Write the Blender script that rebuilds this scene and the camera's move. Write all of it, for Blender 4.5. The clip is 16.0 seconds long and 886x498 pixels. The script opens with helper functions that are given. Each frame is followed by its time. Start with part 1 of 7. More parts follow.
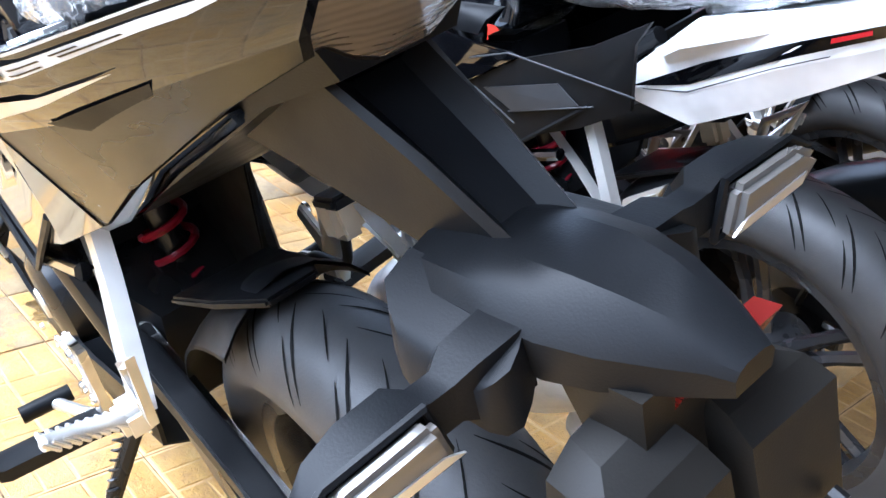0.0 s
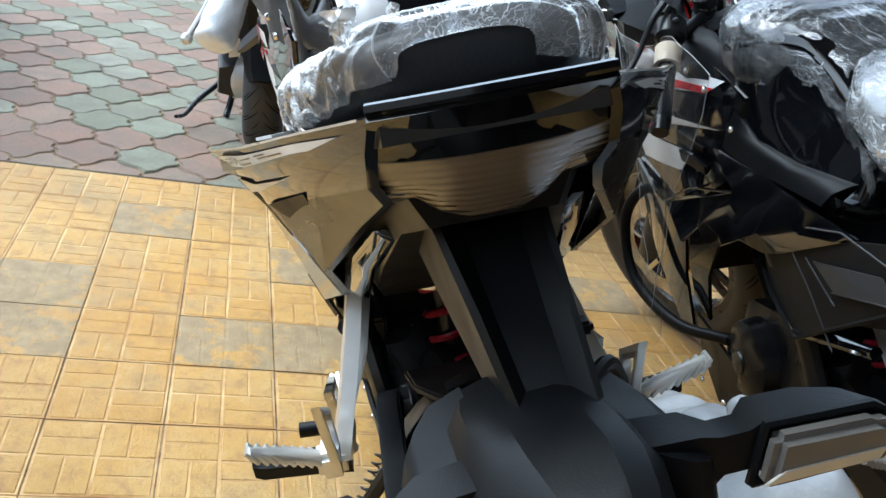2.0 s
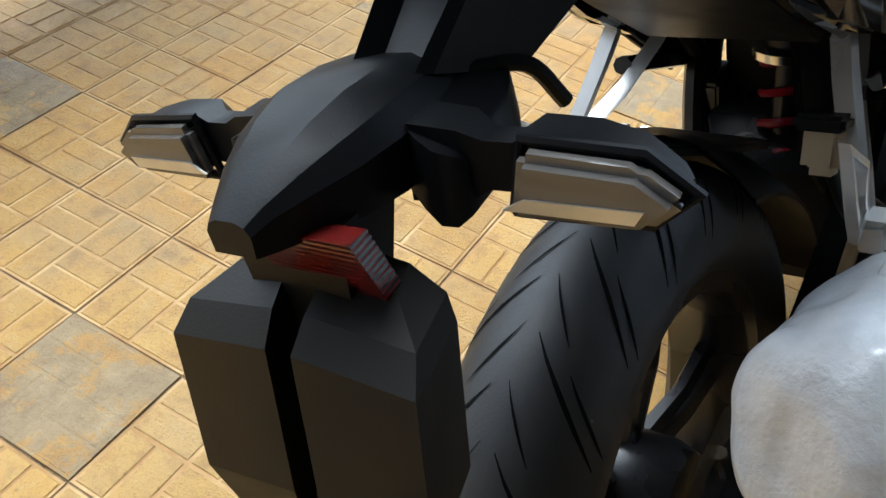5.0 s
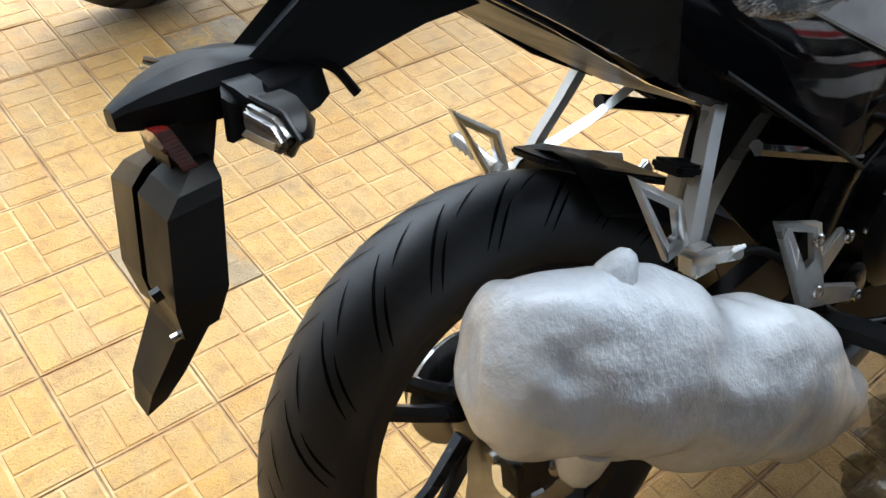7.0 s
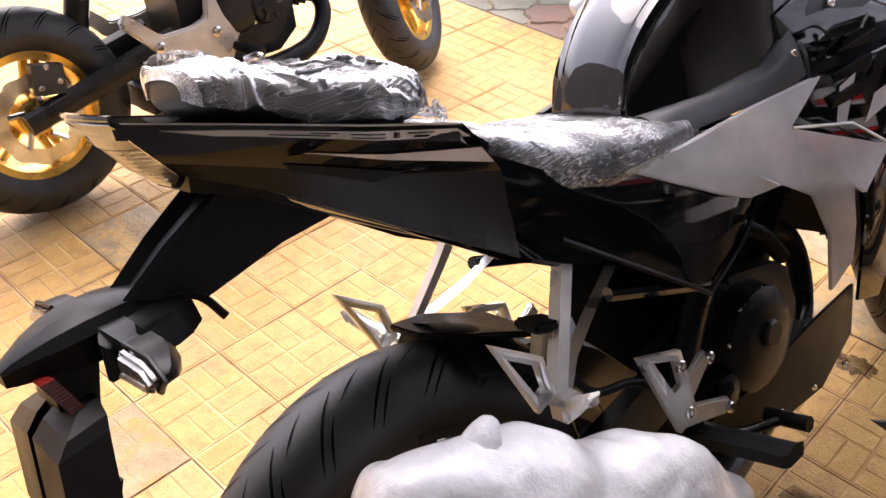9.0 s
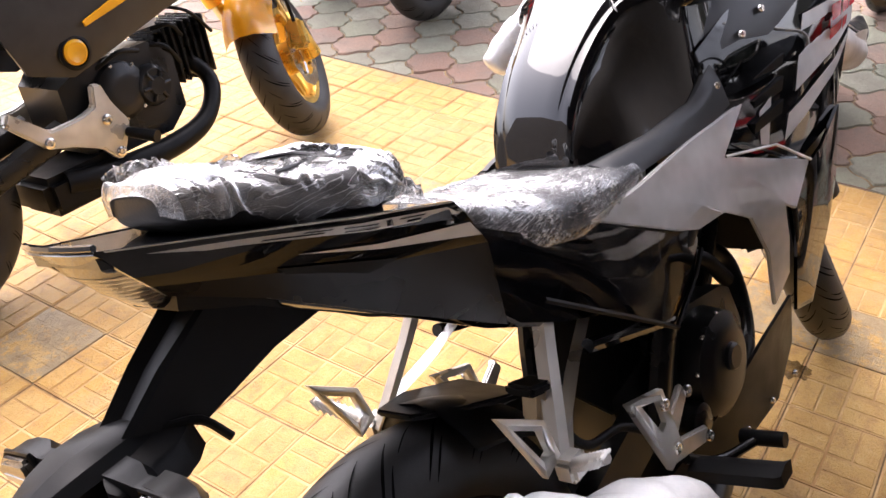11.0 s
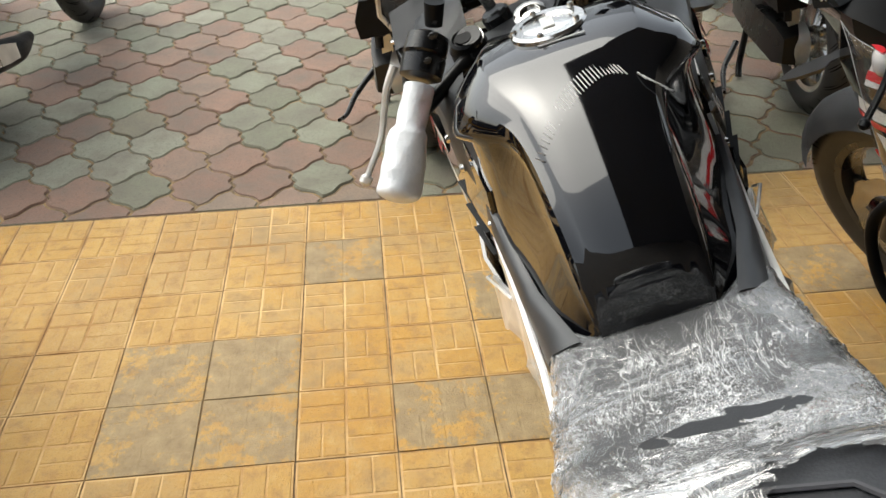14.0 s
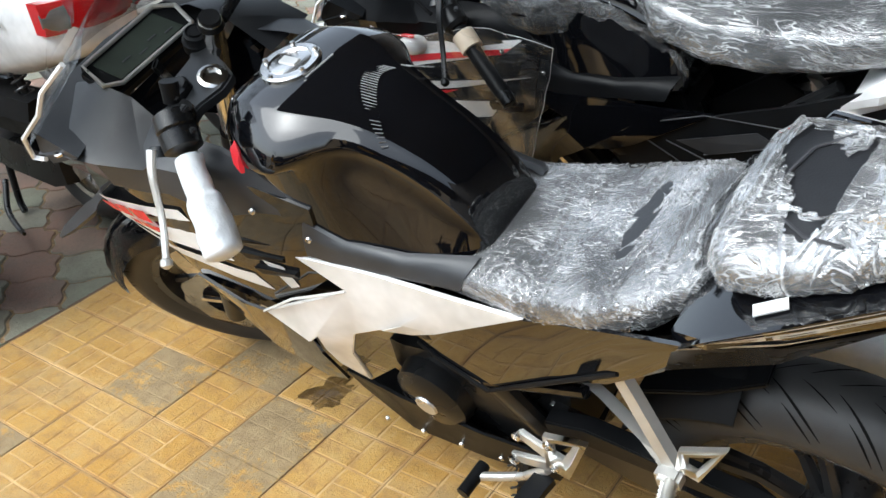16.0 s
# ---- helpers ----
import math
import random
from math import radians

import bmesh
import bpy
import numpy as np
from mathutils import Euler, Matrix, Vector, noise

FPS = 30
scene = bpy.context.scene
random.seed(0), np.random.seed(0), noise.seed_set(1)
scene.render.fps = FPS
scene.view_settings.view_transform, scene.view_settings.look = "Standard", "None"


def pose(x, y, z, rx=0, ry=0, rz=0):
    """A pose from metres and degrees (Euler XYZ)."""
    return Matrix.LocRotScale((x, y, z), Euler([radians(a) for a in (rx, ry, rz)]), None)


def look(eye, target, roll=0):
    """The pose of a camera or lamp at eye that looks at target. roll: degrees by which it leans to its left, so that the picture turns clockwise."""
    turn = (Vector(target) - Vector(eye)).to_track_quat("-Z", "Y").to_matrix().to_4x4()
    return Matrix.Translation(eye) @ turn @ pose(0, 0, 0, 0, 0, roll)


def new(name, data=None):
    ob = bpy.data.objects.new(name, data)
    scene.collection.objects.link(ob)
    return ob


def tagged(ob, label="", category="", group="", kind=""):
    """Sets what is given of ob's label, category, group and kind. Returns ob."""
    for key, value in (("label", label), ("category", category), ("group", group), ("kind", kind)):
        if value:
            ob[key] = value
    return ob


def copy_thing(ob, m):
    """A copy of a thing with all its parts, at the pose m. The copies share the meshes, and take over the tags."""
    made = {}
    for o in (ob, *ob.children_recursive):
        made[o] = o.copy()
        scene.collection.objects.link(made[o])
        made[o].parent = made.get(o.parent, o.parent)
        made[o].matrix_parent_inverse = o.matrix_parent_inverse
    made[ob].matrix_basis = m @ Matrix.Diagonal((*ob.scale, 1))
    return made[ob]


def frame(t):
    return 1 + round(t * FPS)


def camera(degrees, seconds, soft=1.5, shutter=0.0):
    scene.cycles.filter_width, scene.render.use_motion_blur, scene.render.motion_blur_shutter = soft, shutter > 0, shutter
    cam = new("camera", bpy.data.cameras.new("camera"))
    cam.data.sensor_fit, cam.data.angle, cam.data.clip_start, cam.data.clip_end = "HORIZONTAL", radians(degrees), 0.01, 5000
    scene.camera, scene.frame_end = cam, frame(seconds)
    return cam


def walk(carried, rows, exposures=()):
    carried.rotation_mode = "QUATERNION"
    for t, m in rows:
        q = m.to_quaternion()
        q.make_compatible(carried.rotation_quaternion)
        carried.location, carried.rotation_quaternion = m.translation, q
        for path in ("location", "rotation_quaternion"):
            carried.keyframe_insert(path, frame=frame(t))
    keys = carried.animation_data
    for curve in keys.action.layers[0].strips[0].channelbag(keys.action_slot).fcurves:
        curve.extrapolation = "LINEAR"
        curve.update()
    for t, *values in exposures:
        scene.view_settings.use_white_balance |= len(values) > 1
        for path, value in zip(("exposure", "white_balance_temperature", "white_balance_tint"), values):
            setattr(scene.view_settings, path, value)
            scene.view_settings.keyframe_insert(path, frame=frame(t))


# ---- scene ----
cam = camera(52.5, 16.0)
PATH = [
    (0, (-1.681, -0.301, 0.935), (-0.405, -1.595, 0.099), 7.7),
    (0.5, (-1.693, -0.358, 0.951), (-0.224, -1.46, 0.159), 10.8),
    (1, (-1.708, -0.392, 0.982), (-0.058, -1.256, 0.253), 11.6),
    (1.5, (-1.763, -0.409, 1.001), (-0.03, -1.084, 0.264), 13.0),
    (2, (-1.789, -0.444, 1.006), (-0.017, -0.948, 0.229), 12.2),
    (2.5, (-1.843, -0.494, 1.054), (-0.056, -0.853, 0.229), 11.6),
    (3, (-1.859, -0.517, 1.085), (-0.098, -0.752, 0.166), 12.2),
    (3.5, (-1.831, -0.543, 1.087), (-0.109, -0.683, 0.08), 13.0),
    (4, (-1.822, -0.59, 1.057), (-0.171, -0.582, -0.071), 12.0),
    (4.5, (-1.781, -0.699, 0.991), (-0.255, -0.397, -0.266), 10.9),
    (4.7, (-1.756, -0.743, 0.991), (-0.304, -0.308, -0.314), 9.8),
    (6.8, (-1.729, -1.179, 1.166), (-0.803, -0.115, -0.253), 6.8),
    (7, (-1.73, -1.2, 1.184), (-0.738, -0.171, -0.215), 7.3),
    (7.5, (-1.725, -1.232, 1.224), (-0.622, -0.259, -0.131), 6.1),
    (8, (-1.705, -1.251, 1.269), (-0.55, -0.259, -0.029), 4.2),
    (8.5, (-1.696, -1.267, 1.296), (-0.527, -0.212, 0.063), 2.4),
    (8.7, (-1.692, -1.275, 1.299), (-0.521, -0.197, 0.088), 1.8),
    (10.8, (-1.723, -1.183, 1.313), (-0.39, -0.205, 0.187), -1.5),
    (11, (-1.73, -1.162, 1.317), (-0.345, -0.244, 0.204), -1.1),
    (11.5, (-1.755, -1.116, 1.325), (-0.27, -0.323, 0.243), -0.8),
    (12, (-1.734, -1.053, 1.326), (-0.189, -0.341, 0.273), -0.1),
    (12.5, (-1.631, -0.947, 1.298), (-0.076, -0.299, 0.221), -0.3),
    (13, (-1.567, -0.776, 1.289), (0.016, -0.252, 0.187), 0.1),
    (13.5, (-1.58, -0.545, 1.322), (0.098, -0.384, 0.244), -0.9),
    (14, (-1.465, -0.389, 1.282), (0.209, -0.534, 0.198), -1.6),
    (14.1, (-1.437, -0.377, 1.301), (0.226, -0.57, 0.207), -1.8),
    (14.5, (-1.346, -0.259, 1.31), (0.266, -0.729, 0.222), -2.2),
    (15, (-1.266, -0.075, 1.314), (0.125, -0.999, 0.212), -2.6),
    (15.5, (-1.267, 0.08, 1.323), (-0.055, -1.143, 0.306), -4.0),
    (16, (-1.355, 0.275, 1.314), (-0.297, -1.101, 0.32), -5.2),
]
BASE = 1.5
# seconds, stops, kelvin, tint: the lens opens up where the dark machine fills its view, and its white balance drifts
STOPS = [(0, 0.95, 5000, 9), (0.6, 0.80, 5000, 13), (1.2, -0.05, 5150, 0), (2, -0.38, 5350, 1), (2.5, -0.40, 5450, 1), (3.5, -0.38, 5500, 7), (4.5, -0.4, 5500, 3), (7, -0.02, 5550, 4), (7.5, 0.16, 5350, 4), (8.5, 0.36, 6450, 24), (11, 0.34, 6450, 21),
         (12, 0.1, 6350, 10), (13, -0.3, 6650, 8), (14, -0.7, 6600, 5), (15, -0.72, 5950, 8), (16, -0.6, 5900, 4)]
walk(cam, [(t, look(eye, target, roll)) for t, eye, target, roll in PATH], exposures=[(t, BASE + s, k, tint) for t, s, k, tint in STOPS])

# ---------------------------------------------------------------- light
world = bpy.data.worlds.new("sky")
world.use_nodes = True
scene.world = world
wn = world.node_tree
sky = wn.nodes.new("ShaderNodeTexSky")
sky.sky_type, sky.sun_disc = "NISHITA", False
sky.sun_elevation, sky.sun_rotation = radians(52), radians(35)
sky.air_density, sky.dust_density = 1.0, 3.0
pale = wn.nodes.new("ShaderNodeHueSaturation")
pale.inputs["Saturation"].default_value = 0.35
wn.links.new(sky.outputs[0], pale.inputs["Color"])
wn.links.new(pale.outputs[0], wn.nodes["Background"].inputs[0])
wn.nodes["Background"].inputs[1].default_value = 0.19
sun = new("sun", bpy.data.lights.new("sun", "SUN"))
sun.data.energy, sun.data.angle, sun.data.color = 1.15, radians(60), (1.0, 0.95, 0.88)
sun.matrix_world = look((1.4, 1.9, 3.3), (0, 0, 0))


# ---------------------------------------------------------------- materials
class Mat:
    """A small builder for node materials."""

    def __init__(self, name):
        self.m = bpy.data.materials.new(name)
        self.m.use_nodes = True
        self.t = self.m.node_tree
        self.b = self.t.nodes["Principled BSDF"]
        self.tc = None

    def n(self, kind, **kw):
        node = self.t.nodes.new(kind)
        for k, v in kw.items():
            node.inputs[k].default_value = v
        return node

    def l(self, a, b):
        self.t.links.new(a, b)

    def coord(self, world_space=False):
        if world_space:
            return self.n("ShaderNodeNewGeometry").outputs["Position"]
        return self.n("ShaderNodeTexCoord").outputs["Object"]

    def noise(self, scale, detail=4, rough=0.55, world_space=False, stretch=None):
        nn = self.n("ShaderNodeTexNoise", Scale=scale, Detail=detail, Roughness=rough)
        c = self.coord(world_space)
        if stretch:
            mp = self.n("ShaderNodeMapping")
            mp.inputs["Scale"].default_value = stretch
            self.l(c, mp.inputs["Vector"])
            c = mp.outputs[0]
        self.l(c, nn.inputs["Vector"])
        return nn.outputs["Fac"]

    def ramp(self, fac, stops):
        r = self.n("ShaderNodeValToRGB")
        while len(r.color_ramp.elements) < len(stops):
            r.color_ramp.elements.new(0.5)
        for e, (p, c) in zip(r.color_ramp.elements, stops):
            e.position = p
            e.color = (*c, 1) if len(c) == 3 else c
        self.l(fac, r.inputs[0])
        return r.outputs[0]

    def mix(self, fac, a, b):
        x = self.t.nodes.new("ShaderNodeMix")
        x.data_type = "RGBA"
        for sock, v in ((x.inputs[0], fac), (x.inputs[6], a), (x.inputs[7], b)):
            if isinstance(v, (int, float)):
                sock.default_value = v
            elif isinstance(v, tuple):
                sock.default_value = (*v, 1)
            else:
                self.l(v, sock)
        return x.outputs[2]

    def bump(self, height, strength=0.3, dist=0.01):
        b = self.n("ShaderNodeBump", Strength=strength, Distance=dist)
        self.l(height, b.inputs["Height"])
        self.l(b.outputs[0], self.b.inputs["Normal"])
        return b

    def set(self, **kw):
        for k, v in kw.items():
            sock = self.b.inputs[k.replace("_", " ")]
            if isinstance(v, (int, float)):
                sock.default_value = v
            elif isinstance(v, tuple):
                sock.default_value = (*v, 1)
            else:
                self.l(v, sock)
        return self


def painted(name, col, rough=0.08, metal=0.0, dust=0.25, grain=300.0, coat=0.0, bump=0.02, spec=0.5):
    """Paint, plastic or metal with dust, fine grain and uneven gloss."""
    a = Mat(name)
    big = a.noise(9.0, 3)
    fine = a.noise(grain, 2)
    lift = tuple(min(1.0, c * 1.35 + 0.02 * dust) for c in col)
    low = tuple(c * 0.82 for c in col)
    a.set(Base_Color=a.ramp(big, [(0.3, low), (0.7, lift)]), Metallic=metal)
    r0, r1 = max(0.02, rough * 0.75), min(1.0, rough * 1.3 + 0.05 * dust)
    a.set(Roughness=a.ramp(big, [(0.35, (r0,) * 3), (0.75, (r1,) * 3)]))
    a.b.inputs["Specular IOR Level"].default_value = spec
    if coat:
        a.b.inputs["Coat Weight"].default_value = coat
        a.b.inputs["Coat Roughness"].default_value = 0.04
    if bump:
        a.bump(fine, bump, 0.001)
    return a.m


GLOSS_BLACK = painted("gloss_black_paint", (0.0028, 0.003, 0.004), 0.04, dust=0.03, coat=0.6, bump=0, spec=0.5)
MATT_BLACK = painted("matt_black_plastic", (0.0048, 0.0052, 0.006), 0.45, spec=0.15, dust=0.1, grain=700, bump=0.12)
# matt black again, lighter and browner: warm bounce from the floor in its colour
BOUNCE_LIT_BLACK = painted("bounce_lit_black_plastic", (0.011, 0.010, 0.0085), 0.5, spec=0.15, dust=0.15, grain=700, bump=0.12)
SATIN_BLACK = painted("satin_black_plastic", (0.005, 0.0052, 0.006), 0.28, spec=0.3, dust=0.1, grain=600, bump=0.05)
GREY_PLASTIC = painted("dark_grey_plastic", (0.019, 0.020, 0.022), 0.4, dust=0.6, grain=700, bump=0.12)
SHROUD_GREY = painted("grey_matt_paint", (0.034, 0.036, 0.040), 0.46, dust=0.4, grain=600, bump=0.03)
SILVER_PAINT = painted("silver_white_paint", (0.78, 0.78, 0.76), 0.22, metal=0.1, dust=0.2, coat=0.4, bump=0)
WHITE_PAINT = painted("white_paint", (0.78, 0.78, 0.77), 0.16, dust=0.2, coat=0.5, bump=0)
RED_PAINT = painted("red_paint", (0.55, 0.012, 0.016), 0.12, dust=0.1, coat=0.5, bump=0)
STRIPE_GREY = painted("silver_decal", (0.52, 0.51, 0.49), 0.34, metal=0.2, dust=0.2, coat=0.3, bump=0)
STRIPE_WHITE = painted("white_decal", (0.78, 0.78, 0.76), 0.2, dust=0.1, bump=0)
STRIPE_RED = painted("red_decal", (0.6, 0.02, 0.03), 0.25, dust=0.1, bump=0)
MARK_GREY = painted("faint_grey_print", (0.22, 0.22, 0.22), 0.3, dust=0.1, bump=0)
DECAL_DARK = painted("dark_decal", (0.03, 0.03, 0.032), 0.3, dust=0.2, bump=0)
YELLOW_PAINT = painted("yellow_paint", (0.85, 0.40, 0.012), 0.24, dust=0.15, coat=0.18, bump=0)
GOLD = painted("gold_anodised", (0.72, 0.47, 0.10), 0.3, metal=0.75, dust=0.3, bump=0.03)
ALLOY = painted("cast_alloy", (0.62, 0.61, 0.58), 0.36, metal=0.7, dust=0.4, grain=500, bump=0.08)
STEEL = painted("bright_steel", (0.66, 0.65, 0.63), 0.2, metal=1.0, dust=0.3, bump=0.02)
ENGINE = painted("engine_black", (0.008, 0.0083, 0.009), 0.32, metal=0.15, spec=0.4, dust=0.2, grain=350, bump=0.1)
BRONZE = painted("bronze_engine_cover", (0.10, 0.075, 0.05), 0.34, metal=0.6, dust=0.6, grain=350, bump=0.06)
RIM_BLACK = painted("black_wheel_paint", (0.014, 0.014, 0.015), 0.28, dust=0.4, bump=0.02)
SPRING_RED = painted("red_spring_paint", (0.26, 0.008, 0.022), 0.3, dust=0.2, bump=0)
SPRING_DARK = painted("dark_spring", (0.05, 0.05, 0.052), 0.35, metal=0.5, dust=0.4, bump=0)
RESERVOIR = painted("clear_yellowed_plastic", (0.55, 0.45, 0.30), 0.3, dust=0.3, bump=0)
PAPER = painted("white_paper_label", (0.80, 0.80, 0.78), 0.7, dust=0.3, bump=0.05)
INK = painted("black_print", (0.04, 0.04, 0.045), 0.6, dust=0.1, bump=0)
RUBBER_BAND = painted("tan_rubber_band", (0.55, 0.46, 0.34), 0.5, dust=0.3, bump=0.05)
LCD = painted("grey_display", (0.045, 0.055, 0.045), 0.12, dust=0.1, bump=0)


def rubber():
    a = Mat("tyre_rubber")
    big, fine = a.noise(14, 4), a.noise(420, 3)
    dust = a.ramp(a.noise(60, 6, 0.7), [(0.62, (0, 0, 0)), (0.74, (1, 1, 1))])
    base = a.ramp(big, [(0.3, (0.022, 0.022, 0.0225)), (0.7, (0.036, 0.0355, 0.035))])
    a.set(Base_Color=a.mix(dust, base, (0.035, 0.032, 0.029)), Roughness=0.52)
    a.bump(fine, 0.2, 0.001)
    return a.m


def seat_vinyl():
    a = Mat("seat_vinyl")
    v = a.n("ShaderNodeTexVoronoi", Scale=420.0)
    a.l(a.coord(), v.inputs["Vector"])
    a.set(Base_Color=a.ramp(a.noise(8), [(0.3, (0.016, 0.017, 0.020)), (0.7, (0.028, 0.030, 0.034))]), Roughness=0.46)
    a.bump(v.outputs["Distance"], 0.25, 0.0008)
    return a.m


def foam():
    a = Mat("white_foam_sheet")
    big, fine = a.noise(42, 5, 0.6), a.noise(330, 3)
    a.set(Base_Color=a.ramp(big, [(0.3, (0.72, 0.75, 0.78)), (0.7, (0.84, 0.86, 0.88))]), Roughness=0.40)
    a.b.inputs["Subsurface Weight"].default_value = 0.15
    a.b.inputs["Subsurface Radius"].default_value = (0.01, 0.01, 0.01)
    a.b.inputs["Coat Weight"].default_value = 0.7
    a.b.inputs["Coat Roughness"].default_value = 0.16
    add = a.n("ShaderNodeMath", Value=0.5)
    add.operation = "MULTIPLY_ADD"
    a.l(fine, add.inputs[0])
    add.inputs[1].default_value = 0.03
    a.l(big, add.inputs[2])
    drops = a.n("ShaderNodeTexVoronoi", Scale=120.0)
    a.l(a.coord(), drops.inputs["Vector"])
    bead = a.n("ShaderNodeMath")
    bead.operation = "MULTIPLY_ADD"
    a.l(a.ramp(drops.outputs["Distance"], [(0.10, (1, 1, 1)), (0.28, (0, 0, 0))]), bead.inputs[0])
    bead.inputs[1].default_value = 0.05
    a.l(add.outputs[0], bead.inputs[2])
    a.bump(bead.outputs[0], 0.45, 0.008)
    return a.m


def film(name, milk=0.5, scale=22.0, gloss=1.0, ground=0.16, stretch=(0.35, 1.0, 1.0), crest=False):
    """Thin wrinkled plastic film: clear, shining, milky along stretched creases with glints painted in."""
    a = Mat(name)
    c = a.coord()
    warp = a.n("ShaderNodeTexNoise", Scale=6.0, Detail=2.0)
    a.l(c, warp.inputs["Vector"])
    wm = a.n("ShaderNodeMixRGB")
    wm.blend_type = "ADD"
    wm.inputs[0].default_value = 0.10
    a.l(c, wm.inputs[1])
    a.l(warp.outputs["Color"], wm.inputs[2])
    mp = a.n("ShaderNodeMapping")
    mp.inputs["Scale"].default_value = stretch
    mp.inputs["Rotation"].default_value = (0.2, 0.3, 0.7)
    a.l(wm.outputs[0], mp.inputs["Vector"])
    fold = a.n("ShaderNodeTexNoise", Scale=scale * 0.6, Detail=2.0, Roughness=0.5)
    a.l(mp.outputs[0], fold.inputs["Vector"])

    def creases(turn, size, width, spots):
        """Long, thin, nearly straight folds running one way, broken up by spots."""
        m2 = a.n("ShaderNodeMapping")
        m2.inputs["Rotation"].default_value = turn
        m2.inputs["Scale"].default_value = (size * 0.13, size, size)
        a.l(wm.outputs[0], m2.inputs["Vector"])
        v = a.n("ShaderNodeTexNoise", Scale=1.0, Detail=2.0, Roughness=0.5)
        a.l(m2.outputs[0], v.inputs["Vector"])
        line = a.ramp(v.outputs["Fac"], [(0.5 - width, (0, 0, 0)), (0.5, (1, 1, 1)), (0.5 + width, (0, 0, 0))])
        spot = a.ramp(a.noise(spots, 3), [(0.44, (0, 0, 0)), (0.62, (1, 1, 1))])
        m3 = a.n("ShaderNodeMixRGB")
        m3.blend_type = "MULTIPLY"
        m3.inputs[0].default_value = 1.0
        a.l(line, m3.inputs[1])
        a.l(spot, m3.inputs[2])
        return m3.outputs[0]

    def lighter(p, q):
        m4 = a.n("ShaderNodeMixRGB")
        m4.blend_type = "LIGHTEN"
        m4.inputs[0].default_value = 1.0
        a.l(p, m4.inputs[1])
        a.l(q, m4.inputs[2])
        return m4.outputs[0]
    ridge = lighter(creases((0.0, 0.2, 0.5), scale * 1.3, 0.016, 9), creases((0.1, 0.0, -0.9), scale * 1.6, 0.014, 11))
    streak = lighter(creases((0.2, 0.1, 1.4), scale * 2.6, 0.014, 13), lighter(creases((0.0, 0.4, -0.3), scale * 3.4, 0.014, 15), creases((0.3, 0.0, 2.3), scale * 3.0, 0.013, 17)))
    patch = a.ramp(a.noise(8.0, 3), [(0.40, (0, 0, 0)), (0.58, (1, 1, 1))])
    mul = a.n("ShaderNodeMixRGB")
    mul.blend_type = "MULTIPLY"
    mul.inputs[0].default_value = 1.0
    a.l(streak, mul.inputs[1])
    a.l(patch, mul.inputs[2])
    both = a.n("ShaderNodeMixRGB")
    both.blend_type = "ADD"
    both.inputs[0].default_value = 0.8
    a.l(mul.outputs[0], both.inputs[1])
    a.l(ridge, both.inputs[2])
    bump = a.n("ShaderNodeBump", Strength=0.3, Distance=0.003)
    a.l(both.outputs[0], bump.inputs["Height"])
    bump2 = a.n("ShaderNodeBump", Strength=0.10, Distance=0.03)
    a.l(fold.outputs["Fac"], bump2.inputs["Height"])
    a.l(bump.outputs[0], bump2.inputs["Normal"])
    fr = a.n("ShaderNodeFresnel", IOR=1.55)
    a.l(bump2.outputs[0], fr.inputs["Normal"])
    gain = a.n("ShaderNodeMath")
    gain.operation = "MULTIPLY"
    gain.use_clamp = True
    a.l(fr.outputs[0], gain.inputs[0])
    cling = a.n("ShaderNodeMapRange")
    a.l(patch, cling.inputs["Value"])
    cling.inputs["To Min"].default_value = gloss * 0.8
    cling.inputs["To Max"].default_value = gloss * 3.6
    a.l(cling.outputs[0], gain.inputs[1])
    tr = a.n("ShaderNodeBsdfTransparent")
    gl = a.n("ShaderNodeBsdfGlossy", Roughness=0.08)
    a.l(bump2.outputs[0], gl.inputs["Normal"])
    s1 = a.n("ShaderNodeMixShader")
    a.l(gain.outputs[0], s1.inputs[0])
    a.l(tr.outputs[0], s1.inputs[1])
    a.l(gl.outputs[0], s1.inputs[2])
    df = a.n("ShaderNodeBsdfDiffuse")
    df.inputs["Color"].default_value = (0.86, 0.87, 0.88, 1)
    mk = a.n("ShaderNodeMapRange")
    haze = a.n("ShaderNodeMixRGB")
    haze.blend_type = "ADD"
    haze.inputs[0].default_value = ground
    a.l(both.outputs[0], haze.inputs[1])
    a.l(patch, haze.inputs[2])
    whole = haze.outputs[0]
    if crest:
        # the ridges of the folds go milky white, their glints painted in with it
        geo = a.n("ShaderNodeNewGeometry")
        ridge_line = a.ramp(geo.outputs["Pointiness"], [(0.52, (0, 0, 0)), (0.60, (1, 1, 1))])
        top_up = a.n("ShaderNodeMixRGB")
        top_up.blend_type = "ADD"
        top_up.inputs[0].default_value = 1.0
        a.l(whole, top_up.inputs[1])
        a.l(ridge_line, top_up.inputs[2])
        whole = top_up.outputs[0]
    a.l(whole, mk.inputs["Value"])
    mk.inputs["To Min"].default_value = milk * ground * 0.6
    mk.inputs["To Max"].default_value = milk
    s2 = a.n("ShaderNodeMixShader")
    a.l(mk.outputs[0], s2.inputs[0])
    a.l(s1.outputs[0], s2.inputs[1])
    a.l(df.outputs[0], s2.inputs[2])
    out = [n for n in a.t.nodes if n.type == "OUTPUT_MATERIAL"][0]
    a.l(s2.outputs[0], out.inputs[0])
    return a.m


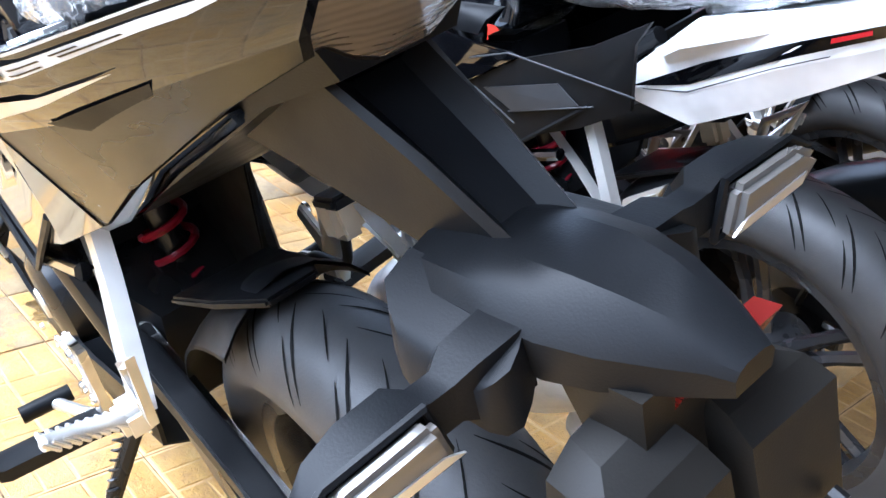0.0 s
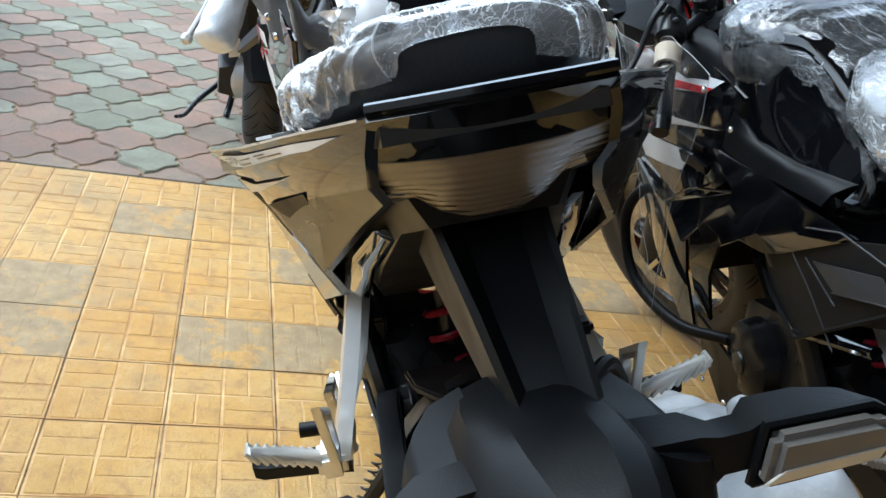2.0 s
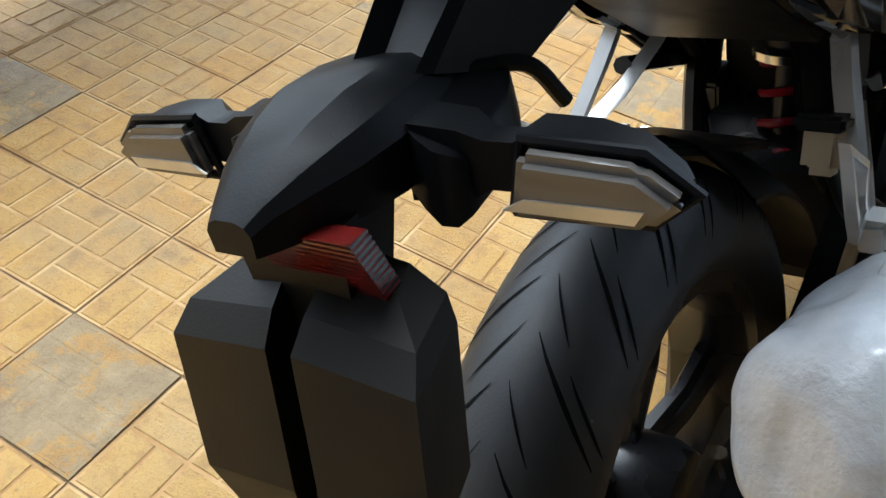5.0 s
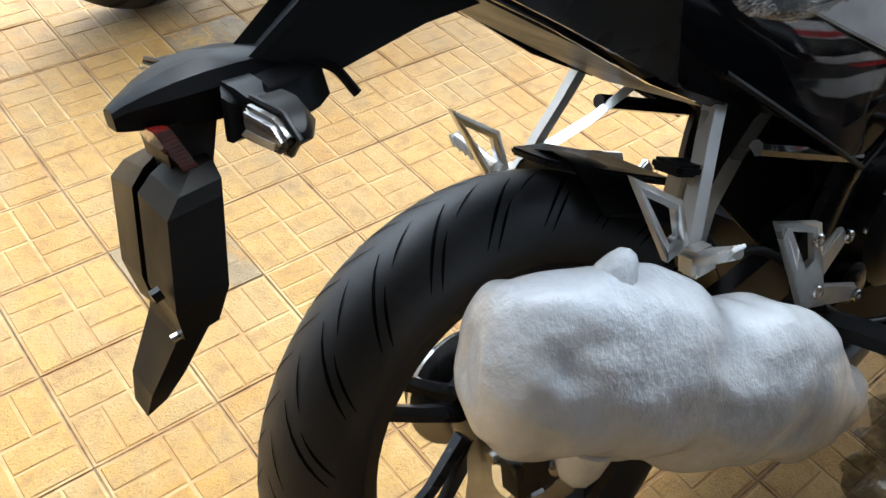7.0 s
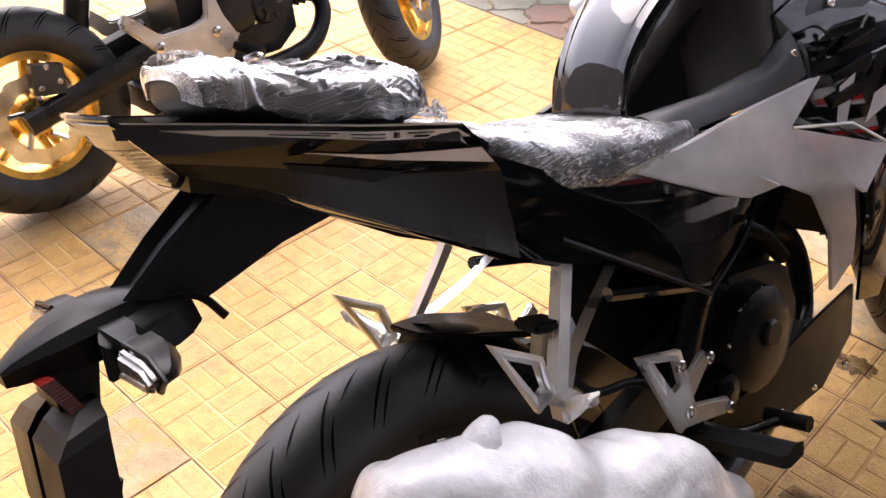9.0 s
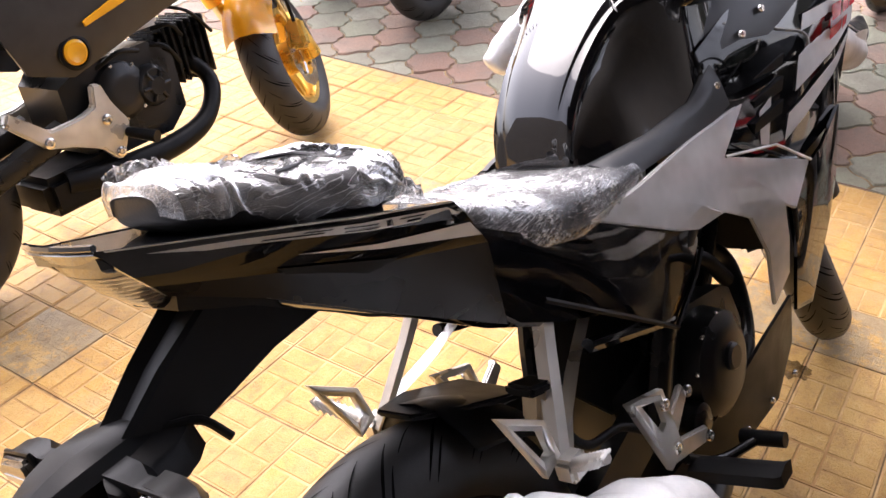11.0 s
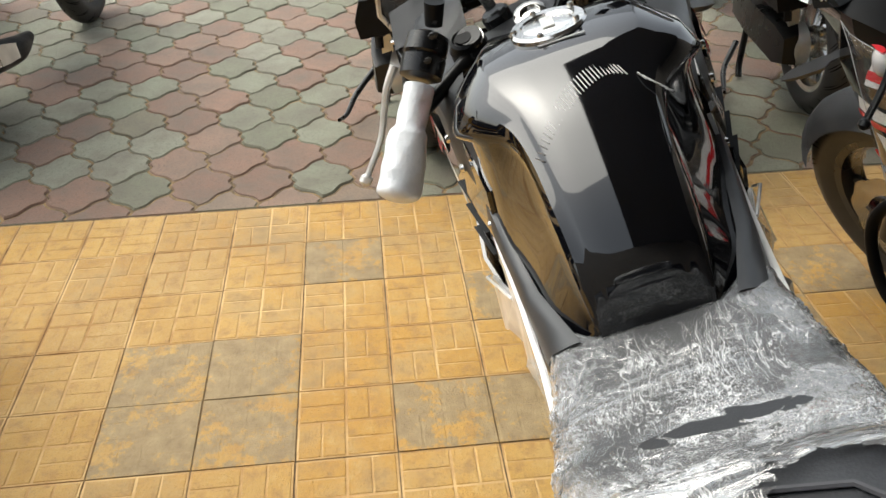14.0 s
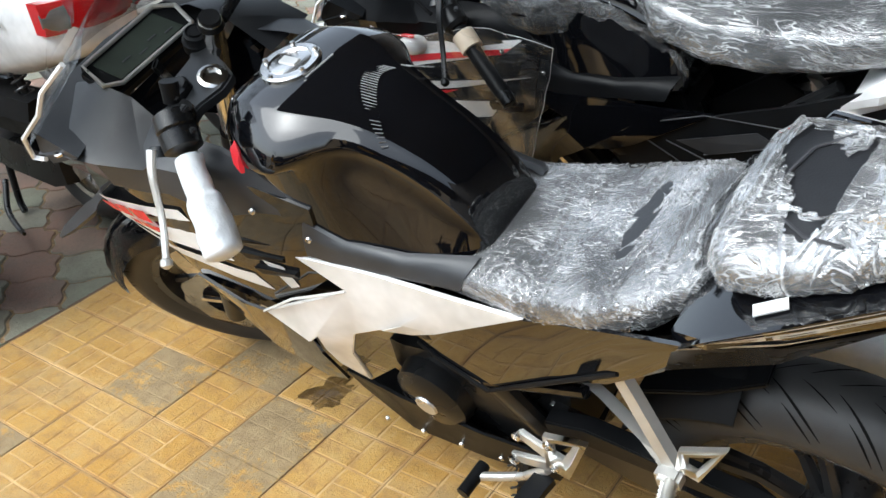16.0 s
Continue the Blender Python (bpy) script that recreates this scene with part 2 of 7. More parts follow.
def glass(name, col, rough=0.05, alpha=0.5):
    a = Mat(name)
    a.set(Base_Color=col, Roughness=a.ramp(a.noise(30), [(0.3, (rough,) * 3), (0.8, (rough * 2,) * 3)]), Alpha=alpha)
    a.b.inputs["Specular IOR Level"].default_value = 0.7
    return a.m


def lens(name, col, ribs, rough=0.08):
    """A moulded lamp lens with fine ribs."""
    a = Mat(name)
    w = a.n("ShaderNodeTexWave", Scale=ribs, Distortion=0.0)
    w.bands_direction = "Z"
    a.l(a.coord(), w.inputs["Vector"])
    a.set(Base_Color=col, Roughness=rough)
    a.b.inputs["Coat Weight"].default_value = 0.45
    a.bump(w.outputs["Fac"], 0.16, 0.002)
    return a.m


RUBBER, VINYL, FOAM = rubber(), seat_vinyl(), foam()
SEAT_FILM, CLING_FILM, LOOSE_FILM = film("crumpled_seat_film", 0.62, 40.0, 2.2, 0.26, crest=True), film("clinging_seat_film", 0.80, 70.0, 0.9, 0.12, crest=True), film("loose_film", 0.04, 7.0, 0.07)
# extra milk on the taut film stands in for its white glare
TANK_FILM, TAUT_FILM = film("tank_film", 0.40, 24.0, 0.8), film("milky_glare_film", 0.95, 30.0, 1.3)
CLEAR_HEM = glass("film_hem", (0.75, 0.75, 0.74), 0.1, 0.45)
SCREEN_GLASS = glass("smoked_screen", (0.10, 0.11, 0.12), 0.06, 0.45)
LAMP_SMOKE = lens("smoked_lamp_lens", (0.14, 0.12, 0.10), 60.0, 0.16)
LAMP_CLEAR = lens("clear_indicator_lens", (0.12, 0.11, 0.10), 30.0, 0.1)
LAMP_BAR = lens("smoked_lamp_bar", (0.10, 0.085, 0.07), 60.0)
LAMP_RED = lens("red_lamp_lens", (0.50, 0.012, 0.014), 40.0, 0.1)
REFLECTOR = lens("red_reflector", (0.12, 0.010, 0.008), 90.0, 0.16)


def tile_mat(name, worn):
    """Yellow cement tile, blotched and dusty, with grey cement where it is worn."""
    a = Mat(name)
    info = a.n("ShaderNodeObjectInfo")
    tone = a.ramp(info.outputs["Random"], [(0.0, (0.42, 0.237, 0.065)), (0.35, (0.52, 0.312, 0.085)), (0.7, (0.57, 0.352, 0.105)), (1.0, (0.47, 0.302, 0.112))])
    wide = a.noise(1.2, 5, 0.62, world_space=True)
    base = a.mix(a.ramp(wide, [(0.40, (0, 0, 0)), (0.60, (0.8,) * 3)]), tone, (0.54, 0.288, 0.055))
    mid = a.noise(4.6, 6, 0.66, world_space=True)
    base = a.mix(a.ramp(mid, [(0.44, (0, 0, 0)), (0.66, (0.85,) * 3)]), base, (0.58, 0.385, 0.150))
    small = a.noise(21.0, 6, 0.7, world_space=True)
    base = a.mix(a.ramp(small, [(0.33, (0.75,) * 3), (0.50, (0, 0, 0))]), base, (0.36, 0.205, 0.075))
    base = a.mix(a.ramp(small, [(0.56, (0, 0, 0)), (0.74, (0.6,) * 3)]), base, (0.63, 0.435, 0.20))
    grit = a.noise(160, 5, 0.72, world_space=True)
    base = a.mix(a.ramp(grit, [(0.30, (0.6,) * 3), (0.44, (0, 0, 0))]), base, (0.24, 0.145, 0.065))
    grime = a.ramp(a.noise(2.3, 7, 0.68, world_space=True), [(0.50, (0, 0, 0)), (0.68, (0.62,) * 3)])
    base = a.mix(grime, base, (0.30, 0.215, 0.12))
    if worn:
        edge = a.ramp(a.noise(8, 7, 0.8, world_space=True), [(0.43, (0.0,) * 3), (0.49, (0.9,) * 3)])
        base = a.mix(edge, base, a.ramp(small, [(0.3, (0.25, 0.18, 0.10)), (0.7, (0.42, 0.32, 0.18))]))
    a.set(Base_Color=base, Roughness=a.ramp(mid, [(0.35, (0.40,) * 3), (0.7, (0.7,) * 3)]))
    a.b.inputs["Specular IOR Level"].default_value = 0.35
    add = a.n("ShaderNodeMath")
    a.l(grit, add.inputs[0])
    a.l(small, add.inputs[1])
    a.bump(add.outputs[0], 0.75, 0.005)
    return a.m


TILE, TILE_WORN = tile_mat("yellow_cement_tile", False), tile_mat("worn_cement_tile", True)


def groove_dust():
    a = Mat("pale_groove_dust")
    a.set(Base_Color=a.ramp(a.noise(4, 5, 0.65, True), [(0.40, (0.40, 0.22, 0.075)), (0.62, (0.66, 0.45, 0.21))]), Roughness=0.8)
    return a.m


GROUT = groove_dust()


def water():
    """A wet film over the tiles that darkens and shines."""
    a = Mat("wet_film")
    a.set(Base_Color=(0.045, 0.026, 0.010), Roughness=0.12, Alpha=a.ramp(a.noise(24, 5, 0.7, True), [(0.30, (0.15,) * 3), (0.55, (0.62,) * 3)]))
    return a.m


WATER = water()


def earth():
    a = Mat("dark_joint_cement")
    a.set(Base_Color=a.ramp(a.noise(16, 6, 0.75, True), [(0.36, (0.07, 0.05, 0.032)), (0.62, (0.34, 0.23, 0.11))]), Roughness=0.9)
    a.bump(a.noise(200, 4, 0.7, True), 0.6, 0.004)
    return a.m


def paver_mat(name, cols):
    a = Mat(name)
    info = a.n("ShaderNodeObjectInfo")
    isl = a.n("ShaderNodeNewGeometry")
    add = a.n("ShaderNodeMath")
    a.l(info.outputs["Random"], add.inputs[0])
    a.l(isl.outputs["Random Per Island"], add.inputs[1])
    fr = a.n("ShaderNodeMath")
    fr.operation = "FRACT"
    a.l(add.outputs[0], fr.inputs[0])
    tone = a.ramp(fr.outputs[0], cols)
    grit = a.noise(120, 6, 0.75, world_space=True)
    base = a.mix(a.ramp(grit, [(0.35, (0.5,) * 3), (0.5, (0, 0, 0))]), tone, (0.10, 0.085, 0.07))
    grime = a.ramp(a.noise(6, 5, 0.65, world_space=True), [(0.40, (0, 0, 0)), (0.70, (0.75,) * 3)])
    base = a.mix(grime, base, (0.17, 0.145, 0.115))
    a.set(Base_Color=base, Roughness=0.74)
    a.bump(grit, 0.9, 0.007)
    return a.m


EARTH = earth()
PAVER = paver_mat("red_and_green_paver", [(0.0, (0.250, 0.150, 0.108)), (0.24, (0.300, 0.182, 0.130)), (0.47, (0.330, 0.218, 0.160)), (0.52, (0.205, 0.208, 0.142)),
                                          (0.76, (0.262, 0.268, 0.195)), (1.0, (0.310, 0.300, 0.230))])
PLASTER = painted("grey_shop_plaster", (0.13, 0.12, 0.11), 0.8, dust=0.5, grain=120, bump=0.15)
FAR_WALL = painted("unseen_dark_wall", (0.05, 0.055, 0.045), 0.85, dust=0.4, grain=40, bump=0.2)
CANOPY = painted("dark_canopy_sheet", (0.03, 0.03, 0.03), 0.6, dust=0.5, grain=60, bump=0.1)


# ---------------------------------------------------------------- mesh helpers
def part(name, bm, mat, parent=None, label="", sharp=38, subsurf=0):
    bmesh.ops.recalc_face_normals(bm, faces=bm.faces)
    lim = radians(sharp)
    for f in bm.faces:
        f.smooth = True
    for e in bm.edges:
        if len(e.link_faces) == 2 and not subsurf:
            e.smooth = e.calc_face_angle(0) < lim
    me = bpy.data.meshes.new(name)
    bm.to_mesh(me)
    bm.free()
    me.materials.append(mat)
    ob = new(name, me)
    if parent:
        ob.parent = parent
    if label:
        tagged(ob, label)
    if subsurf:
        md = ob.modifiers.new("subsurf", "SUBSURF")
        md.levels = md.render_levels = subsurf
    return ob


def thing(name, m, label, category, group=""):
    ob = new(name)
    ob.empty_display_size = 0.1
    ob.matrix_world = m
    return tagged(ob, label, category, group)


def loft(rings, cap=True, closed=True, bm=None):
    bm = bm or bmesh.new()
    vs = [[bm.verts.new(p) for p in r] for r in rings]
    n = len(rings[0])
    for a, b in zip(vs, vs[1:]):
        for i in range(n if closed else n - 1):
            bm.faces.new((a[i], a[(i + 1) % n], b[(i + 1) % n], b[i]))
    if cap and closed:
        bm.faces.new(vs[0][::-1])
        bm.faces.new(vs[-1])
    return bm


def sheet(rows, thick, s=1, bm=None):
    """A bowed panel from rows of (x, y, z), thick towards the middle plane of the machine; s mirrors it."""
    bm = bm or bmesh.new()
    o = [[bm.verts.new((x, s * y, z)) for x, y, z in r] for r in rows]
    i = [[bm.verts.new((x, s * (y - thick), z)) for x, y, z in r] for r in rows]
    nr, nc = len(rows), len(rows[0])
    for a in range(nr - 1):
        for b in range(nc - 1):
            bm.faces.new((o[a][b], o[a][b + 1], o[a + 1][b + 1], o[a + 1][b]))
            bm.faces.new((i[a][b], i[a + 1][b], i[a + 1][b + 1], i[a][b + 1]))
    for a in range(nr - 1):
        for c in (0, nc - 1):
            bm.faces.new((o[a][c], o[a + 1][c], i[a + 1][c], i[a][c]))
    for b in range(nc - 1):
        for r in (0, nr - 1):
            bm.faces.new((o[r][b], i[r][b], i[r][b + 1], o[r][b + 1]))
    return bm


def prism(pts, d, bev=0.0, bm=None):
    """A polygon of 3D points pushed out along d, with its edges eased."""
    own = bm is None
    bm = bm or bmesh.new()
    a = [bm.verts.new(p) for p in pts]
    b = [bm.verts.new(Vector(p) + Vector(d)) for p in pts]
    n = len(pts)
    bm.faces.new(a[::-1])
    bm.faces.new(b)
    for i in range(n):
        bm.faces.new((a[i], a[(i + 1) % n], b[(i + 1) % n], b[i]))
    if bev and own:
        bmesh.ops.recalc_face_normals(bm, faces=bm.faces)
        bmesh.ops.bevel(bm, geom=list(bm.edges), offset=bev, segments=2, affect="EDGES", clamp_overlap=True)
    return bm


def xz(pts, y0, y1, bev=0.002, bm=None):
    return prism([(x, y0, z) for x, z in pts], (0, y1 - y0, 0), bev, bm)


def box(c, sx, sy, sz, bev=0.003, m=None):
    bm = bmesh.new()
    bmesh.ops.create_cube(bm, size=1)
    bmesh.ops.scale(bm, verts=bm.verts, vec=(sx, sy, sz))
    if bev:
        bmesh.ops.bevel(bm, geom=list(bm.edges), offset=bev, segments=2, affect="EDGES", clamp_overlap=True)
    if m:
        bm.transform(m)
    bmesh.ops.translate(bm, verts=bm.verts, vec=c)
    return bm


def tube(path, r, n=10, bm=None, flat=1.0):
    """A round bar along a line of points; r is one radius or one for each point."""
    bm = bm or bmesh.new()
    path = [Vector(p) for p in path]
    rr = list(r) if isinstance(r, (list, tuple)) else [r] * len(path)
    if len(rr) != len(path):
        rr = [float(v) for v in np.interp(np.linspace(0, 1, len(path)), np.linspace(0, 1, len(rr)), rr)]
    up = None
    rings = []
    for i, p in enumerate(path):
        d = (path[min(i + 1, len(path) - 1)] - path[max(i - 1, 0)]).normalized()
        if up is None:
            up = d.cross(Vector((0, 0, 1)))
            if up.length < 0.1:
                up = d.cross(Vector((0, 1, 0)))
        up = (up - d * up.dot(d)).normalized()
        side = d.cross(up)
        rings.append([p + (up * math.cos(6.28318 * k / n) + side * math.sin(6.28318 * k / n) * flat) * rr[i] for k in range(n)])
    return loft(rings, bm=bm)


def curve(pts, steps=6):
    """Catmull-Rom through the points."""
    p = [Vector(q) for q in pts]
    p = [p[0] * 2 - p[1]] + p + [p[-1] * 2 - p[-2]]
    out = []
    for i in range(1, len(p) - 2):
        for k in range(steps):
            t = k / steps
            a, b, c, d = p[i - 1], p[i], p[i + 1], p[i + 2]
            out.append(0.5 * ((2 * b) + (c - a) * t + (2 * a - 5 * b + 4 * c - d) * t * t + (3 * b - a - 3 * c + d) * t ** 3))
    out.append(p[-2])
    return out


def lathe(prof, m=None, n=32, bm=None):
    """Turned about the y axis: profile of (radius, y)."""
    rings = [[(r * math.cos(6.28318 * k / n), y, r * math.sin(6.28318 * k / n)) for k in range(n)] for r, y in prof]
    b2 = loft(rings, cap=prof[0][0] > 0 and prof[0] != prof[-1])
    if m:
        b2.transform(m)
    return b2


def helix(a, b, r, turns, wire, n=7):
    a, b = Vector(a), Vector(b)
    d = (b - a).normalized()
    u = d.cross(Vector((0, 1, 0.01))).normalized()
    v = d.cross(u)
    k = int(turns * 14)
    return tube([a + (b - a) * (i / k) + (u * math.cos(6.28318 * turns * i / k) + v * math.sin(6.28318 * turns * i / k)) * r for i in range(k + 1)], wire, n)


def at(x, y, z):
    return Matrix.Translation((x, y, z))


def bolt(p, r, parent, mat=None, axis="y", s=1):
    bm = lathe([(r, 0), (r, s * 0.004), (r * 0.8, s * 0.006), (r * 0.45, s * 0.006), (r * 0.4, s * 0.003)], n=12)
    if axis == "z":
        bm.transform(pose(0, 0, 0, 90))
    bm.transform(at(*p))
    return part("bolt", bm, mat or STEEL, parent)


# ---------------------------------------------------------------- wheels
def tyre_mesh(R, w, rim, grooves, depth, n):
    """Round-shouldered tyre about y, with a smooth tread."""
    prof = []
    for i in range(17):
        a = -1 + 2 * i / 16
        y = w / 2 * math.sin(a * 1.45) / math.sin(1.45)
        r = R - (R - rim) * 0.72 * (1 - math.cos(a * 1.5)) ** 1.1 / (1 - math.cos(1.5)) ** 1.1
        prof.append((r, y))
    inner = [(rim - 0.004, w * 0.36), (rim - 0.012, w * 0.30), (rim - 0.012, -w * 0.30), (rim - 0.004, -w * 0.36)]
    ring = []
    for k in range(n):
        t = 6.28318 * k / n
        row = []
        for j, (r, y) in enumerate(prof):
            row.append((r * math.cos(t), y, r * math.sin(t)))
        for r, y in inner:
            row.append((r * math.cos(t), y, r * math.sin(t)))
        ring.append(row)
    bm = loft(ring + [ring[0]], cap=False)
    bmesh.ops.remove_doubles(bm, verts=bm.verts, dist=1e-5)
    # the tread stays uncut; the shade of its grooves is painted on as strips
    return bm


def tread_strips(R, w, rim, count):
    """The grooves of the tread as flat strips on the surface, their shade put into the colour."""
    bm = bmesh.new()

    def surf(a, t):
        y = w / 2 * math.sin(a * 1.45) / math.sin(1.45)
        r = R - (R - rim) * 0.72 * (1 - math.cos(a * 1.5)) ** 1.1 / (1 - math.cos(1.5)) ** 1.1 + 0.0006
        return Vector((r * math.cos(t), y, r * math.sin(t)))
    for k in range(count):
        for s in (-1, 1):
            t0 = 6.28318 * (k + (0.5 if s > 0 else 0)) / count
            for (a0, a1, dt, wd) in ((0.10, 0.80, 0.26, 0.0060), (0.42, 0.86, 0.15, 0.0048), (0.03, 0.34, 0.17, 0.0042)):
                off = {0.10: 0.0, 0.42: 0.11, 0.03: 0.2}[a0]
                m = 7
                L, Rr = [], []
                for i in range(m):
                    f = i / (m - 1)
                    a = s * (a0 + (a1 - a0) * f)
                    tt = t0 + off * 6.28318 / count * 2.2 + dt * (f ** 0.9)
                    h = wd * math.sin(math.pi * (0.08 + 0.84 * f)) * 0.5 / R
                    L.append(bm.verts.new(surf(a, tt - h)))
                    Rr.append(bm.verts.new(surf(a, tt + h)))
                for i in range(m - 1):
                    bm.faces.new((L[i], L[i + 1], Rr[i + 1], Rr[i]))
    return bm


# near-black, for the shade inside the tread grooves
GROOVE_SHADE = painted("groove_shade", (0.003, 0.003, 0.003), 0.9, spec=0.1, dust=0.0, bump=0)


def wheel(parent, name, m, R, w, rim, spokes, rim_mat, disc=0.0, disc_y=0.07, sprocket=0.0, cuts=26, label=""):
    """Rim with spokes and hub (the part), and its tyre, disc and sprocket."""
    bm = lathe([(rim - 0.002, w * 0.36), (rim - 0.022, w * 0.33), (rim - 0.030, w * 0.15), (rim - 0.030, -w * 0.15), (rim - 0.022, -w * 0.33),
                (rim - 0.002, -w * 0.36), (rim - 0.010, -w * 0.30), (rim - 0.016, 0), (rim - 0.010, w * 0.30), (rim - 0.002, w * 0.36)], n=56)
    bm.transform(m)
    hub = part(name, bm, rim_mat, parent, label)
    b2 = lathe([(0.014, -0.055), (0.045, -0.05), (0.052, -0.03), (0.052, 0.03), (0.045, 0.05), (0.014, 0.055)], m, 24)
    part("hub", b2, rim_mat, hub)
    for k in range(spokes):
        a = 6.28318 * k / spokes
        for da in (-0.11, 0.11):
            p0 = Vector((0.045 * math.cos(a + da * 2), 0, 0.045 * math.sin(a + da * 2)))
            p1 = Vector(((rim - 0.024) * math.cos(a + da), 0, (rim - 0.024) * math.sin(a + da)))
            sp = tube([p0 + Vector((0, 0.012, 0)), (p0 + p1) / 2, p1], [0.013, 0.010, 0.011], 6)
            sp.transform(m)
            part("spoke", sp, rim_mat, hub)
    t = tyre_mesh(R, w, rim, cuts, 0.004, 72)
    t.transform(m)
    ty = part("tyre", t, RUBBER, hub, "black rubber tyre with slanted grooves", sharp=60)
    c = tread_strips(R, w, rim, cuts)
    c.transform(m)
    part("tread_groove", c, GROOVE_SHADE, hub)
    if disc:
        d = bmesh.new()
        n = 60
        rings = []
        for y in (disc_y, disc_y + 0.004):
            rings.append([[(rr * (1 + (0.03 * math.sin(10 * 6.28318 * k / n) if rr == disc else 0))) * math.cos(6.28318 * k / n), y,
                           (rr * (1 + (0.03 * math.sin(10 * 6.28318 * k / n) if rr == disc else 0))) * math.sin(6.28318 * k / n)] for k in range(n)] for rr in (disc * 0.66, disc))
        loft([list(x) for x in rings[0]], cap=False, bm=d)
        loft([list(x) for x in rings[1]], cap=False, bm=d)
        for k in range(5):
            a = 6.28318 * k / 5
            tube([(0.04 * math.cos(a), disc_y, 0.04 * math.sin(a)), (disc * 0.7 * math.cos(a + 0.3), disc_y + 0.002, disc * 0.7 * math.sin(a + 0.3))], 0.007, 6, bm=d)
        d.transform(m)
        part("brake_disc", d, STEEL, hub, "drilled steel brake disc")
    if sprocket:
        d = lathe([(sprocket * 0.5, -0.075), (sprocket, -0.075), (sprocket, -0.069), (sprocket * 0.5, -0.069)][::-1], n=40)
        d.transform(pose(0, 0, 0, 0, 0, 180))
        d.transform(m)
        part("sprocket", d, STEEL, hub, "steel chain sprocket")
    return hub


# ---------------------------------------------------------------- sport motorcycle
STEM, RAKE = Vector((0.956, 0, 0.925)), radians(25.5)


def steer(deg):
    ax = Vector((-math.sin(RAKE), 0, math.cos(RAKE)))
    return Matrix.Translation(STEM) @ Matrix.Rotation(radians(deg), 4, ax) @ Matrix.Translation(-STEM)


def seat_rings(rows, n=14):
    """Cushion sections: x, half width, top, thickness, crown."""
    out = []
    for x, w, zt, th, cr in rows:
        r = []
        for k in range(n):
            a = 6.28318 * k / n
            c, s = math.cos(a), math.sin(a)
            y = w * math.copysign(abs(c) ** 0.55, c)
            z = zt - th / 2 + th / 2 * math.copysign(abs(s) ** 0.6, s) + (cr * (1 - (y / w) ** 2) if s > 0 else 0)
            r.append((x, y, z))
        out.append(r)
    return out


def densify(rows, k):
    out = []
    for a, b in zip(rows, rows[1:]):
        for i in range(k):
            t = i / k
            t2 = t * t * (3 - 2 * t) * 0.4 + t * 0.6
            out.append(tuple(p + (q - p) * (t if j == 0 else t2) for j, (p, q) in enumerate(zip(a, b))))
    return out + [rows[-1]]


def crumple(p, seed, pitch):
    """Height of the folds of a crumpled film at p: sharp ridges running many ways, broken up here and there."""
    h = 0.0
    for k, (ang, fr, st, am) in enumerate(((0.5, 1.0, 0.16, 1.0), (-0.8, 1.2, 0.14, 0.8), (1.5, 1.7, 0.18, 0.6), (2.4, 1.9, 0.16, 0.6), (0.1, 2.7, 0.2, 0.35))):
        u, v = p.x * math.cos(ang) + p.y * math.sin(ang), p.y * math.cos(ang) - p.x * math.sin(ang)
        v += 0.006 * noise.noise(Vector((p.x * 30, p.y * 30, seed + k)))
        q = Vector((u * pitch * fr * st, v * pitch * fr + p.z * pitch * 0.8, seed + 3.1 * k + p.z * pitch * 0.3))
        gate = min(1.0, max(0.0, 0.5 + 2.2 * noise.noise(Vector((p.x * 11, p.y * 11, p.z * 11 + seed + 7 * k)))))
        h += am * gate * max(0.0, 1 - abs(noise.noise(q)) * 4.5) ** 1.5
    return h


def wrapping(name, rows, parent, mat, label, grow=0.003, amp=0.002, pitch=30, n=120, dense=20, seed=0.0):
    """Crumpled film pulled over a cushion: its own surface, lifted in creases and loose folds."""
    rings = seat_rings(densify(rows, dense), n)
    out = []
    for r in rings:
        c = sum((Vector(p) for p in r), Vector()) / len(r)
        rr = []
        for p in r:
            p = Vector(p)
            rr.append(p + (p - c).normalized() * max(0.0015, grow + amp * crumple(p, seed, pitch) + 0.5 * grow * noise.noise(p * 14 + Vector((seed, 0, 0)))))
        out.append(rr)
    return part(name, loft(out), mat, parent, label, sharp=180)


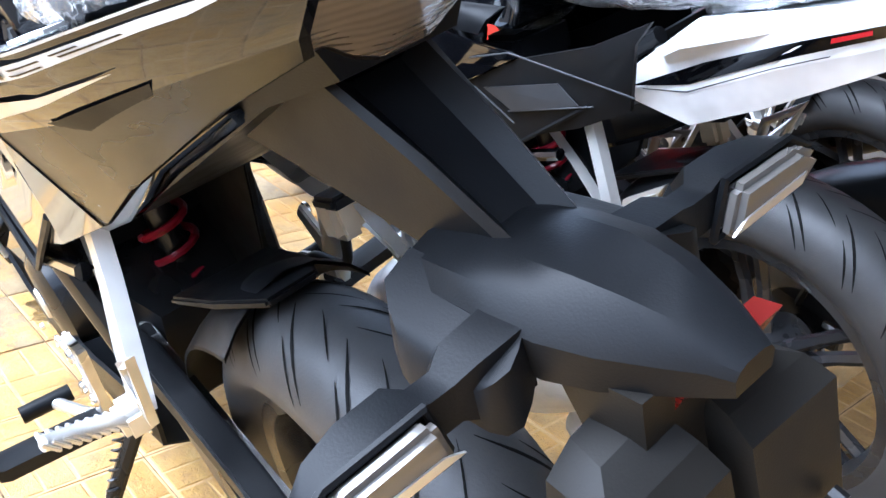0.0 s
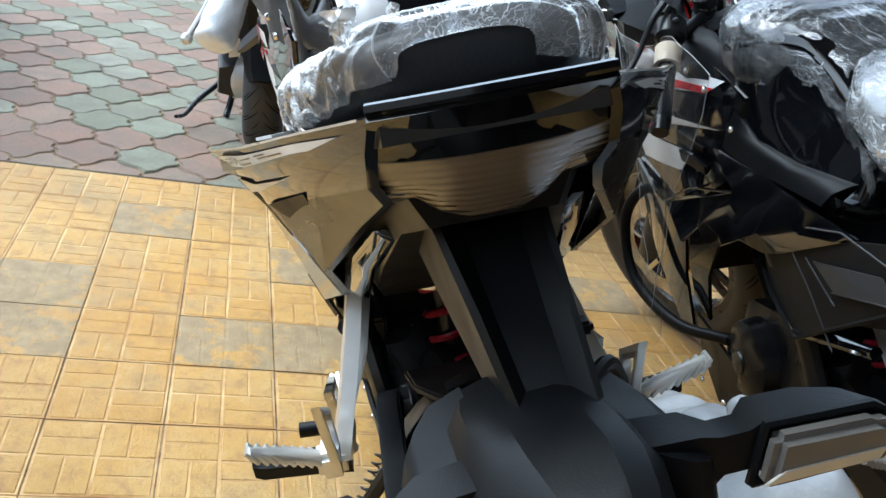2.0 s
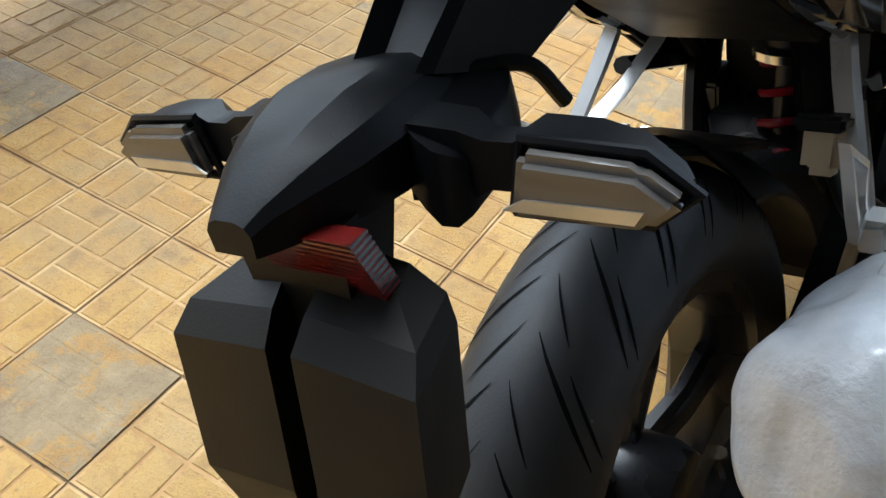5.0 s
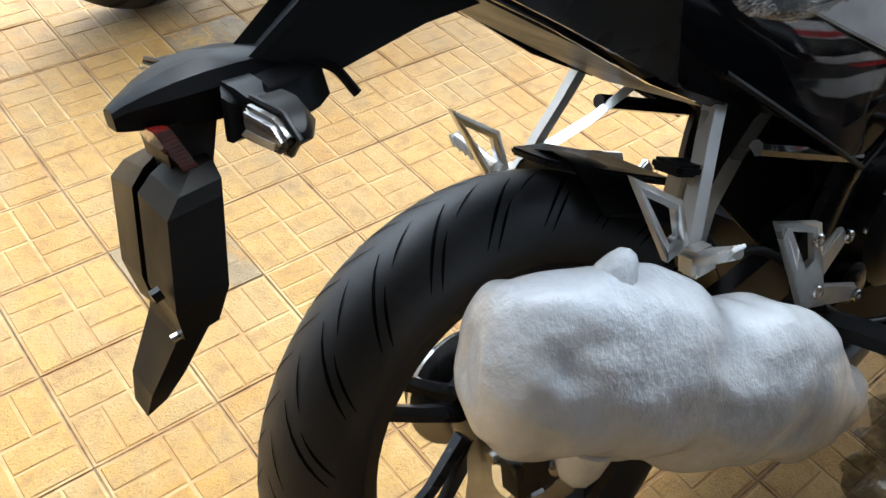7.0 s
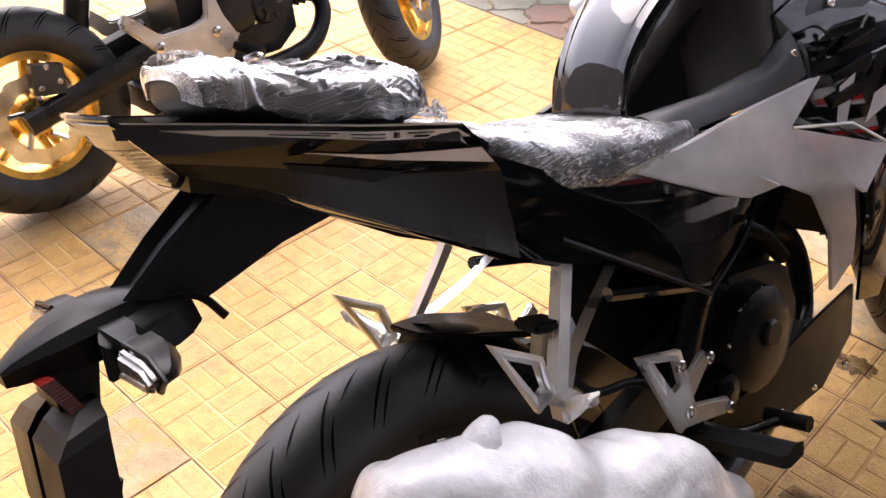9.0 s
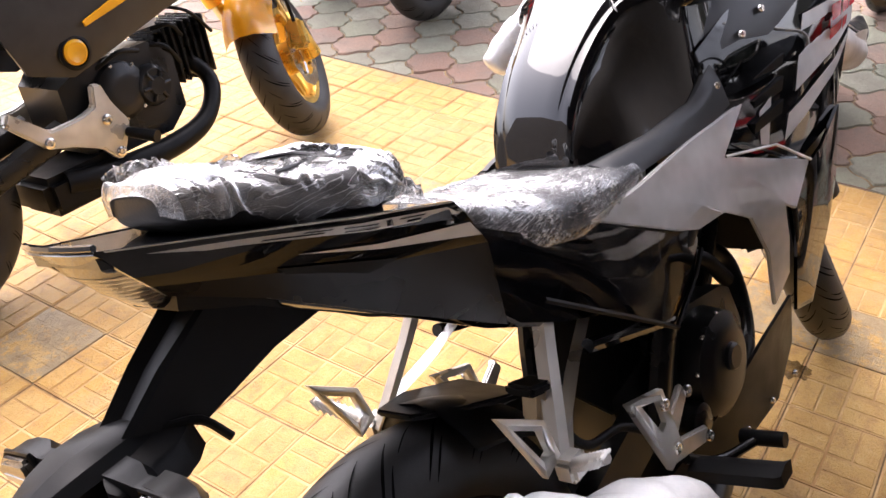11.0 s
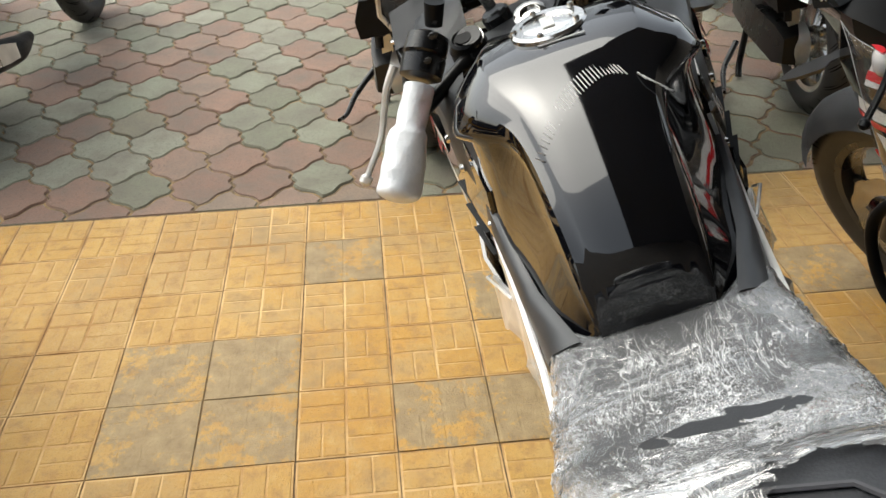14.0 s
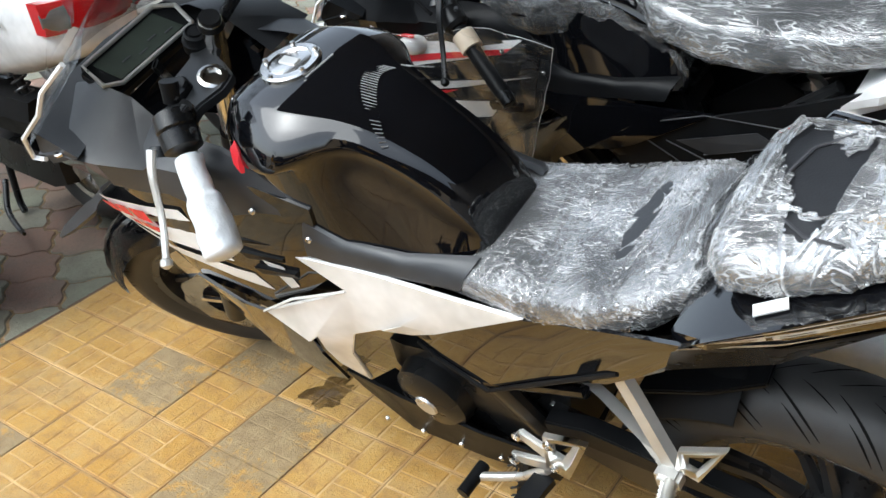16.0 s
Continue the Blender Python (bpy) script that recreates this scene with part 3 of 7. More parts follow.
def creased_film(name, rows, parent, mat, label, grow, amp, folds, seed, pinch, hem=0.3, skip=0.0, fine=0.003, tear=None):
    """A thin open sheet of film drawn over a cushion, gathered into many narrow straight folds that run to where it is tucked in."""
    rnd = random.Random(seed)
    rows = densify(rows, 30)
    rows = [r for r in rows if (r[0] - rows[0][0]) >= skip * (rows[-1][0] - rows[0][0])]
    n = 220
    P, U = [], []
    for i, (x, w, zt, th, cr) in enumerate(rows):
        d = hem + 0.30 * noise.noise(Vector((x * 22, seed, 0))) + 0.12 * noise.noise(Vector((x * 90, seed, 4)))
        e = hem + 0.30 * noise.noise(Vector((x * 22, seed, 9))) + 0.12 * noise.noise(Vector((x * 90, seed, 14)))
        ring = []
        for k in range(n):
            a = -d + (math.pi + d + e) * k / (n - 1)
            c, s = math.cos(a), math.sin(a)
            y = w * math.copysign(abs(c) ** 0.55, c)
            z = zt - th / 2 + th / 2 * math.copysign(abs(s) ** 0.6, s) + (cr * (1 - (y / w) ** 2) if s > 0 else 0)
            ring.append((x, y, z))
        P.append(ring)
    P = np.array(P)
    arc = np.concatenate([np.zeros((len(P), 1)), np.cumsum(np.linalg.norm(np.diff(P, axis=1), axis=2), axis=1)], axis=1)
    U = np.stack([P[:, :, 0], arc[:, n // 2:n // 2 + 1] - arc], axis=2)
    mid = np.stack([P[:, :, 0], np.zeros(P.shape[:2]), np.repeat(np.array([[r[2] - r[3]] for r in rows]), n, axis=1)], axis=2)
    out = P - mid
    out /= np.linalg.norm(out, axis=2, keepdims=True) + 1e-9
    lo, hi = U.reshape(-1, 2).min(0), U.reshape(-1, 2).max(0)
    H = np.zeros(P.shape[:2])
    for k in range(folds):
        c = np.array([rnd.uniform(lo[0], hi[0]), rnd.uniform(lo[1], hi[1])])
        if noise.noise(Vector((c[0] * 14, c[1] * 14, seed))) < -0.18:
            continue
        tuck = np.array(min(pinch, key=lambda q: math.hypot(q[0] - c[0], q[1] - c[1])))
        g = tuck - c
        ang = math.atan2(g[1], g[0]) + rnd.gauss(0, 0.30) if rnd.random() < 0.7 else rnd.uniform(0, 3.14)
        big = rnd.random() < 0.18
        half, wide, tall = (rnd.uniform(0.03, 0.075), fine * rnd.uniform(1.3, 2.2), rnd.uniform(0.7, 1.2)) if big else (rnd.uniform(0.008, 0.032), fine * rnd.uniform(0.6, 1.1), rnd.uniform(0.2, 0.6))
        q = U - c
        s = q[..., 0] * math.cos(ang) + q[..., 1] * math.sin(ang)
        t = q[..., 1] * math.cos(ang) - q[..., 0] * math.sin(ang) + rnd.uniform(-4, 4) * s * s + 0.0016 * np.sin(s * rnd.uniform(60, 160) + k)
        H = np.maximum(H, tall * np.clip(1 - np.abs(t) / wide, 0, 1) * np.clip(1.3 * (1 - (s / half) ** 2), 0, 1))
    X = U[..., 0] * 40
    billow = 0.5 + 0.5 * np.sin(X * 0.9 + 3.0 * np.sin(U[..., 1] * 26 + seed)) * np.sin(U[..., 1] * 45 + 1.7 * np.sin(X * 0.6))
    V = P + out * (grow * (0.5 + 0.6 * billow) + amp * H)[..., None]
    bm = bmesh.new()
    vs = [[bm.verts.new(p) for p in r] for r in V]
    for r, r2 in zip(vs, vs[1:]):
        for k in range(n - 1):
            bm.faces.new((r[k], r[k + 1], r2[k + 1], r2[k]))
    if tear:
        # torn open over the middle of the pad, with a ragged rim
        cx, cy, rx, ry = tear
        gone = []
        for f, (i, k) in zip(list(bm.faces), ((i, k) for i in range(len(V) - 1) for k in range(n - 1))):
            ux, uy = (U[i, k, 0] - cx) / rx, (U[i, k, 1] - cy) / ry
            ragged = 1 + 0.35 * noise.noise(Vector((ux * 1.6, uy * 1.6, seed))) + 0.15 * noise.noise(Vector((ux * 7, uy * 7, seed)))
            if math.hypot(ux, uy) < ragged:
                gone.append(f)
        bmesh.ops.delete(bm, geom=gone, context="FACES")
    return part(name, bm, mat, parent, label, sharp=180)


def film_tuft(pts, parent, mat, width, seed, label="loose gathered plastic film"):
    """A torn, upstanding flap of film along a line."""
    rnd = random.Random(seed)
    bm = bmesh.new()
    path = curve(pts, 10)
    cols = 7
    grid = []
    for i, p in enumerate(path):
        row = []
        for j in range(cols):
            f = j / (cols - 1)
            hgt = width * f * (0.55 + 0.75 * abs(noise.noise(Vector((i * 0.17, seed, f))))) 
            lean = 0.4 * width * noise.noise(Vector((i * 0.31, f * 2.5, seed + 3)))
            row.append(bm.verts.new(Vector(p) + Vector((lean * 0.8, lean + 0.3 * width * f * noise.noise(Vector((i * 0.5, 1, seed))), hgt))))
        grid.append(row)
    for a, b in zip(grid, grid[1:]):
        for j in range(cols - 1):
            bm.faces.new((a[j], a[j + 1], b[j + 1], b[j]))
    return part("film_fold", bm, mat, parent, label, sharp=180)


def wrapped_bar(a, b, r, parent, name, label, seed, n=24, rings=26):
    """A grip rolled in foam sheet, with an overlap and a pinched waist."""
    a, b = Vector(a), Vector(b)
    d = (b - a).normalized()
    u = d.cross(Vector((0, 0, 1))).normalized()
    v = d.cross(u)
    out = []
    for i in range(rings + 1):
        f = i / rings
        base = r * (0.80 if f < 0.42 else 1.10 + 0.05 * math.sin(9 * f)) * (1 - 0.06 * math.exp(-((f - 0.44) / 0.04) ** 2)) * (1 + 0.05 * noise.noise(Vector((f * 11, seed, 4))))
        if f > 0.93:
            base *= math.sqrt(max(0.05, 1 - ((f - 0.93) / 0.075) ** 2))
        if f < 0.03:
            base *= 0.9
        row = []
        for k in range(n):
            t = 6.28318 * k / n
            q = base * (1 + 0.10 * noise.noise(Vector((math.cos(t) * 2 + seed, math.sin(t) * 2, f * 9))) + 0.04 * math.sin(3 * t + 9 * f))
            row.append(a + (b - a) * f + (u * math.cos(t) + v * math.sin(t)) * q)
        out.append(row)
    return part(name, loft(out), FOAM, parent, label, sharp=80, subsurf=1)


TAIL_PARTS = {"tail_panel", "tail_lower_cover", "tail_deck", "tail_tray", "tail_rear_panel", "tail_lamp", "lamp_lip", "tail_lip", "tail_fin", "passenger_seat", "rider_seat", "seat_film", "film_fold"}


def sport_bike(m, label, group, tail=None, body=None, wing=None, stripe=None, foam_on=True, wrap_tank=False, wraps=True, turn=28.0, old=False, accents=None, marks=True):
    """A small faired motorcycle in its own frame: rear axle over the origin, x ahead, y to its left, z up."""
    tail, body, wing, stripe = tail or GLOSS_BLACK, body or GLOSS_BLACK, wing or SILVER_PAINT, stripe or STRIPE_GREY
    B = thing("motorcycle", m, label, "motorcycle", group)
    ST = steer(turn)
    grey, inner = (MATT_BLACK, MATT_BLACK) if old else (SHROUD_GREY, GREY_PLASTIC)

    # wheels and running gear
    wheel(B, "rear_wheel", at(0, 0, 0.303), 0.303, 0.132, 0.216, 5, RIM_BLACK, disc=0.105, disc_y=-0.085, sprocket=0.08, cuts=22, label="black five-spoke rear wheel")
    wheel(B, "front_wheel", ST @ at(1.311, 0, 0.296), 0.292, 0.102, 0.216, 5, RIM_BLACK, disc=0.135, disc_y=0.062, cuts=24, label="black five-spoke front wheel")
    for s in (-1, 1):
        part("swingarm", loft([[(x, s * (yo + dy), zc + dz) for dy, dz in ((-0.014, -h), (0.014, -h), (0.014, h), (-0.014, h))] for x, yo, zc, h in
                               ((-0.06, 0.100, 0.305, 0.022), (0.02, 0.100, 0.310, 0.034), (0.22, 0.095, 0.345, 0.036), (0.42, 0.085, 0.37, 0.04))]), ENGINE, B)
        bolt((0, s * 0.113, 0.303), 0.018, B, s=s)
    part("chain_guard", xz([(-0.04, 0.40), (0.10, 0.435), (0.34, 0.44), (0.42, 0.41), (0.42, 0.385), (0.10, 0.405), (-0.03, 0.375)], 0.085, 0.115, 0.003), MATT_BLACK, B)
    part("drive_chain", xz([(-0.08, 0.30), (-0.06, 0.345), (0.0, 0.375), (0.44, 0.41), (0.45, 0.398), (0.0, 0.362), (-0.05, 0.335), (-0.066, 0.30)], 0.070, 0.082, 0.001), STEEL, B)
    # inner rear fender over the tyre
    rows = []
    for i in range(11):
        a = radians(70 - 6.0 * i)
        R = 0.326
        rows.append([(R * math.cos(a) + 0.0, y, 0.303 + (R - 0.05 * (abs(y) / 0.075) ** 2.2) * math.sin(a)) for y in (-0.078, -0.06, -0.03, 0, 0.03, 0.06, 0.078)])
    bm = bmesh.new()
    top = [[bm.verts.new(p) for p in r] for r in rows]
    bot = [[bm.verts.new(Vector(p) - Vector((0, 0, 0.005))) for p in r] for r in rows]
    for a in range(10):
        for b in range(6):
            bm.faces.new((top[a][b], top[a][b + 1], top[a + 1][b + 1], top[a + 1][b]))
            bm.faces.new((bot[a][b], bot[a + 1][b], bot[a + 1][b + 1], bot[a][b + 1]))
    for a in range(10):
        for c in (0, 6):
            bm.faces.new((top[a][c], top[a + 1][c], bot[a + 1][c], bot[a][c]))
    part("rear_hugger", bm, MATT_BLACK, B, "matt black inner fender over the rear tyre")
    part("hugger_blade", prism([(0.15, -0.040, 0.585), (0.085, -0.018, 0.614), (0.080, 0.035, 0.616), (0.15, 0.062, 0.592), (0.26, 0.070, 0.538), (0.26, -0.045, 0.536)], (0, 0, -0.010), 0.003), MATT_BLACK, B)
    # shock with coil spring
    sh = part("shock_absorber", tube([(0.435, 0, 0.365), (0.476, 0, 0.540), (0.477, 0, 0.545), (0.498, 0, 0.645)], [0.018, 0.018, 0.030, 0.030], 14), ENGINE, B)
    part("coil_spring", helix((0.444, 0, 0.392), (0.476, 0, 0.530), 0.030, 4, 0.0055), SPRING_RED, sh, "red painted coil spring")
    part("spring_seat", lathe([(0.002, -0.004), (0.044, -0.004), (0.044, 0.006), (0.002, 0.006)], at(0.478, 0, 0.540) @ pose(0, 0, 0, 90, 0, 0)), STEEL, sh)
    part("shock_mount", box((0.50, 0, 0.665), 0.09, 0.12, 0.06, 0.01, pose(0, 0, 0, 0, 15)), MATT_BLACK, B)

    # added block that darkens the see-through gap behind the spring
    part("battery_box", box((0.552, 0, 0.555), 0.07, 0.19, 0.21, 0.012), MATT_BLACK, B, "black block added to fill the gap under the seat")
    # frame and engine
    for s in (-1, 1):
        fr = tube(curve([(0.93, s * 0.05, 0.80), (0.80, s * 0.115, 0.72), (0.62, s * 0.125, 0.62), (0.50, s * 0.115, 0.50), (0.44, s * 0.10, 0.36)]), 0.019, 10, flat=1.5)
        part("frame_spar", fr, ENGINE, B)
        part("frame_tube", tube([(0.16, s * 0.075, 0.79), (0.34, s * 0.10, 0.66), (0.50, s * 0.118, 0.52)], 0.0125, 8), ENGINE, B)
        part("frame_tube", tube([(0.30, s * 0.125, 0.585), (0.49, s * 0.135, 0.515)], 0.010, 8), GLOSS_BLACK, B)
        bolt((0.505, s * 0.135, 0.513), 0.010, B, s=s)
        part("engine_mount", xz([(0.47, 0.49), (0.53, 0.50), (0.55, 0.42), (0.50, 0.36), (0.46, 0.38)], s * 0.085, s * 0.105, 0.004), ENGINE, B)
    eng = part("engine", loft([[(x, y, z) for y, z in ((-w, z0), (w, z0), (w + 0.01, (z0 + z1) / 2), (w, z1), (-w, z1), (-w - 0.01, (z0 + z1) / 2))] for x, w, z0, z1 in
                               ((0.40, 0.06, 0.28, 0.42), (0.45, 0.09, 0.25, 0.46), (0.60, 0.10, 0.235, 0.47), (0.72, 0.10, 0.25, 0.44), (0.78, 0.08, 0.28, 0.40))]), ENGINE, B, "black cast engine")
    for i in range(7):
        t = i / 6
        c = Vector((0.72 + 0.10 * t, 0, 0.44 + 0.12 * t))
        part("cooling_fin", box(c, 0.14 - 0.02 * t, 0.15, 0.006, 0.002, pose(0, 0, 0, 0, -40)), ENGINE, eng)
    part("cylinder", box((0.765, 0, 0.49), 0.11, 0.12, 0.17, 0.01, pose(0, 0, 0, 0, 40)), ENGINE, eng)
    part("clutch_cover", lathe([(0.002, -0.152), (0.05, -0.152), (0.064, -0.148), (0.082, -0.138), (0.088, -0.10)][::-1], at(0.60, 0, 0.37), 36), BRONZE if old else ENGINE, eng, "round cast clutch cover")
    part("oil_cap", lathe([(0.002, -0.162), (0.018, -0.162), (0.022, -0.158), (0.022, -0.145)][::-1], at(0.60, 0, 0.385), 18), STEEL if old else ENGINE, eng)
    part("generator_cover", lathe([(0.080, 0.10), (0.074, 0.135), (0.058, 0.146), (0.002, 0.150)], at(0.66, 0, 0.35), 36), ENGINE, eng, "round generator cover")
    part("cover_badge", lathe([(0.024, 0.149), (0.022, 0.153), (0.002, 0.154)], at(0.66, 0, 0.35), 20), ALLOY if not old else ENGINE, eng)
    for k in range(9):
        a = 6.28318 * k / 9
        bolt((0.60 + 0.078 * math.cos(a), -0.132, 0.37 + 0.078 * math.sin(a)), 0.006, eng, s=-1)
    part("water_hose", tube(curve([(0.56, -0.07, 0.55), (0.66, -0.10, 0.52), (0.72, -0.11, 0.45)]), 0.013), MATT_BLACK, B)
    part("water_pump", lathe([(0.030, -0.10), (0.030, -0.14), (0.02, -0.146), (0.002, -0.146)], at(0.50, 0, 0.33), 20), ENGINE, eng)
    part("radiator", box((0.93, 0, 0.50), 0.03, 0.24, 0.22, 0.004, pose(0, 0, 0, 0, -12)), ENGINE, B)
    for s in (-1, 1):
        part("radiator_hose", tube(curve([(0.92, s * 0.11, 0.57), (0.86, s * 0.12, 0.58), (0.78, s * 0.09, 0.56)]), 0.013), MATT_BLACK, B)

    part("inner_panel", xz([(0.27, 0.66), (0.33, 0.70), (0.47, 0.60), (0.48, 0.42), (0.40, 0.40), (0.31, 0.50)], -0.062, -0.054, 0.002), MATT_BLACK, B)
    # exhaust
    part("exhaust_pipe", tube(curve([(0.82, 0.0, 0.46), (0.90, -0.02, 0.38), (0.86, -0.05, 0.26), (0.66, -0.10, 0.20), (0.46, -0.15, 0.215), (0.36, -0.19, 0.26)]), 0.021, 12), ENGINE, B)
    ax = [((-0.150, -0.194, 0.553), 0.012), ((-0.147, -0.195, 0.552), 0.040), ((-0.136, -0.197, 0.548), 0.063), ((-0.115, -0.20, 0.540), 0.078), ((-0.06, -0.205, 0.515), 0.084), ((0.02, -0.205, 0.468), 0.092), ((0.10, -0.205, 0.41), 0.090),
          ((0.17, -0.205, 0.375), 0.098), ((0.235, -0.21, 0.338), 0.088), ((0.295, -0.21, 0.292), 0.072), ((0.345, -0.21, 0.260), 0.052), ((0.385, -0.205, 0.246), 0.040), ((0.400, -0.20, 0.242), 0.022)]
    if foam_on:
        pts = curve([p for p, r in ax], 5)
        rad = [a[1] + (b[1] - a[1]) * k / 5 for a, b in zip(ax, ax[1:]) for k in range(5)] + [ax[-1][1]]
        bm = bmesh.new()
        rings = []
        for i, p in enumerate(pts):
            d = (pts[min(i + 1, len(pts) - 1)] - pts[max(i - 1, 0)]).normalized()
            u = d.cross(Vector((0, 1, 0))).normalized()
            v = d.cross(u)
            row = []
            for k in range(36):
                t = 6.28318 * k / 36
                q = Vector((p.x * 9, math.cos(t) * 1.3, math.sin(t) * 1.3))
                f = noise.noise(q) * 0.12 + noise.noise(q * 2.6) * 0.07 - 0.07 * max(0, 1 - abs(noise.noise(q * 1.6)) * 6)
                waist = -0.13 * math.exp(-((p.x - 0.075) / 0.02) ** 2) - 0.10 * math.exp(-((p.x - 0.335) / 0.014) ** 2)
                row.append(p + (u * math.cos(t) * 1.06 + v * math.sin(t) * 0.88) * rad[i] * (1 + f + waist))
            rings.append(row)
        part("muffler_wrapping", loft(rings), FOAM, B, "white foam sheet wrapped round the muffler", sharp=80, subsurf=1)
        part("foam_ear", tube(curve([(-0.03, -0.215, 0.560), (0.004, -0.212, 0.590), (0.020, -0.208, 0.592)]), [0.03, 0.018, 0.008], 10), FOAM, B, sharp=80)
        part("foam_ear", tube(curve([(-0.04, -0.21, 0.42), (-0.045, -0.20, 0.385), (-0.035, -0.19, 0.36)]), [0.03, 0.024, 0.016], 10), FOAM, B, sharp=80)
    else:
        part("muffler", tube([p for p, r in ax], [r * 0.62 for p, r in ax], 20), ENGINE, B)

    # passenger foot brackets, pegs, heel plates
    for s in (-1, 1):
        y = s * 0.118
        br = part("peg_bracket", loft([[(x - 0.013, s * (yy - 0.006), z), (x + 0.013, s * (yy - 0.006), z + 0.006), (x + 0.011, s * (yy + 0.010), z + 0.006), (x - 0.011, s * (yy + 0.010), z)] for x, yy, z in
                                   ((0.268, 0.098, 0.668), (0.234, 0.112, 0.615), (0.192, 0.132, 0.552), (0.165, 0.145, 0.515))]), ALLOY, B, "cast alloy passenger foot bracket")
        part("bracket_leg", loft([[(x - 0.009, s * (yy - 0.006), z - 0.006), (x + 0.010, s * (yy - 0.006), z + 0.003), (x + 0.008, s * (yy + 0.009), z + 0.003), (x - 0.007, s * (yy + 0.009), z - 0.006)] for x, yy, z in
                                  ((0.345, 0.098, 0.605), (0.275, 0.112, 0.572), (0.205, 0.135, 0.545), (0.175, 0.146, 0.515))]), ALLOY, br)
        # heel plate with an opening: four bars round a hole
        o = [(0.080, 0.634), (0.150, 0.584), (0.160, 0.530), (0.128, 0.520)]
        i_ = [(0.098, 0.607), (0.138, 0.578), (0.143, 0.546), (0.130, 0.542)]
        bm = bmesh.new()
        for k in range(4):
            j = (k + 1) % 4
            xz([o[k], o[j], i_[j], i_[k]], s * 0.146, s * 0.154, 0, bm)
        bmesh.ops.remove_doubles(bm, verts=bm.verts, dist=1e-5)
        part("heel_plate", bm, ALLOY, br, "pierced alloy heel plate")
        part("peg_hinge", box((0.168, s * 0.158, 0.510), 0.036, 0.03, 0.032, 0.006), ALLOY, br)
        peg = part("passenger_peg", tube([(0.165, s * 0.160, 0.512), (0.152, s * 0.195, 0.535), (0.138, s * 0.232, 0.558)], [0.008, 0.009, 0.007], 10), ALLOY, br, "ribbed alloy foot peg, folded out")
        for k in range(8):
            p = Vector((0.160, s * 0.174, 0.521)) + (Vector((0.139, s * 0.228, 0.556)) - Vector((0.160, s * 0.174, 0.521))) * (k / 7)
            part("peg_rib", box(p, 0.020, 0.0040, 0.019, 0.001, pose(0, 0, 0, s * -35)), ALLOY, peg)
        # rider's plate
        o = [(0.292, 0.508), (0.374, 0.478), (0.392, 0.372), (0.352, 0.362)]
        i_ = [(0.318, 0.488), (0.360, 0.470), (0.366, 0.430), (0.350, 0.425)]
        bm = bmesh.new()
        for k in range(4):
            j = (k + 1) % 4
            xz([o[k], o[j], i_[j], i_[k]], s * 0.158, s * 0.167, 0, bm)
        bmesh.ops.remove_doubles(bm, verts=bm.verts, dist=1e-5)
        hp = part("rider_foot_plate", bm, ALLOY, B, "pierced alloy rider foot plate")
        part("plate_arm", xz([(0.375, 0.425), (0.425, 0.452), (0.438, 0.432), (0.385, 0.39)], s * 0.155, s * 0.165, 0.003), ALLOY, hp)
        part("plate_arm", xz([(0.365, 0.395), (0.470, 0.352), (0.466, 0.328), (0.36, 0.362)], s * 0.155, s * 0.165, 0.003), ALLOY, hp)
        for p in ((0.430, s * 0.166, 0.438), (0.462, s * 0.166, 0.340), (0.367, s * 0.167, 0.458), (0.372, s * 0.167, 0.385)):
            bolt(p, 0.009, hp, s=s)
        part("rider_peg", loft([[(x - 0.016, s * yy, z - 0.012), (x + 0.016, s * yy, z - 0.012), (x + 0.018, s * yy, z + 0.008), (x, s * yy, z + 0.014), (x - 0.018, s * yy, z + 0.008)] for yy, x, z in
                                ((0.165, 0.405, 0.325), (0.19, 0.408, 0.328), (0.285, 0.412, 0.336), (0.295, 0.412, 0.342))]), MATT_BLACK, B, "rubber-topped rider foot peg")
        part("lever_arm", tube(curve([(0.40, s * 0.16, 0.345), (0.46, s * 0.175, 0.30), (0.53, s * 0.205, 0.292)]), 0.008), ENGINE if s < 0 else ALLOY, B, "foot brake pedal" if s < 0 else "gear lever")
        part("lever_tip", tube([(0.53, s * 0.18, 0.292), (0.532, s * 0.245, 0.296)], 0.012, 10), MATT_BLACK, B)
    part("brake_reservoir", box((0.205, -0.108, 0.565), 0.042, 0.034, 0.050, 0.008, pose(0, 0, 0, 0, 20)), RESERVOIR, B, "yellowed brake fluid reservoir")
    part("reservoir_cap", box((0.196, -0.108, 0.592), 0.050, 0.042, 0.014, 0.004, pose(0, 0, 0, 0, 20)), MATT_BLACK, B)
    part("brake_hose", tube(curve([(0.21, -0.11, 0.54), (0.25, -0.12, 0.47), (0.33, -0.12, 0.44), (0.40, -0.13, 0.38)]), 0.006), MATT_BLACK, B)
    # side stand
    part("side_stand", tube([(0.50, 0.10, 0.25), (0.49, 0.20, 0.13), (0.47, 0.225, 0.085)], 0.012, 8), ENGINE, B, "black side stand, folded out")
    part("stand_foot", box((0.455, 0.235, 0.088), 0.07, 0.04, 0.012, 0.004, pose(0, 0, 0, 20)), ENGINE, B)
    part("stand_spring", helix((0.52, 0.13, 0.24), (0.485, 0.20, 0.14), 0.008, 9, 0.002, 5), SPRING_DARK, B)

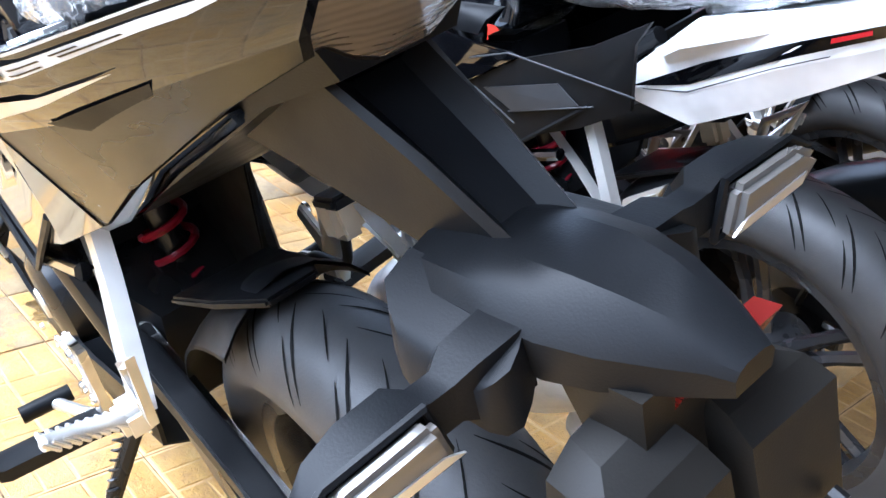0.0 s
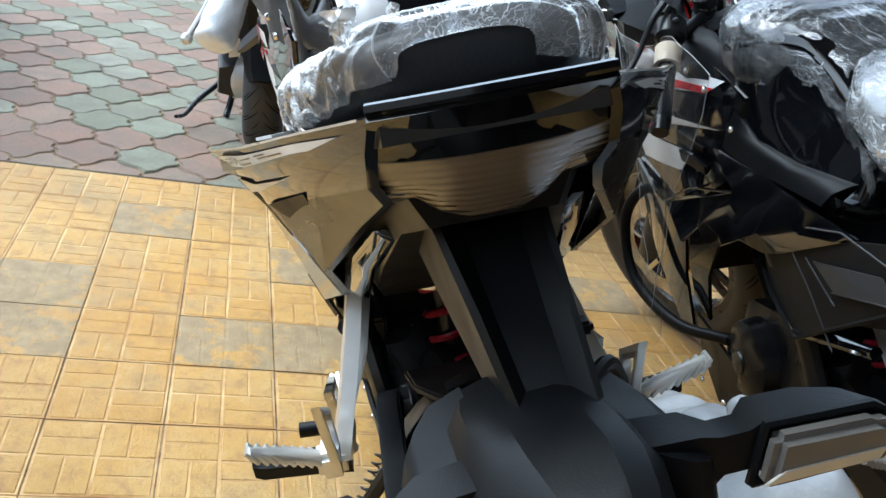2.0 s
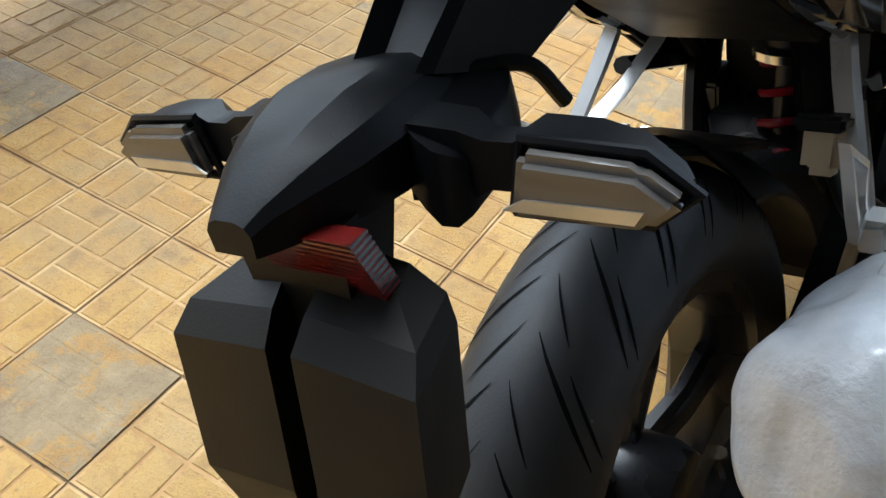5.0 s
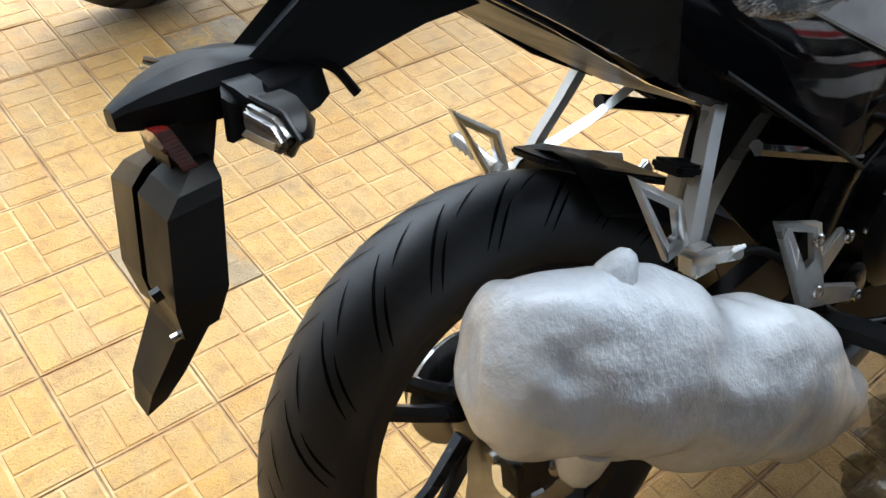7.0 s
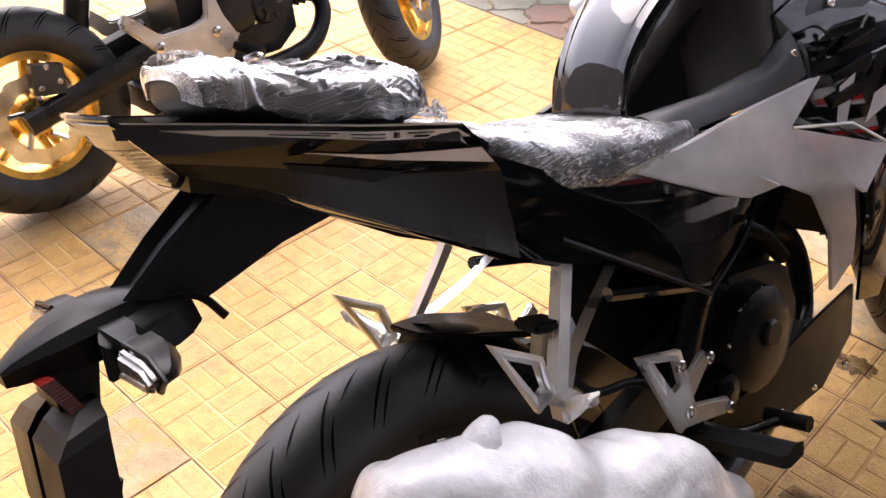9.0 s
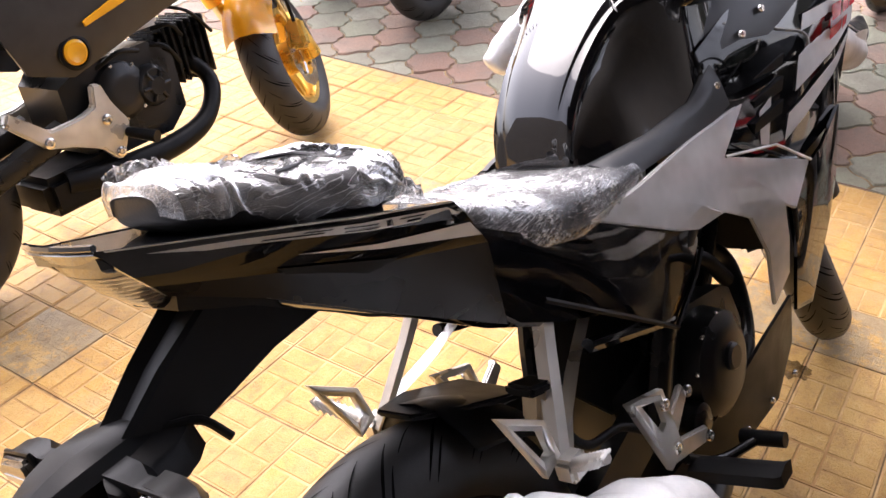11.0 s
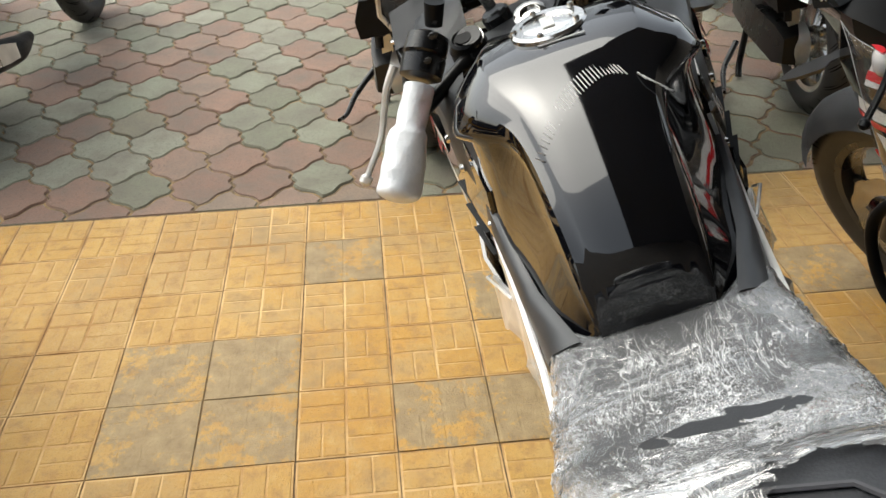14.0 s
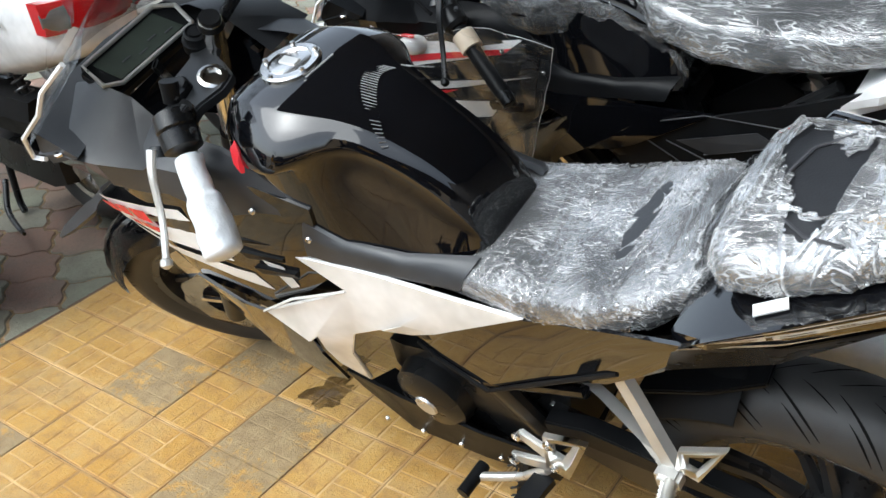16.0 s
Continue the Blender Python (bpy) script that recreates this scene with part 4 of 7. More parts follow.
    # tail: side panels, deck, lamp
    rowsT = [[(-0.192, 0.059, 0.967), (-0.180, 0.064, 0.945), (-0.163, 0.066, 0.921), (-0.150, 0.060, 0.905)],
             [(-0.100, 0.101, 0.938), (-0.094, 0.104, 0.920), (-0.086, 0.099, 0.892), (-0.075, 0.078, 0.862)],
             [(0.000, 0.146, 0.906), (0.006, 0.147, 0.885), (0.020, 0.138, 0.850), (0.035, 0.115, 0.784)],
             [(0.080, 0.182, 0.883), (0.098, 0.177, 0.862), (0.135, 0.160, 0.813), (0.178, 0.114, 0.688)]]
    if old:
        rowsT = [[(-0.170, 0.085, 0.955), (-0.165, 0.090, 0.935), (-0.155, 0.090, 0.905), (-0.145, 0.085, 0.875)], [(-0.060, 0.130, 0.930), (-0.055, 0.135, 0.900), (-0.020, 0.135, 0.850), (0.000, 0.120, 0.790)],
                 [(0.080, 0.138, 0.890), (0.085, 0.140, 0.840), (0.090, 0.140, 0.790), (0.093, 0.130, 0.742)], [(0.210, 0.137, 0.775), (0.216, 0.137, 0.768), (0.221, 0.136, 0.762), (0.215, 0.135, 0.755)]]
    rowsC = [[(0.098, 0.166, 0.850), (0.132, 0.154, 0.810), (0.176, 0.112, 0.690)],
             [(0.22, 0.140, 0.780), (0.235, 0.143, 0.730), (0.25, 0.136, 0.650)],
             [(0.33, 0.131, 0.735), (0.34, 0.139, 0.675), (0.345, 0.140, 0.607)],
             [(0.40, 0.132, 0.708), (0.42, 0.142, 0.635), (0.42, 0.142, 0.552)],
             [(0.50, 0.137, 0.650), (0.50, 0.142, 0.590), (0.475, 0.143, 0.510)],
             [(0.59, 0.141, 0.605), (0.595, 0.142, 0.585), (0.56, 0.143, 0.545)]]
    for s in (-1, 1):
        part("tail_lower_cover", sheet([r[2:] for r in rowsT], 0.006, s), tail if old else SATIN_BLACK, B, sharp=34)
        tp = part("tail_panel", sheet([r[:3] for r in rowsT], 0.006, s), tail, B, "glossy tail side panel" if tail is GLOSS_BLACK else "", sharp=34)
        part("side_cover", sheet(rowsC, 0.006, s), MATT_BLACK if old else body, B, sharp=50)
        part("side_cover_crease", tube([(0.225, s * 0.140, 0.694), (0.383, s * 0.145, 0.578), (0.477, s * 0.147, 0.508), (0.56, s * 0.146, 0.545), (0.595, s * 0.144, 0.570)], 0.004, 6), MATT_BLACK, B)

        def on_panel(u, v, lift=0.0025):
            """A point of the tail panel: u along, v from its top edge down."""
            u = min(max(u, 0), 0.9999) * (len(rowsT) - 1)
            a, fu = int(u), u - int(u)
            v = min(max(v, 0), 0.9999) * 3
            b, fv = int(v), v - int(v)
            P = [Vector(rowsT[a + da][b + db]) for da in (0, 1) for db in (0, 1)]
            q = (P[0] * (1 - fu) + P[2] * fu) * (1 - fv) + (P[1] * (1 - fu) + P[3] * fu) * fv
            return Vector((q.x, s * (q.y + lift), q.z + lift * 0.3))

        def strip(name, mat, edge_a, edge_b, k=14, lift=0.0025):
            bm = bmesh.new()
            A = [bm.verts.new(on_panel(*[p + (q - p) * i / k for p, q in zip(edge_a[0], edge_a[1])], lift)) for i in range(k + 1)]
            C = [bm.verts.new(on_panel(*[p + (q - p) * i / k for p, q in zip(edge_b[0], edge_b[1])], lift)) for i in range(k + 1)]
            for i in range(k):
                bm.faces.new((A[i], A[i + 1], C[i + 1], C[i]))
            return part(name, bm, mat, tp)
        if marks:
            # a bright edge, a broad band cut by slanted gaps, and a stripe below it
            strip("decal_edge", stripe, ((0.02, 0.02), (0.985, 0.02)), ((0.02, 0.045), (0.985, 0.055)))
            band = strip("decal_band", stripe, ((0.10, 0.15), (0.955, 0.13)), ((0.24, 0.25), (0.975, 0.31)))
            strip("decal_stripe", stripe, ((0.45, 0.47), (0.985, 0.43)), ((0.45, 0.475), (0.992, 0.58)))
            for u0, w, v0, dv in ((0.36, 0.16, 0.215, 0.022), (0.47, 0.075, 0.175, 0.02), (0.575, 0.10, 0.185, 0.02), (0.57, 0.10, 0.245, 0.02), (0.70, 0.022, 0.165, 0.10), (0.75, 0.09, 0.18, 0.02), (0.765, 0.05, 0.235, 0.035)):
                strip("decal_gap", tail, ((u0 + 0.03, v0), (u0 + w + 0.03, v0)), ((u0 + 0.02, v0 + dv), (u0 + w + 0.02, v0 + dv)), 4, 0.0034)
        if accents:
            strip("decal_band", GLOSS_BLACK, ((0.10, 0.36), (0.62, 0.40)), ((0.06, 0.52), (0.90, 0.60)))
            strip("decal_line", DECAL_DARK, ((0.20, 0.62), (0.85, 0.645)), ((0.20, 0.635), (0.85, 0.66)))
            strip("decal_mark", STRIPE_RED, ((0.14, 0.40), (0.24, 0.41)), ((0.13, 0.46), (0.23, 0.47)), lift=0.0036)
            # highlights along the edges of the black cover, drawn as thin grey bars
            for line in (((0.138, 0.735), (0.378, 0.732), (0.470, 0.700)), ((0.387, 0.636), (0.211, 0.700)), ((0.464, 0.654), (0.376, 0.620)), ((0.547, 0.669), (0.45, 0.612), (0.37, 0.549))):
                part("cover_edge", tube([(x, s * 0.146, z) for x, z in line], 0.0014, 5), SHROUD_GREY, B)
            part("cover_grille", prism([(0.44, s * 0.146, 0.660), (0.375, s * 0.146, 0.640), (0.24, s * 0.144, 0.692), (0.28, s * 0.142, 0.712)], (0, s * 0.002, 0)), GREY_PLASTIC, B, "fine black mesh grille")
        # scooped opening below the panel, its dark hollow painted on as a flat strip
        if not old:
            strip("panel_scoop", MATT_BLACK, ((0.38, 0.62), (0.70, 0.64)), ((0.42, 0.80), (0.52, 0.95)), lift=0.002)
        part("tail_fin", sheet([[(-0.06, 0.070, 0.852), (-0.05, 0.062, 0.838)], [(0.04, 0.092, 0.790), (0.05, 0.084, 0.772)], [(0.15, 0.106, 0.708), (0.16, 0.098, 0.692)], [(0.255, 0.112, 0.648), (0.26, 0.104, 0.636)]], 0.008, s), body, B)
    part("tail_deck", loft([[(x, -w, z), (x, w, z), (x, w, z - 0.016), (x, -w, z - 0.016)] for x, w, z in ((-0.190, 0.055, 0.966), (-0.10, 0.097, 0.937), (0.0, 0.142, 0.905), (0.078, 0.177, 0.881), (0.13, 0.155, 0.845))]), tail, B)
    part("tail_tray", loft([[(x, -w, z), (x, w, z), (x, w * 0.8, z1), (x, -w * 0.8, z1)] for x, w, z, z1 in ((-0.135, 0.046, 0.900, 0.880), (-0.075, 0.066, 0.880, 0.853), (0.04, 0.088, 0.830, 0.776), (0.15, 0.10, 0.76, 0.705), (0.26, 0.10, 0.69, 0.635))]), MATT_BLACK, B)
    # rear face: panel above the lamp, lens, lip below
    ys = (-0.064, -0.052, -0.040, -0.028, -0.014, 0, 0.014, 0.028, 0.040, 0.052, 0.064)

    def edge(y, tip, out):
        u = abs(y) / 0.064
        return tip[0] + out[0] * u ** 2.2, y * out[2], tip[1] + out[1] * u ** 2

    e_top = [edge(y, (-0.198, 0.969), (0.008, -0.002, 0.93)) for y in ys]
    e_lens = [edge(y, (-0.180, 0.938), (0.012, 0.002, 1.0)) for y in ys]
    e_low = []
    for y in ys:
        u = abs(y)
        zl = 0.889 if u < 0.020 else (0.889 + (u - 0.020) / 0.020 * 0.016 if u < 0.040 else 0.905 + (u - 0.040) * 0.12)
        e_low.append((-0.140 + 1.6 * u * u, y, zl))
    e_lip = [(x + 0.022, y * 0.96, z - 0.012) for x, y, z in e_low]

    def skin(name, rows, mat, label="", par=None, thick=0.004):
        bm = bmesh.new()
        gv = [[bm.verts.new(p) for p in r] for r in rows]
        for a in range(len(rows) - 1):
            for k in range(len(rows[0]) - 1):
                bm.faces.new((gv[a][k], gv[a][k + 1], gv[a + 1][k + 1], gv[a + 1][k]))
        bmesh.ops.recalc_face_normals(bm, faces=bm.faces)
        bmesh.ops.solidify(bm, geom=list(bm.faces), thickness=thick)
        return part(name, bm, mat, par or B, label, sharp=55)
    skin("tail_rear_panel", [e_top, [tuple((Vector(p) + Vector(q)) / 2 + Vector((0.003, 0, 0))) for p, q in zip(e_top, e_lens)], e_lens], GLOSS_BLACK)
    lamp = skin("tail_lamp", [e_lens, [tuple((Vector(p) + Vector(q)) / 2 + Vector((-0.004, 0, 0))) for p, q in zip(e_lens, e_low)], e_low], LAMP_SMOKE, "smoked tail lamp lens")
    skin("lamp_lip", [e_low, e_lip, [(x + 0.05, y * 0.9, z + 0.004) for x, y, z in e_lip]], MATT_BLACK)
    rim = [(x - 0.001, y, z) for x, y, z in e_lens] + [(x - 0.001, y, z) for x, y, z in e_low[::-1]]
    part("lamp_rim", tube(rim + rim[:1], 0.0026, 6), MATT_BLACK, lamp)
    part("lamp_centre", prism([(-0.1785, 0.009, 0.940), (-0.1785, -0.009, 0.940), (-0.1455, -0.018, 0.894), (-0.1455, 0.018, 0.894)], (-0.0015, 0, -0.001), 0), DECAL_DARK, lamp)
    part("tail_lip", tube([(x, y, z + 0.002) for x, y, z in e_top], 0.0035, 6), GLOSS_BLACK, B)
    for s in (-1, 1):
        part("lamp_bar", prism([(-0.178, s * 0.010, 0.942), (-0.176, s * 0.018, 0.942), (-0.147, s * 0.027, 0.902), (-0.144, s * 0.019, 0.896)], (-0.003, 0, -0.002), 0.001), LAMP_BAR, lamp)

    # strut, fender, plate holder, indicators
    part("fender_strut", loft([[(-0.106, -0.040, 0.872), (-0.112, -0.034, 0.872), (-0.106, -0.022, 0.862), (-0.106, 0.012, 0.862), (-0.112, 0.026, 0.872), (-0.106, 0.031, 0.872), (0.03, 0.040, 0.806), (0.03, -0.048, 0.806)],
                              [(-0.165, -0.038, 0.840), (-0.172, -0.033, 0.842), (-0.164, -0.022, 0.833), (-0.164, 0.006, 0.833), (-0.172, 0.015, 0.842), (-0.165, 0.020, 0.840), (-0.06, 0.030, 0.798), (-0.06, -0.042, 0.798)],
                              [(-0.218, -0.038, 0.806), (-0.225, -0.033, 0.809), (-0.218, -0.024, 0.801), (-0.218, -0.002, 0.801), (-0.225, 0.006, 0.809), (-0.218, 0.010, 0.806), (-0.15, 0.016, 0.780), (-0.15, -0.042, 0.780)]]), MATT_BLACK, B, "matt black fender strut", sharp=30)
    def skewed(bm):
        """The fender and lamp carrier hangs a little askew: towards the right and raised on that side."""
        for v in bm.verts:
            v.co.z -= 0.05 * v.co.y
            v.co.y += 0.0025 + 0.15 * min(0.0, v.co.x + 0.2)
        return bm
    fen = part("rear_fender", skewed(loft([[(x, -w, zs), (x, -w * 0.80, zm), (x, -w * 0.42, zt), (x, w * 0.42, zt), (x, w * 0.80, zm), (x, w, zs), (x, w * 0.94, zb), (x, -w * 0.94, zb)] for x, w, zt, zm, zs, zb in
                                    ((-0.165, 0.038, 0.797, 0.792, 0.783, 0.766), (-0.200, 0.042, 0.808, 0.803, 0.793, 0.768), (-0.235, 0.045, 0.815, 0.807, 0.795, 0.769), (-0.265, 0.045, 0.817, 0.808, 0.796, 0.770),
                                     (-0.290, 0.038, 0.814, 0.806, 0.795, 0.772), (-0.312, 0.028, 0.808, 0.802, 0.794, 0.775), (-0.330, 0.018, 0.800, 0.797, 0.792, 0.777), (-0.340, 0.013, 0.795, 0.793, 0.789, 0.779))])), MATT_BLACK, B, "angular matt black rear fender", sharp=26)
    for s in (-1, 1):
        part("fender_ear", skewed(loft([[(x0, s * y, z), (x1, s * y, z + 0.004), (x1 - 0.004, s * y, z - t), (x0 + 0.004, s * y, z - t)] for y, x0, x1, z, t in
                                        ((0.030, -0.168, -0.250, 0.797, 0.024), (0.050, -0.170, -0.262, 0.790, 0.028), (0.060, -0.186, -0.266, 0.787, 0.030), (0.068, -0.204, -0.264, 0.784, 0.028), (0.073, -0.216, -0.258, 0.779, 0.020))])), MATT_BLACK, fen, sharp=45)
        ind = part("indicator", skewed(loft([[(x - 0.010 * k, s * y, z - 0.016 * k), (x + 0.018 * k, s * y, z - 0.013 * k), (x + 0.022 * k, s * y, z), (x + 0.014 * k, s * y, z + 0.014 * k), (x - 0.008 * k, s * y, z + 0.015 * k)] for y, x, z, k in
                                       ((0.040, -0.248, 0.781, 1.2), (0.068, -0.248, 0.78, 1.1), (0.080, -0.248, 0.78, 0.72), (0.094, -0.248, 0.78, 0.72), (0.102, -0.246, 0.78, 1.0), (0.128, -0.247, 0.779, 1.02), (0.149, -0.249, 0.778, 0.85), (0.165, -0.252, 0.777, 0.45), (0.169, -0.253, 0.777, 0.2))])), MATT_BLACK, B, "slim turn indicator on a stalk")
        part("indicator_lens", skewed(prism([(-0.256, s * 0.094, 0.763), (-0.256, s * 0.101, 0.793), (-0.256, s * 0.152, 0.79), (-0.256, s * 0.170, 0.777), (-0.256, s * 0.154, 0.764)], (-0.012, 0, -0.001), 0.004)), LAMP_CLEAR, ind, "clear ribbed indicator lens")
        part("lens_rim", skewed(tube([(-0.257, s * 0.092, 0.761), (-0.257, s * 0.100, 0.795), (-0.257, s * 0.153, 0.792), (-0.257, s * 0.173, 0.777), (-0.257, s * 0.154, 0.762), (-0.257, s * 0.092, 0.761)], 0.0026, 6)), MATT_BLACK, ind)
        part("lens_reflector", skewed(prism([(-0.2675, s * 0.092, 0.768), (-0.2675, s * 0.103, 0.774), (-0.2675, s * 0.154, 0.774), (-0.2675, s * 0.150, 0.768)], (-0.0015, 0, 0))), ALLOY, ind)
    part("cable_hook", tube(curve([(-0.19, -0.036, 0.796), (-0.165, -0.055, 0.790), (-0.150, -0.066, 0.764)]), 0.0045, 8), MATT_BLACK, B)
    part("reflector", skewed(loft([[(-0.322, y, 0.779), (-0.308, y, 0.778), (-0.294, y, 0.742), (-0.306, y, 0.740)] for y in (-0.048, 0.012)])), REFLECTOR, B, "red rear reflector")
    hold = part("plate_holder", skewed(loft([[(x - d, -w, z), (x - d, w, z), (x, w, z), (x, -w, z)] for x, z, w, d in
                               ((-0.262, 0.776, 0.034, 0.050), (-0.275, 0.735, 0.030, 0.036), (-0.285, 0.690, 0.026, 0.034), (-0.300, 0.625, 0.030, 0.034))])), BOUNCE_LIT_BLACK, B, "matt black plate holder with two lobes", sharp=16)
    for s in (-1, 1):
        part("holder_lobe", skewed(loft([[(x - d, s * y0, z), (x - d, s * y1, z - 0.006), (x, s * (y1 - 0.006), z - 0.006), (x, s * y0, z)] for x, z, y0, y1, d in
                                         ((-0.280, 0.748, 0.012, 0.050, 0.022), (-0.283, 0.738, 0.010, 0.070, 0.040), (-0.287, 0.726, 0.008, 0.075, 0.050), (-0.300, 0.650, 0.008, 0.073, 0.050), (-0.312, 0.618, 0.012, 0.060, 0.034))])), BOUNCE_LIT_BLACK, hold, sharp=16)
    part("mud_flap", skewed(loft([[(x - d, -w, z), (x - d, w, z), (x, w * 0.85, z + 0.004), (x, -w * 0.85, z + 0.004)] for x, z, w, d in
                           ((-0.285, 0.650, 0.040, 0.045), (-0.306, 0.605, 0.038, 0.040), (-0.345, 0.560, 0.028, 0.034), (-0.366, 0.538, 0.018, 0.020))])), BOUNCE_LIT_BLACK, B, "long matt black mud flap", sharp=16)
    part("plate_bolt", tube([(-0.352, -0.075, 0.662), (-0.360, -0.075, 0.660)], 0.006, 8), ENGINE, B)
    part("plate_bolt", tube([(-0.340, -0.060, 0.612), (-0.352, -0.060, 0.610)], 0.004, 8), STEEL, B)

    # seats
    P = [(-0.115, 0.034, 0.977, 0.022, 0.0), (-0.108, 0.060, 0.985, 0.042, 0.002), (-0.073, 0.081, 0.979, 0.056, 0.004), (-0.018, 0.101, 0.956, 0.060, 0.005), (0.046, 0.116, 0.943, 0.066, 0.005), (0.088, 0.117, 0.937, 0.064, 0.004), (0.109, 0.096, 0.928, 0.054, 0.002), (0.117, 0.049, 0.914, 0.034, 0)]
    if old:
        P = [(-0.136, 0.032, 0.976, 0.018, 0.0), (-0.128, 0.066, 0.989, 0.038, 0.002), (-0.09, 0.090, 0.994, 0.056, 0.004), (-0.03, 0.107, 0.980, 0.064, 0.005), (0.04, 0.114, 0.959, 0.070, 0.005), (0.085, 0.110, 0.938, 0.068, 0.004), (0.108, 0.088, 0.918, 0.056, 0.002), (0.117, 0.045, 0.900, 0.034, 0)]
    R_ = [(0.112, 0.06, 0.872, 0.05, 0), (0.125, 0.10, 0.868, 0.06, -0.002), (0.18, 0.128, 0.845, 0.08, -0.005), (0.26, 0.138, 0.812, 0.09, -0.009), (0.34, 0.134, 0.787, 0.085, -0.007), (0.42, 0.128, 0.769, 0.075, -0.003), (0.49, 0.124, 0.756, 0.06, 0), (0.525, 0.118, 0.743, 0.04, 0), (0.536, 0.10, 0.732, 0.02, 0)]
    if old:
        R_ = [(0.03, 0.10, 0.915, 0.06, 0), (0.06, 0.125, 0.925, 0.08, 0), (0.16, 0.138, 0.918, 0.10, -0.003), (0.28, 0.138, 0.905, 0.11, -0.004), (0.40, 0.130, 0.905, 0.11, 0), (0.50, 0.110, 0.918, 0.10, 0), (0.55, 0.08, 0.922, 0.06, 0)]
    ps = part("passenger_seat", loft(seat_rings(P)), VINYL, B, "black passenger seat pad", subsurf=2)
    px_, pz_ = [q[0] for q in P], [q[2] + q[4] for q in P]
    part("seat_seam", tube([(x, y, float(np.interp(x, px_, pz_)) + 0.001 - 0.5 * y * y) for x, y in ((-0.02, -0.084), (0.02, -0.075), (0.055, -0.05), (0.068, 0), (0.055, 0.05), (0.02, 0.075), (-0.02, 0.084))], 0.0022, 6), INK, ps)
    rs = part("rider_seat", loft(seat_rings(R_)), VINYL, B, "black rider seat", subsurf=2)
    if wraps:
        if old:
            wrapping("seat_film", P, B, TAUT_FILM, "crumpled clear plastic film round the passenger seat", 0.004, 0.0060, 26, 64, 9, seed=1.7)
            wrapping("seat_film", R_, B, TAUT_FILM, "crumpled clear plastic film over the rider seat", 0.0035, 0.0044, 34, 64, 9, seed=7.3)
        else:
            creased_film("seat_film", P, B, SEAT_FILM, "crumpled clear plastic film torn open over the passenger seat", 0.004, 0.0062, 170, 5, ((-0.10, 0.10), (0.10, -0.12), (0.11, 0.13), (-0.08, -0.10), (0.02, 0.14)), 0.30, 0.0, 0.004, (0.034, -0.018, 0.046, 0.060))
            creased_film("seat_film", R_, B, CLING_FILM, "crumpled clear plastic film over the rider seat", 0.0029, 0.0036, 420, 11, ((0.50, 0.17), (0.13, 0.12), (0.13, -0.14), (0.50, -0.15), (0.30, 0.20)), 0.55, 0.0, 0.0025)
        film_tuft([(-0.096, 0.070, 0.975), (-0.078, 0.066, 0.980), (-0.055, 0.060, 0.974), (-0.030, 0.062, 0.962)], B, SEAT_FILM, 0.030, 2)
        film_tuft([(-0.060, 0.030, 0.978), (-0.020, 0.044, 0.960), (0.020, 0.052, 0.948), (0.060, 0.040, 0.942)], B, SEAT_FILM, 0.018, 9)
        film_tuft([(-0.050, -0.050, 0.974), (-0.010, -0.065, 0.956), (0.030, -0.080, 0.946), (0.070, -0.085, 0.938)], B, SEAT_FILM, 0.018, 14)
        film_tuft([(0.13, 0.09, 0.868), (0.145, 0.03, 0.862), (0.145, -0.04, 0.862), (0.13, -0.10, 0.866)], B, SEAT_FILM, 0.02, 5)

    # tank
    # x, top, crease, shoulder and its drop, knee recess, foot and its height
    TK = ((0.448, 0.770, 0.040, 0.060, 0.012, 0.064, 0.080, 0.730), (0.470, 0.828, 0.044, 0.066, 0.016, 0.071, 0.095, 0.735), (0.52, 0.880, 0.050, 0.070, 0.018, 0.078, 0.112, 0.740), (0.59, 0.924, 0.058, 0.077, 0.022, 0.087, 0.124, 0.746),
          (0.64, 0.948, 0.068, 0.094, 0.028, 0.102, 0.132, 0.756), (0.685, 0.963, 0.085, 0.132, 0.044, 0.126, 0.140, 0.776), (0.725, 0.971, 0.095, 0.154, 0.062, 0.138, 0.145, 0.796), (0.775, 0.973, 0.096, 0.152, 0.072, 0.141, 0.146, 0.812),
          (0.825, 0.966, 0.088, 0.136, 0.074, 0.130, 0.136, 0.820), (0.872, 0.944, 0.072, 0.110, 0.066, 0.106, 0.112, 0.820), (0.902, 0.905, 0.054, 0.084, 0.05, 0.084, 0.090, 0.815))
    T = [(q[0], q[3], q[1], q[5]) for q in TK]
    along = [float(v.x) for v in curve([(q[0], q[1], 0) for q in TK], 4)]
    cols = [[float(v.y) for v in curve([(q[0], q[k], 0) for q in TK], 4)] for k in range(1, 8)]
    rings = []
    for x, zt, yc, w, dr, wm, wb, zl in zip(along, *cols):
        if dr + 0.05 > zt - zl:
            dr = max(0.006, zt - zl - 0.05)
        zs = zt - dr
        h = [(0, zt), (yc * 0.5, zt - 0.001), (yc * 0.94, zt - 0.003), (yc, zt - 0.005), (yc + (w - yc) * 0.30, zt - 0.005 - dr * 0.16), (yc + (w - yc) * 0.72, zt - dr * 0.50), (w * 0.975, zs + dr * 0.14), (w, zs), (w * 0.992, zs - 0.007),
             (min(w, wm) * 0.97 + 0.03 * wm, zs - 0.018), (wm, zs - 0.045 * min(1, (zs - zl) / 0.12)), ((wm + wb) / 2, (zs - 0.045 + zl) / 2), (wb, zl)]
        rings.append([(x, yy, z) for yy, z in h] + [(x, -yy, z) for yy, z in h[:0:-1]])
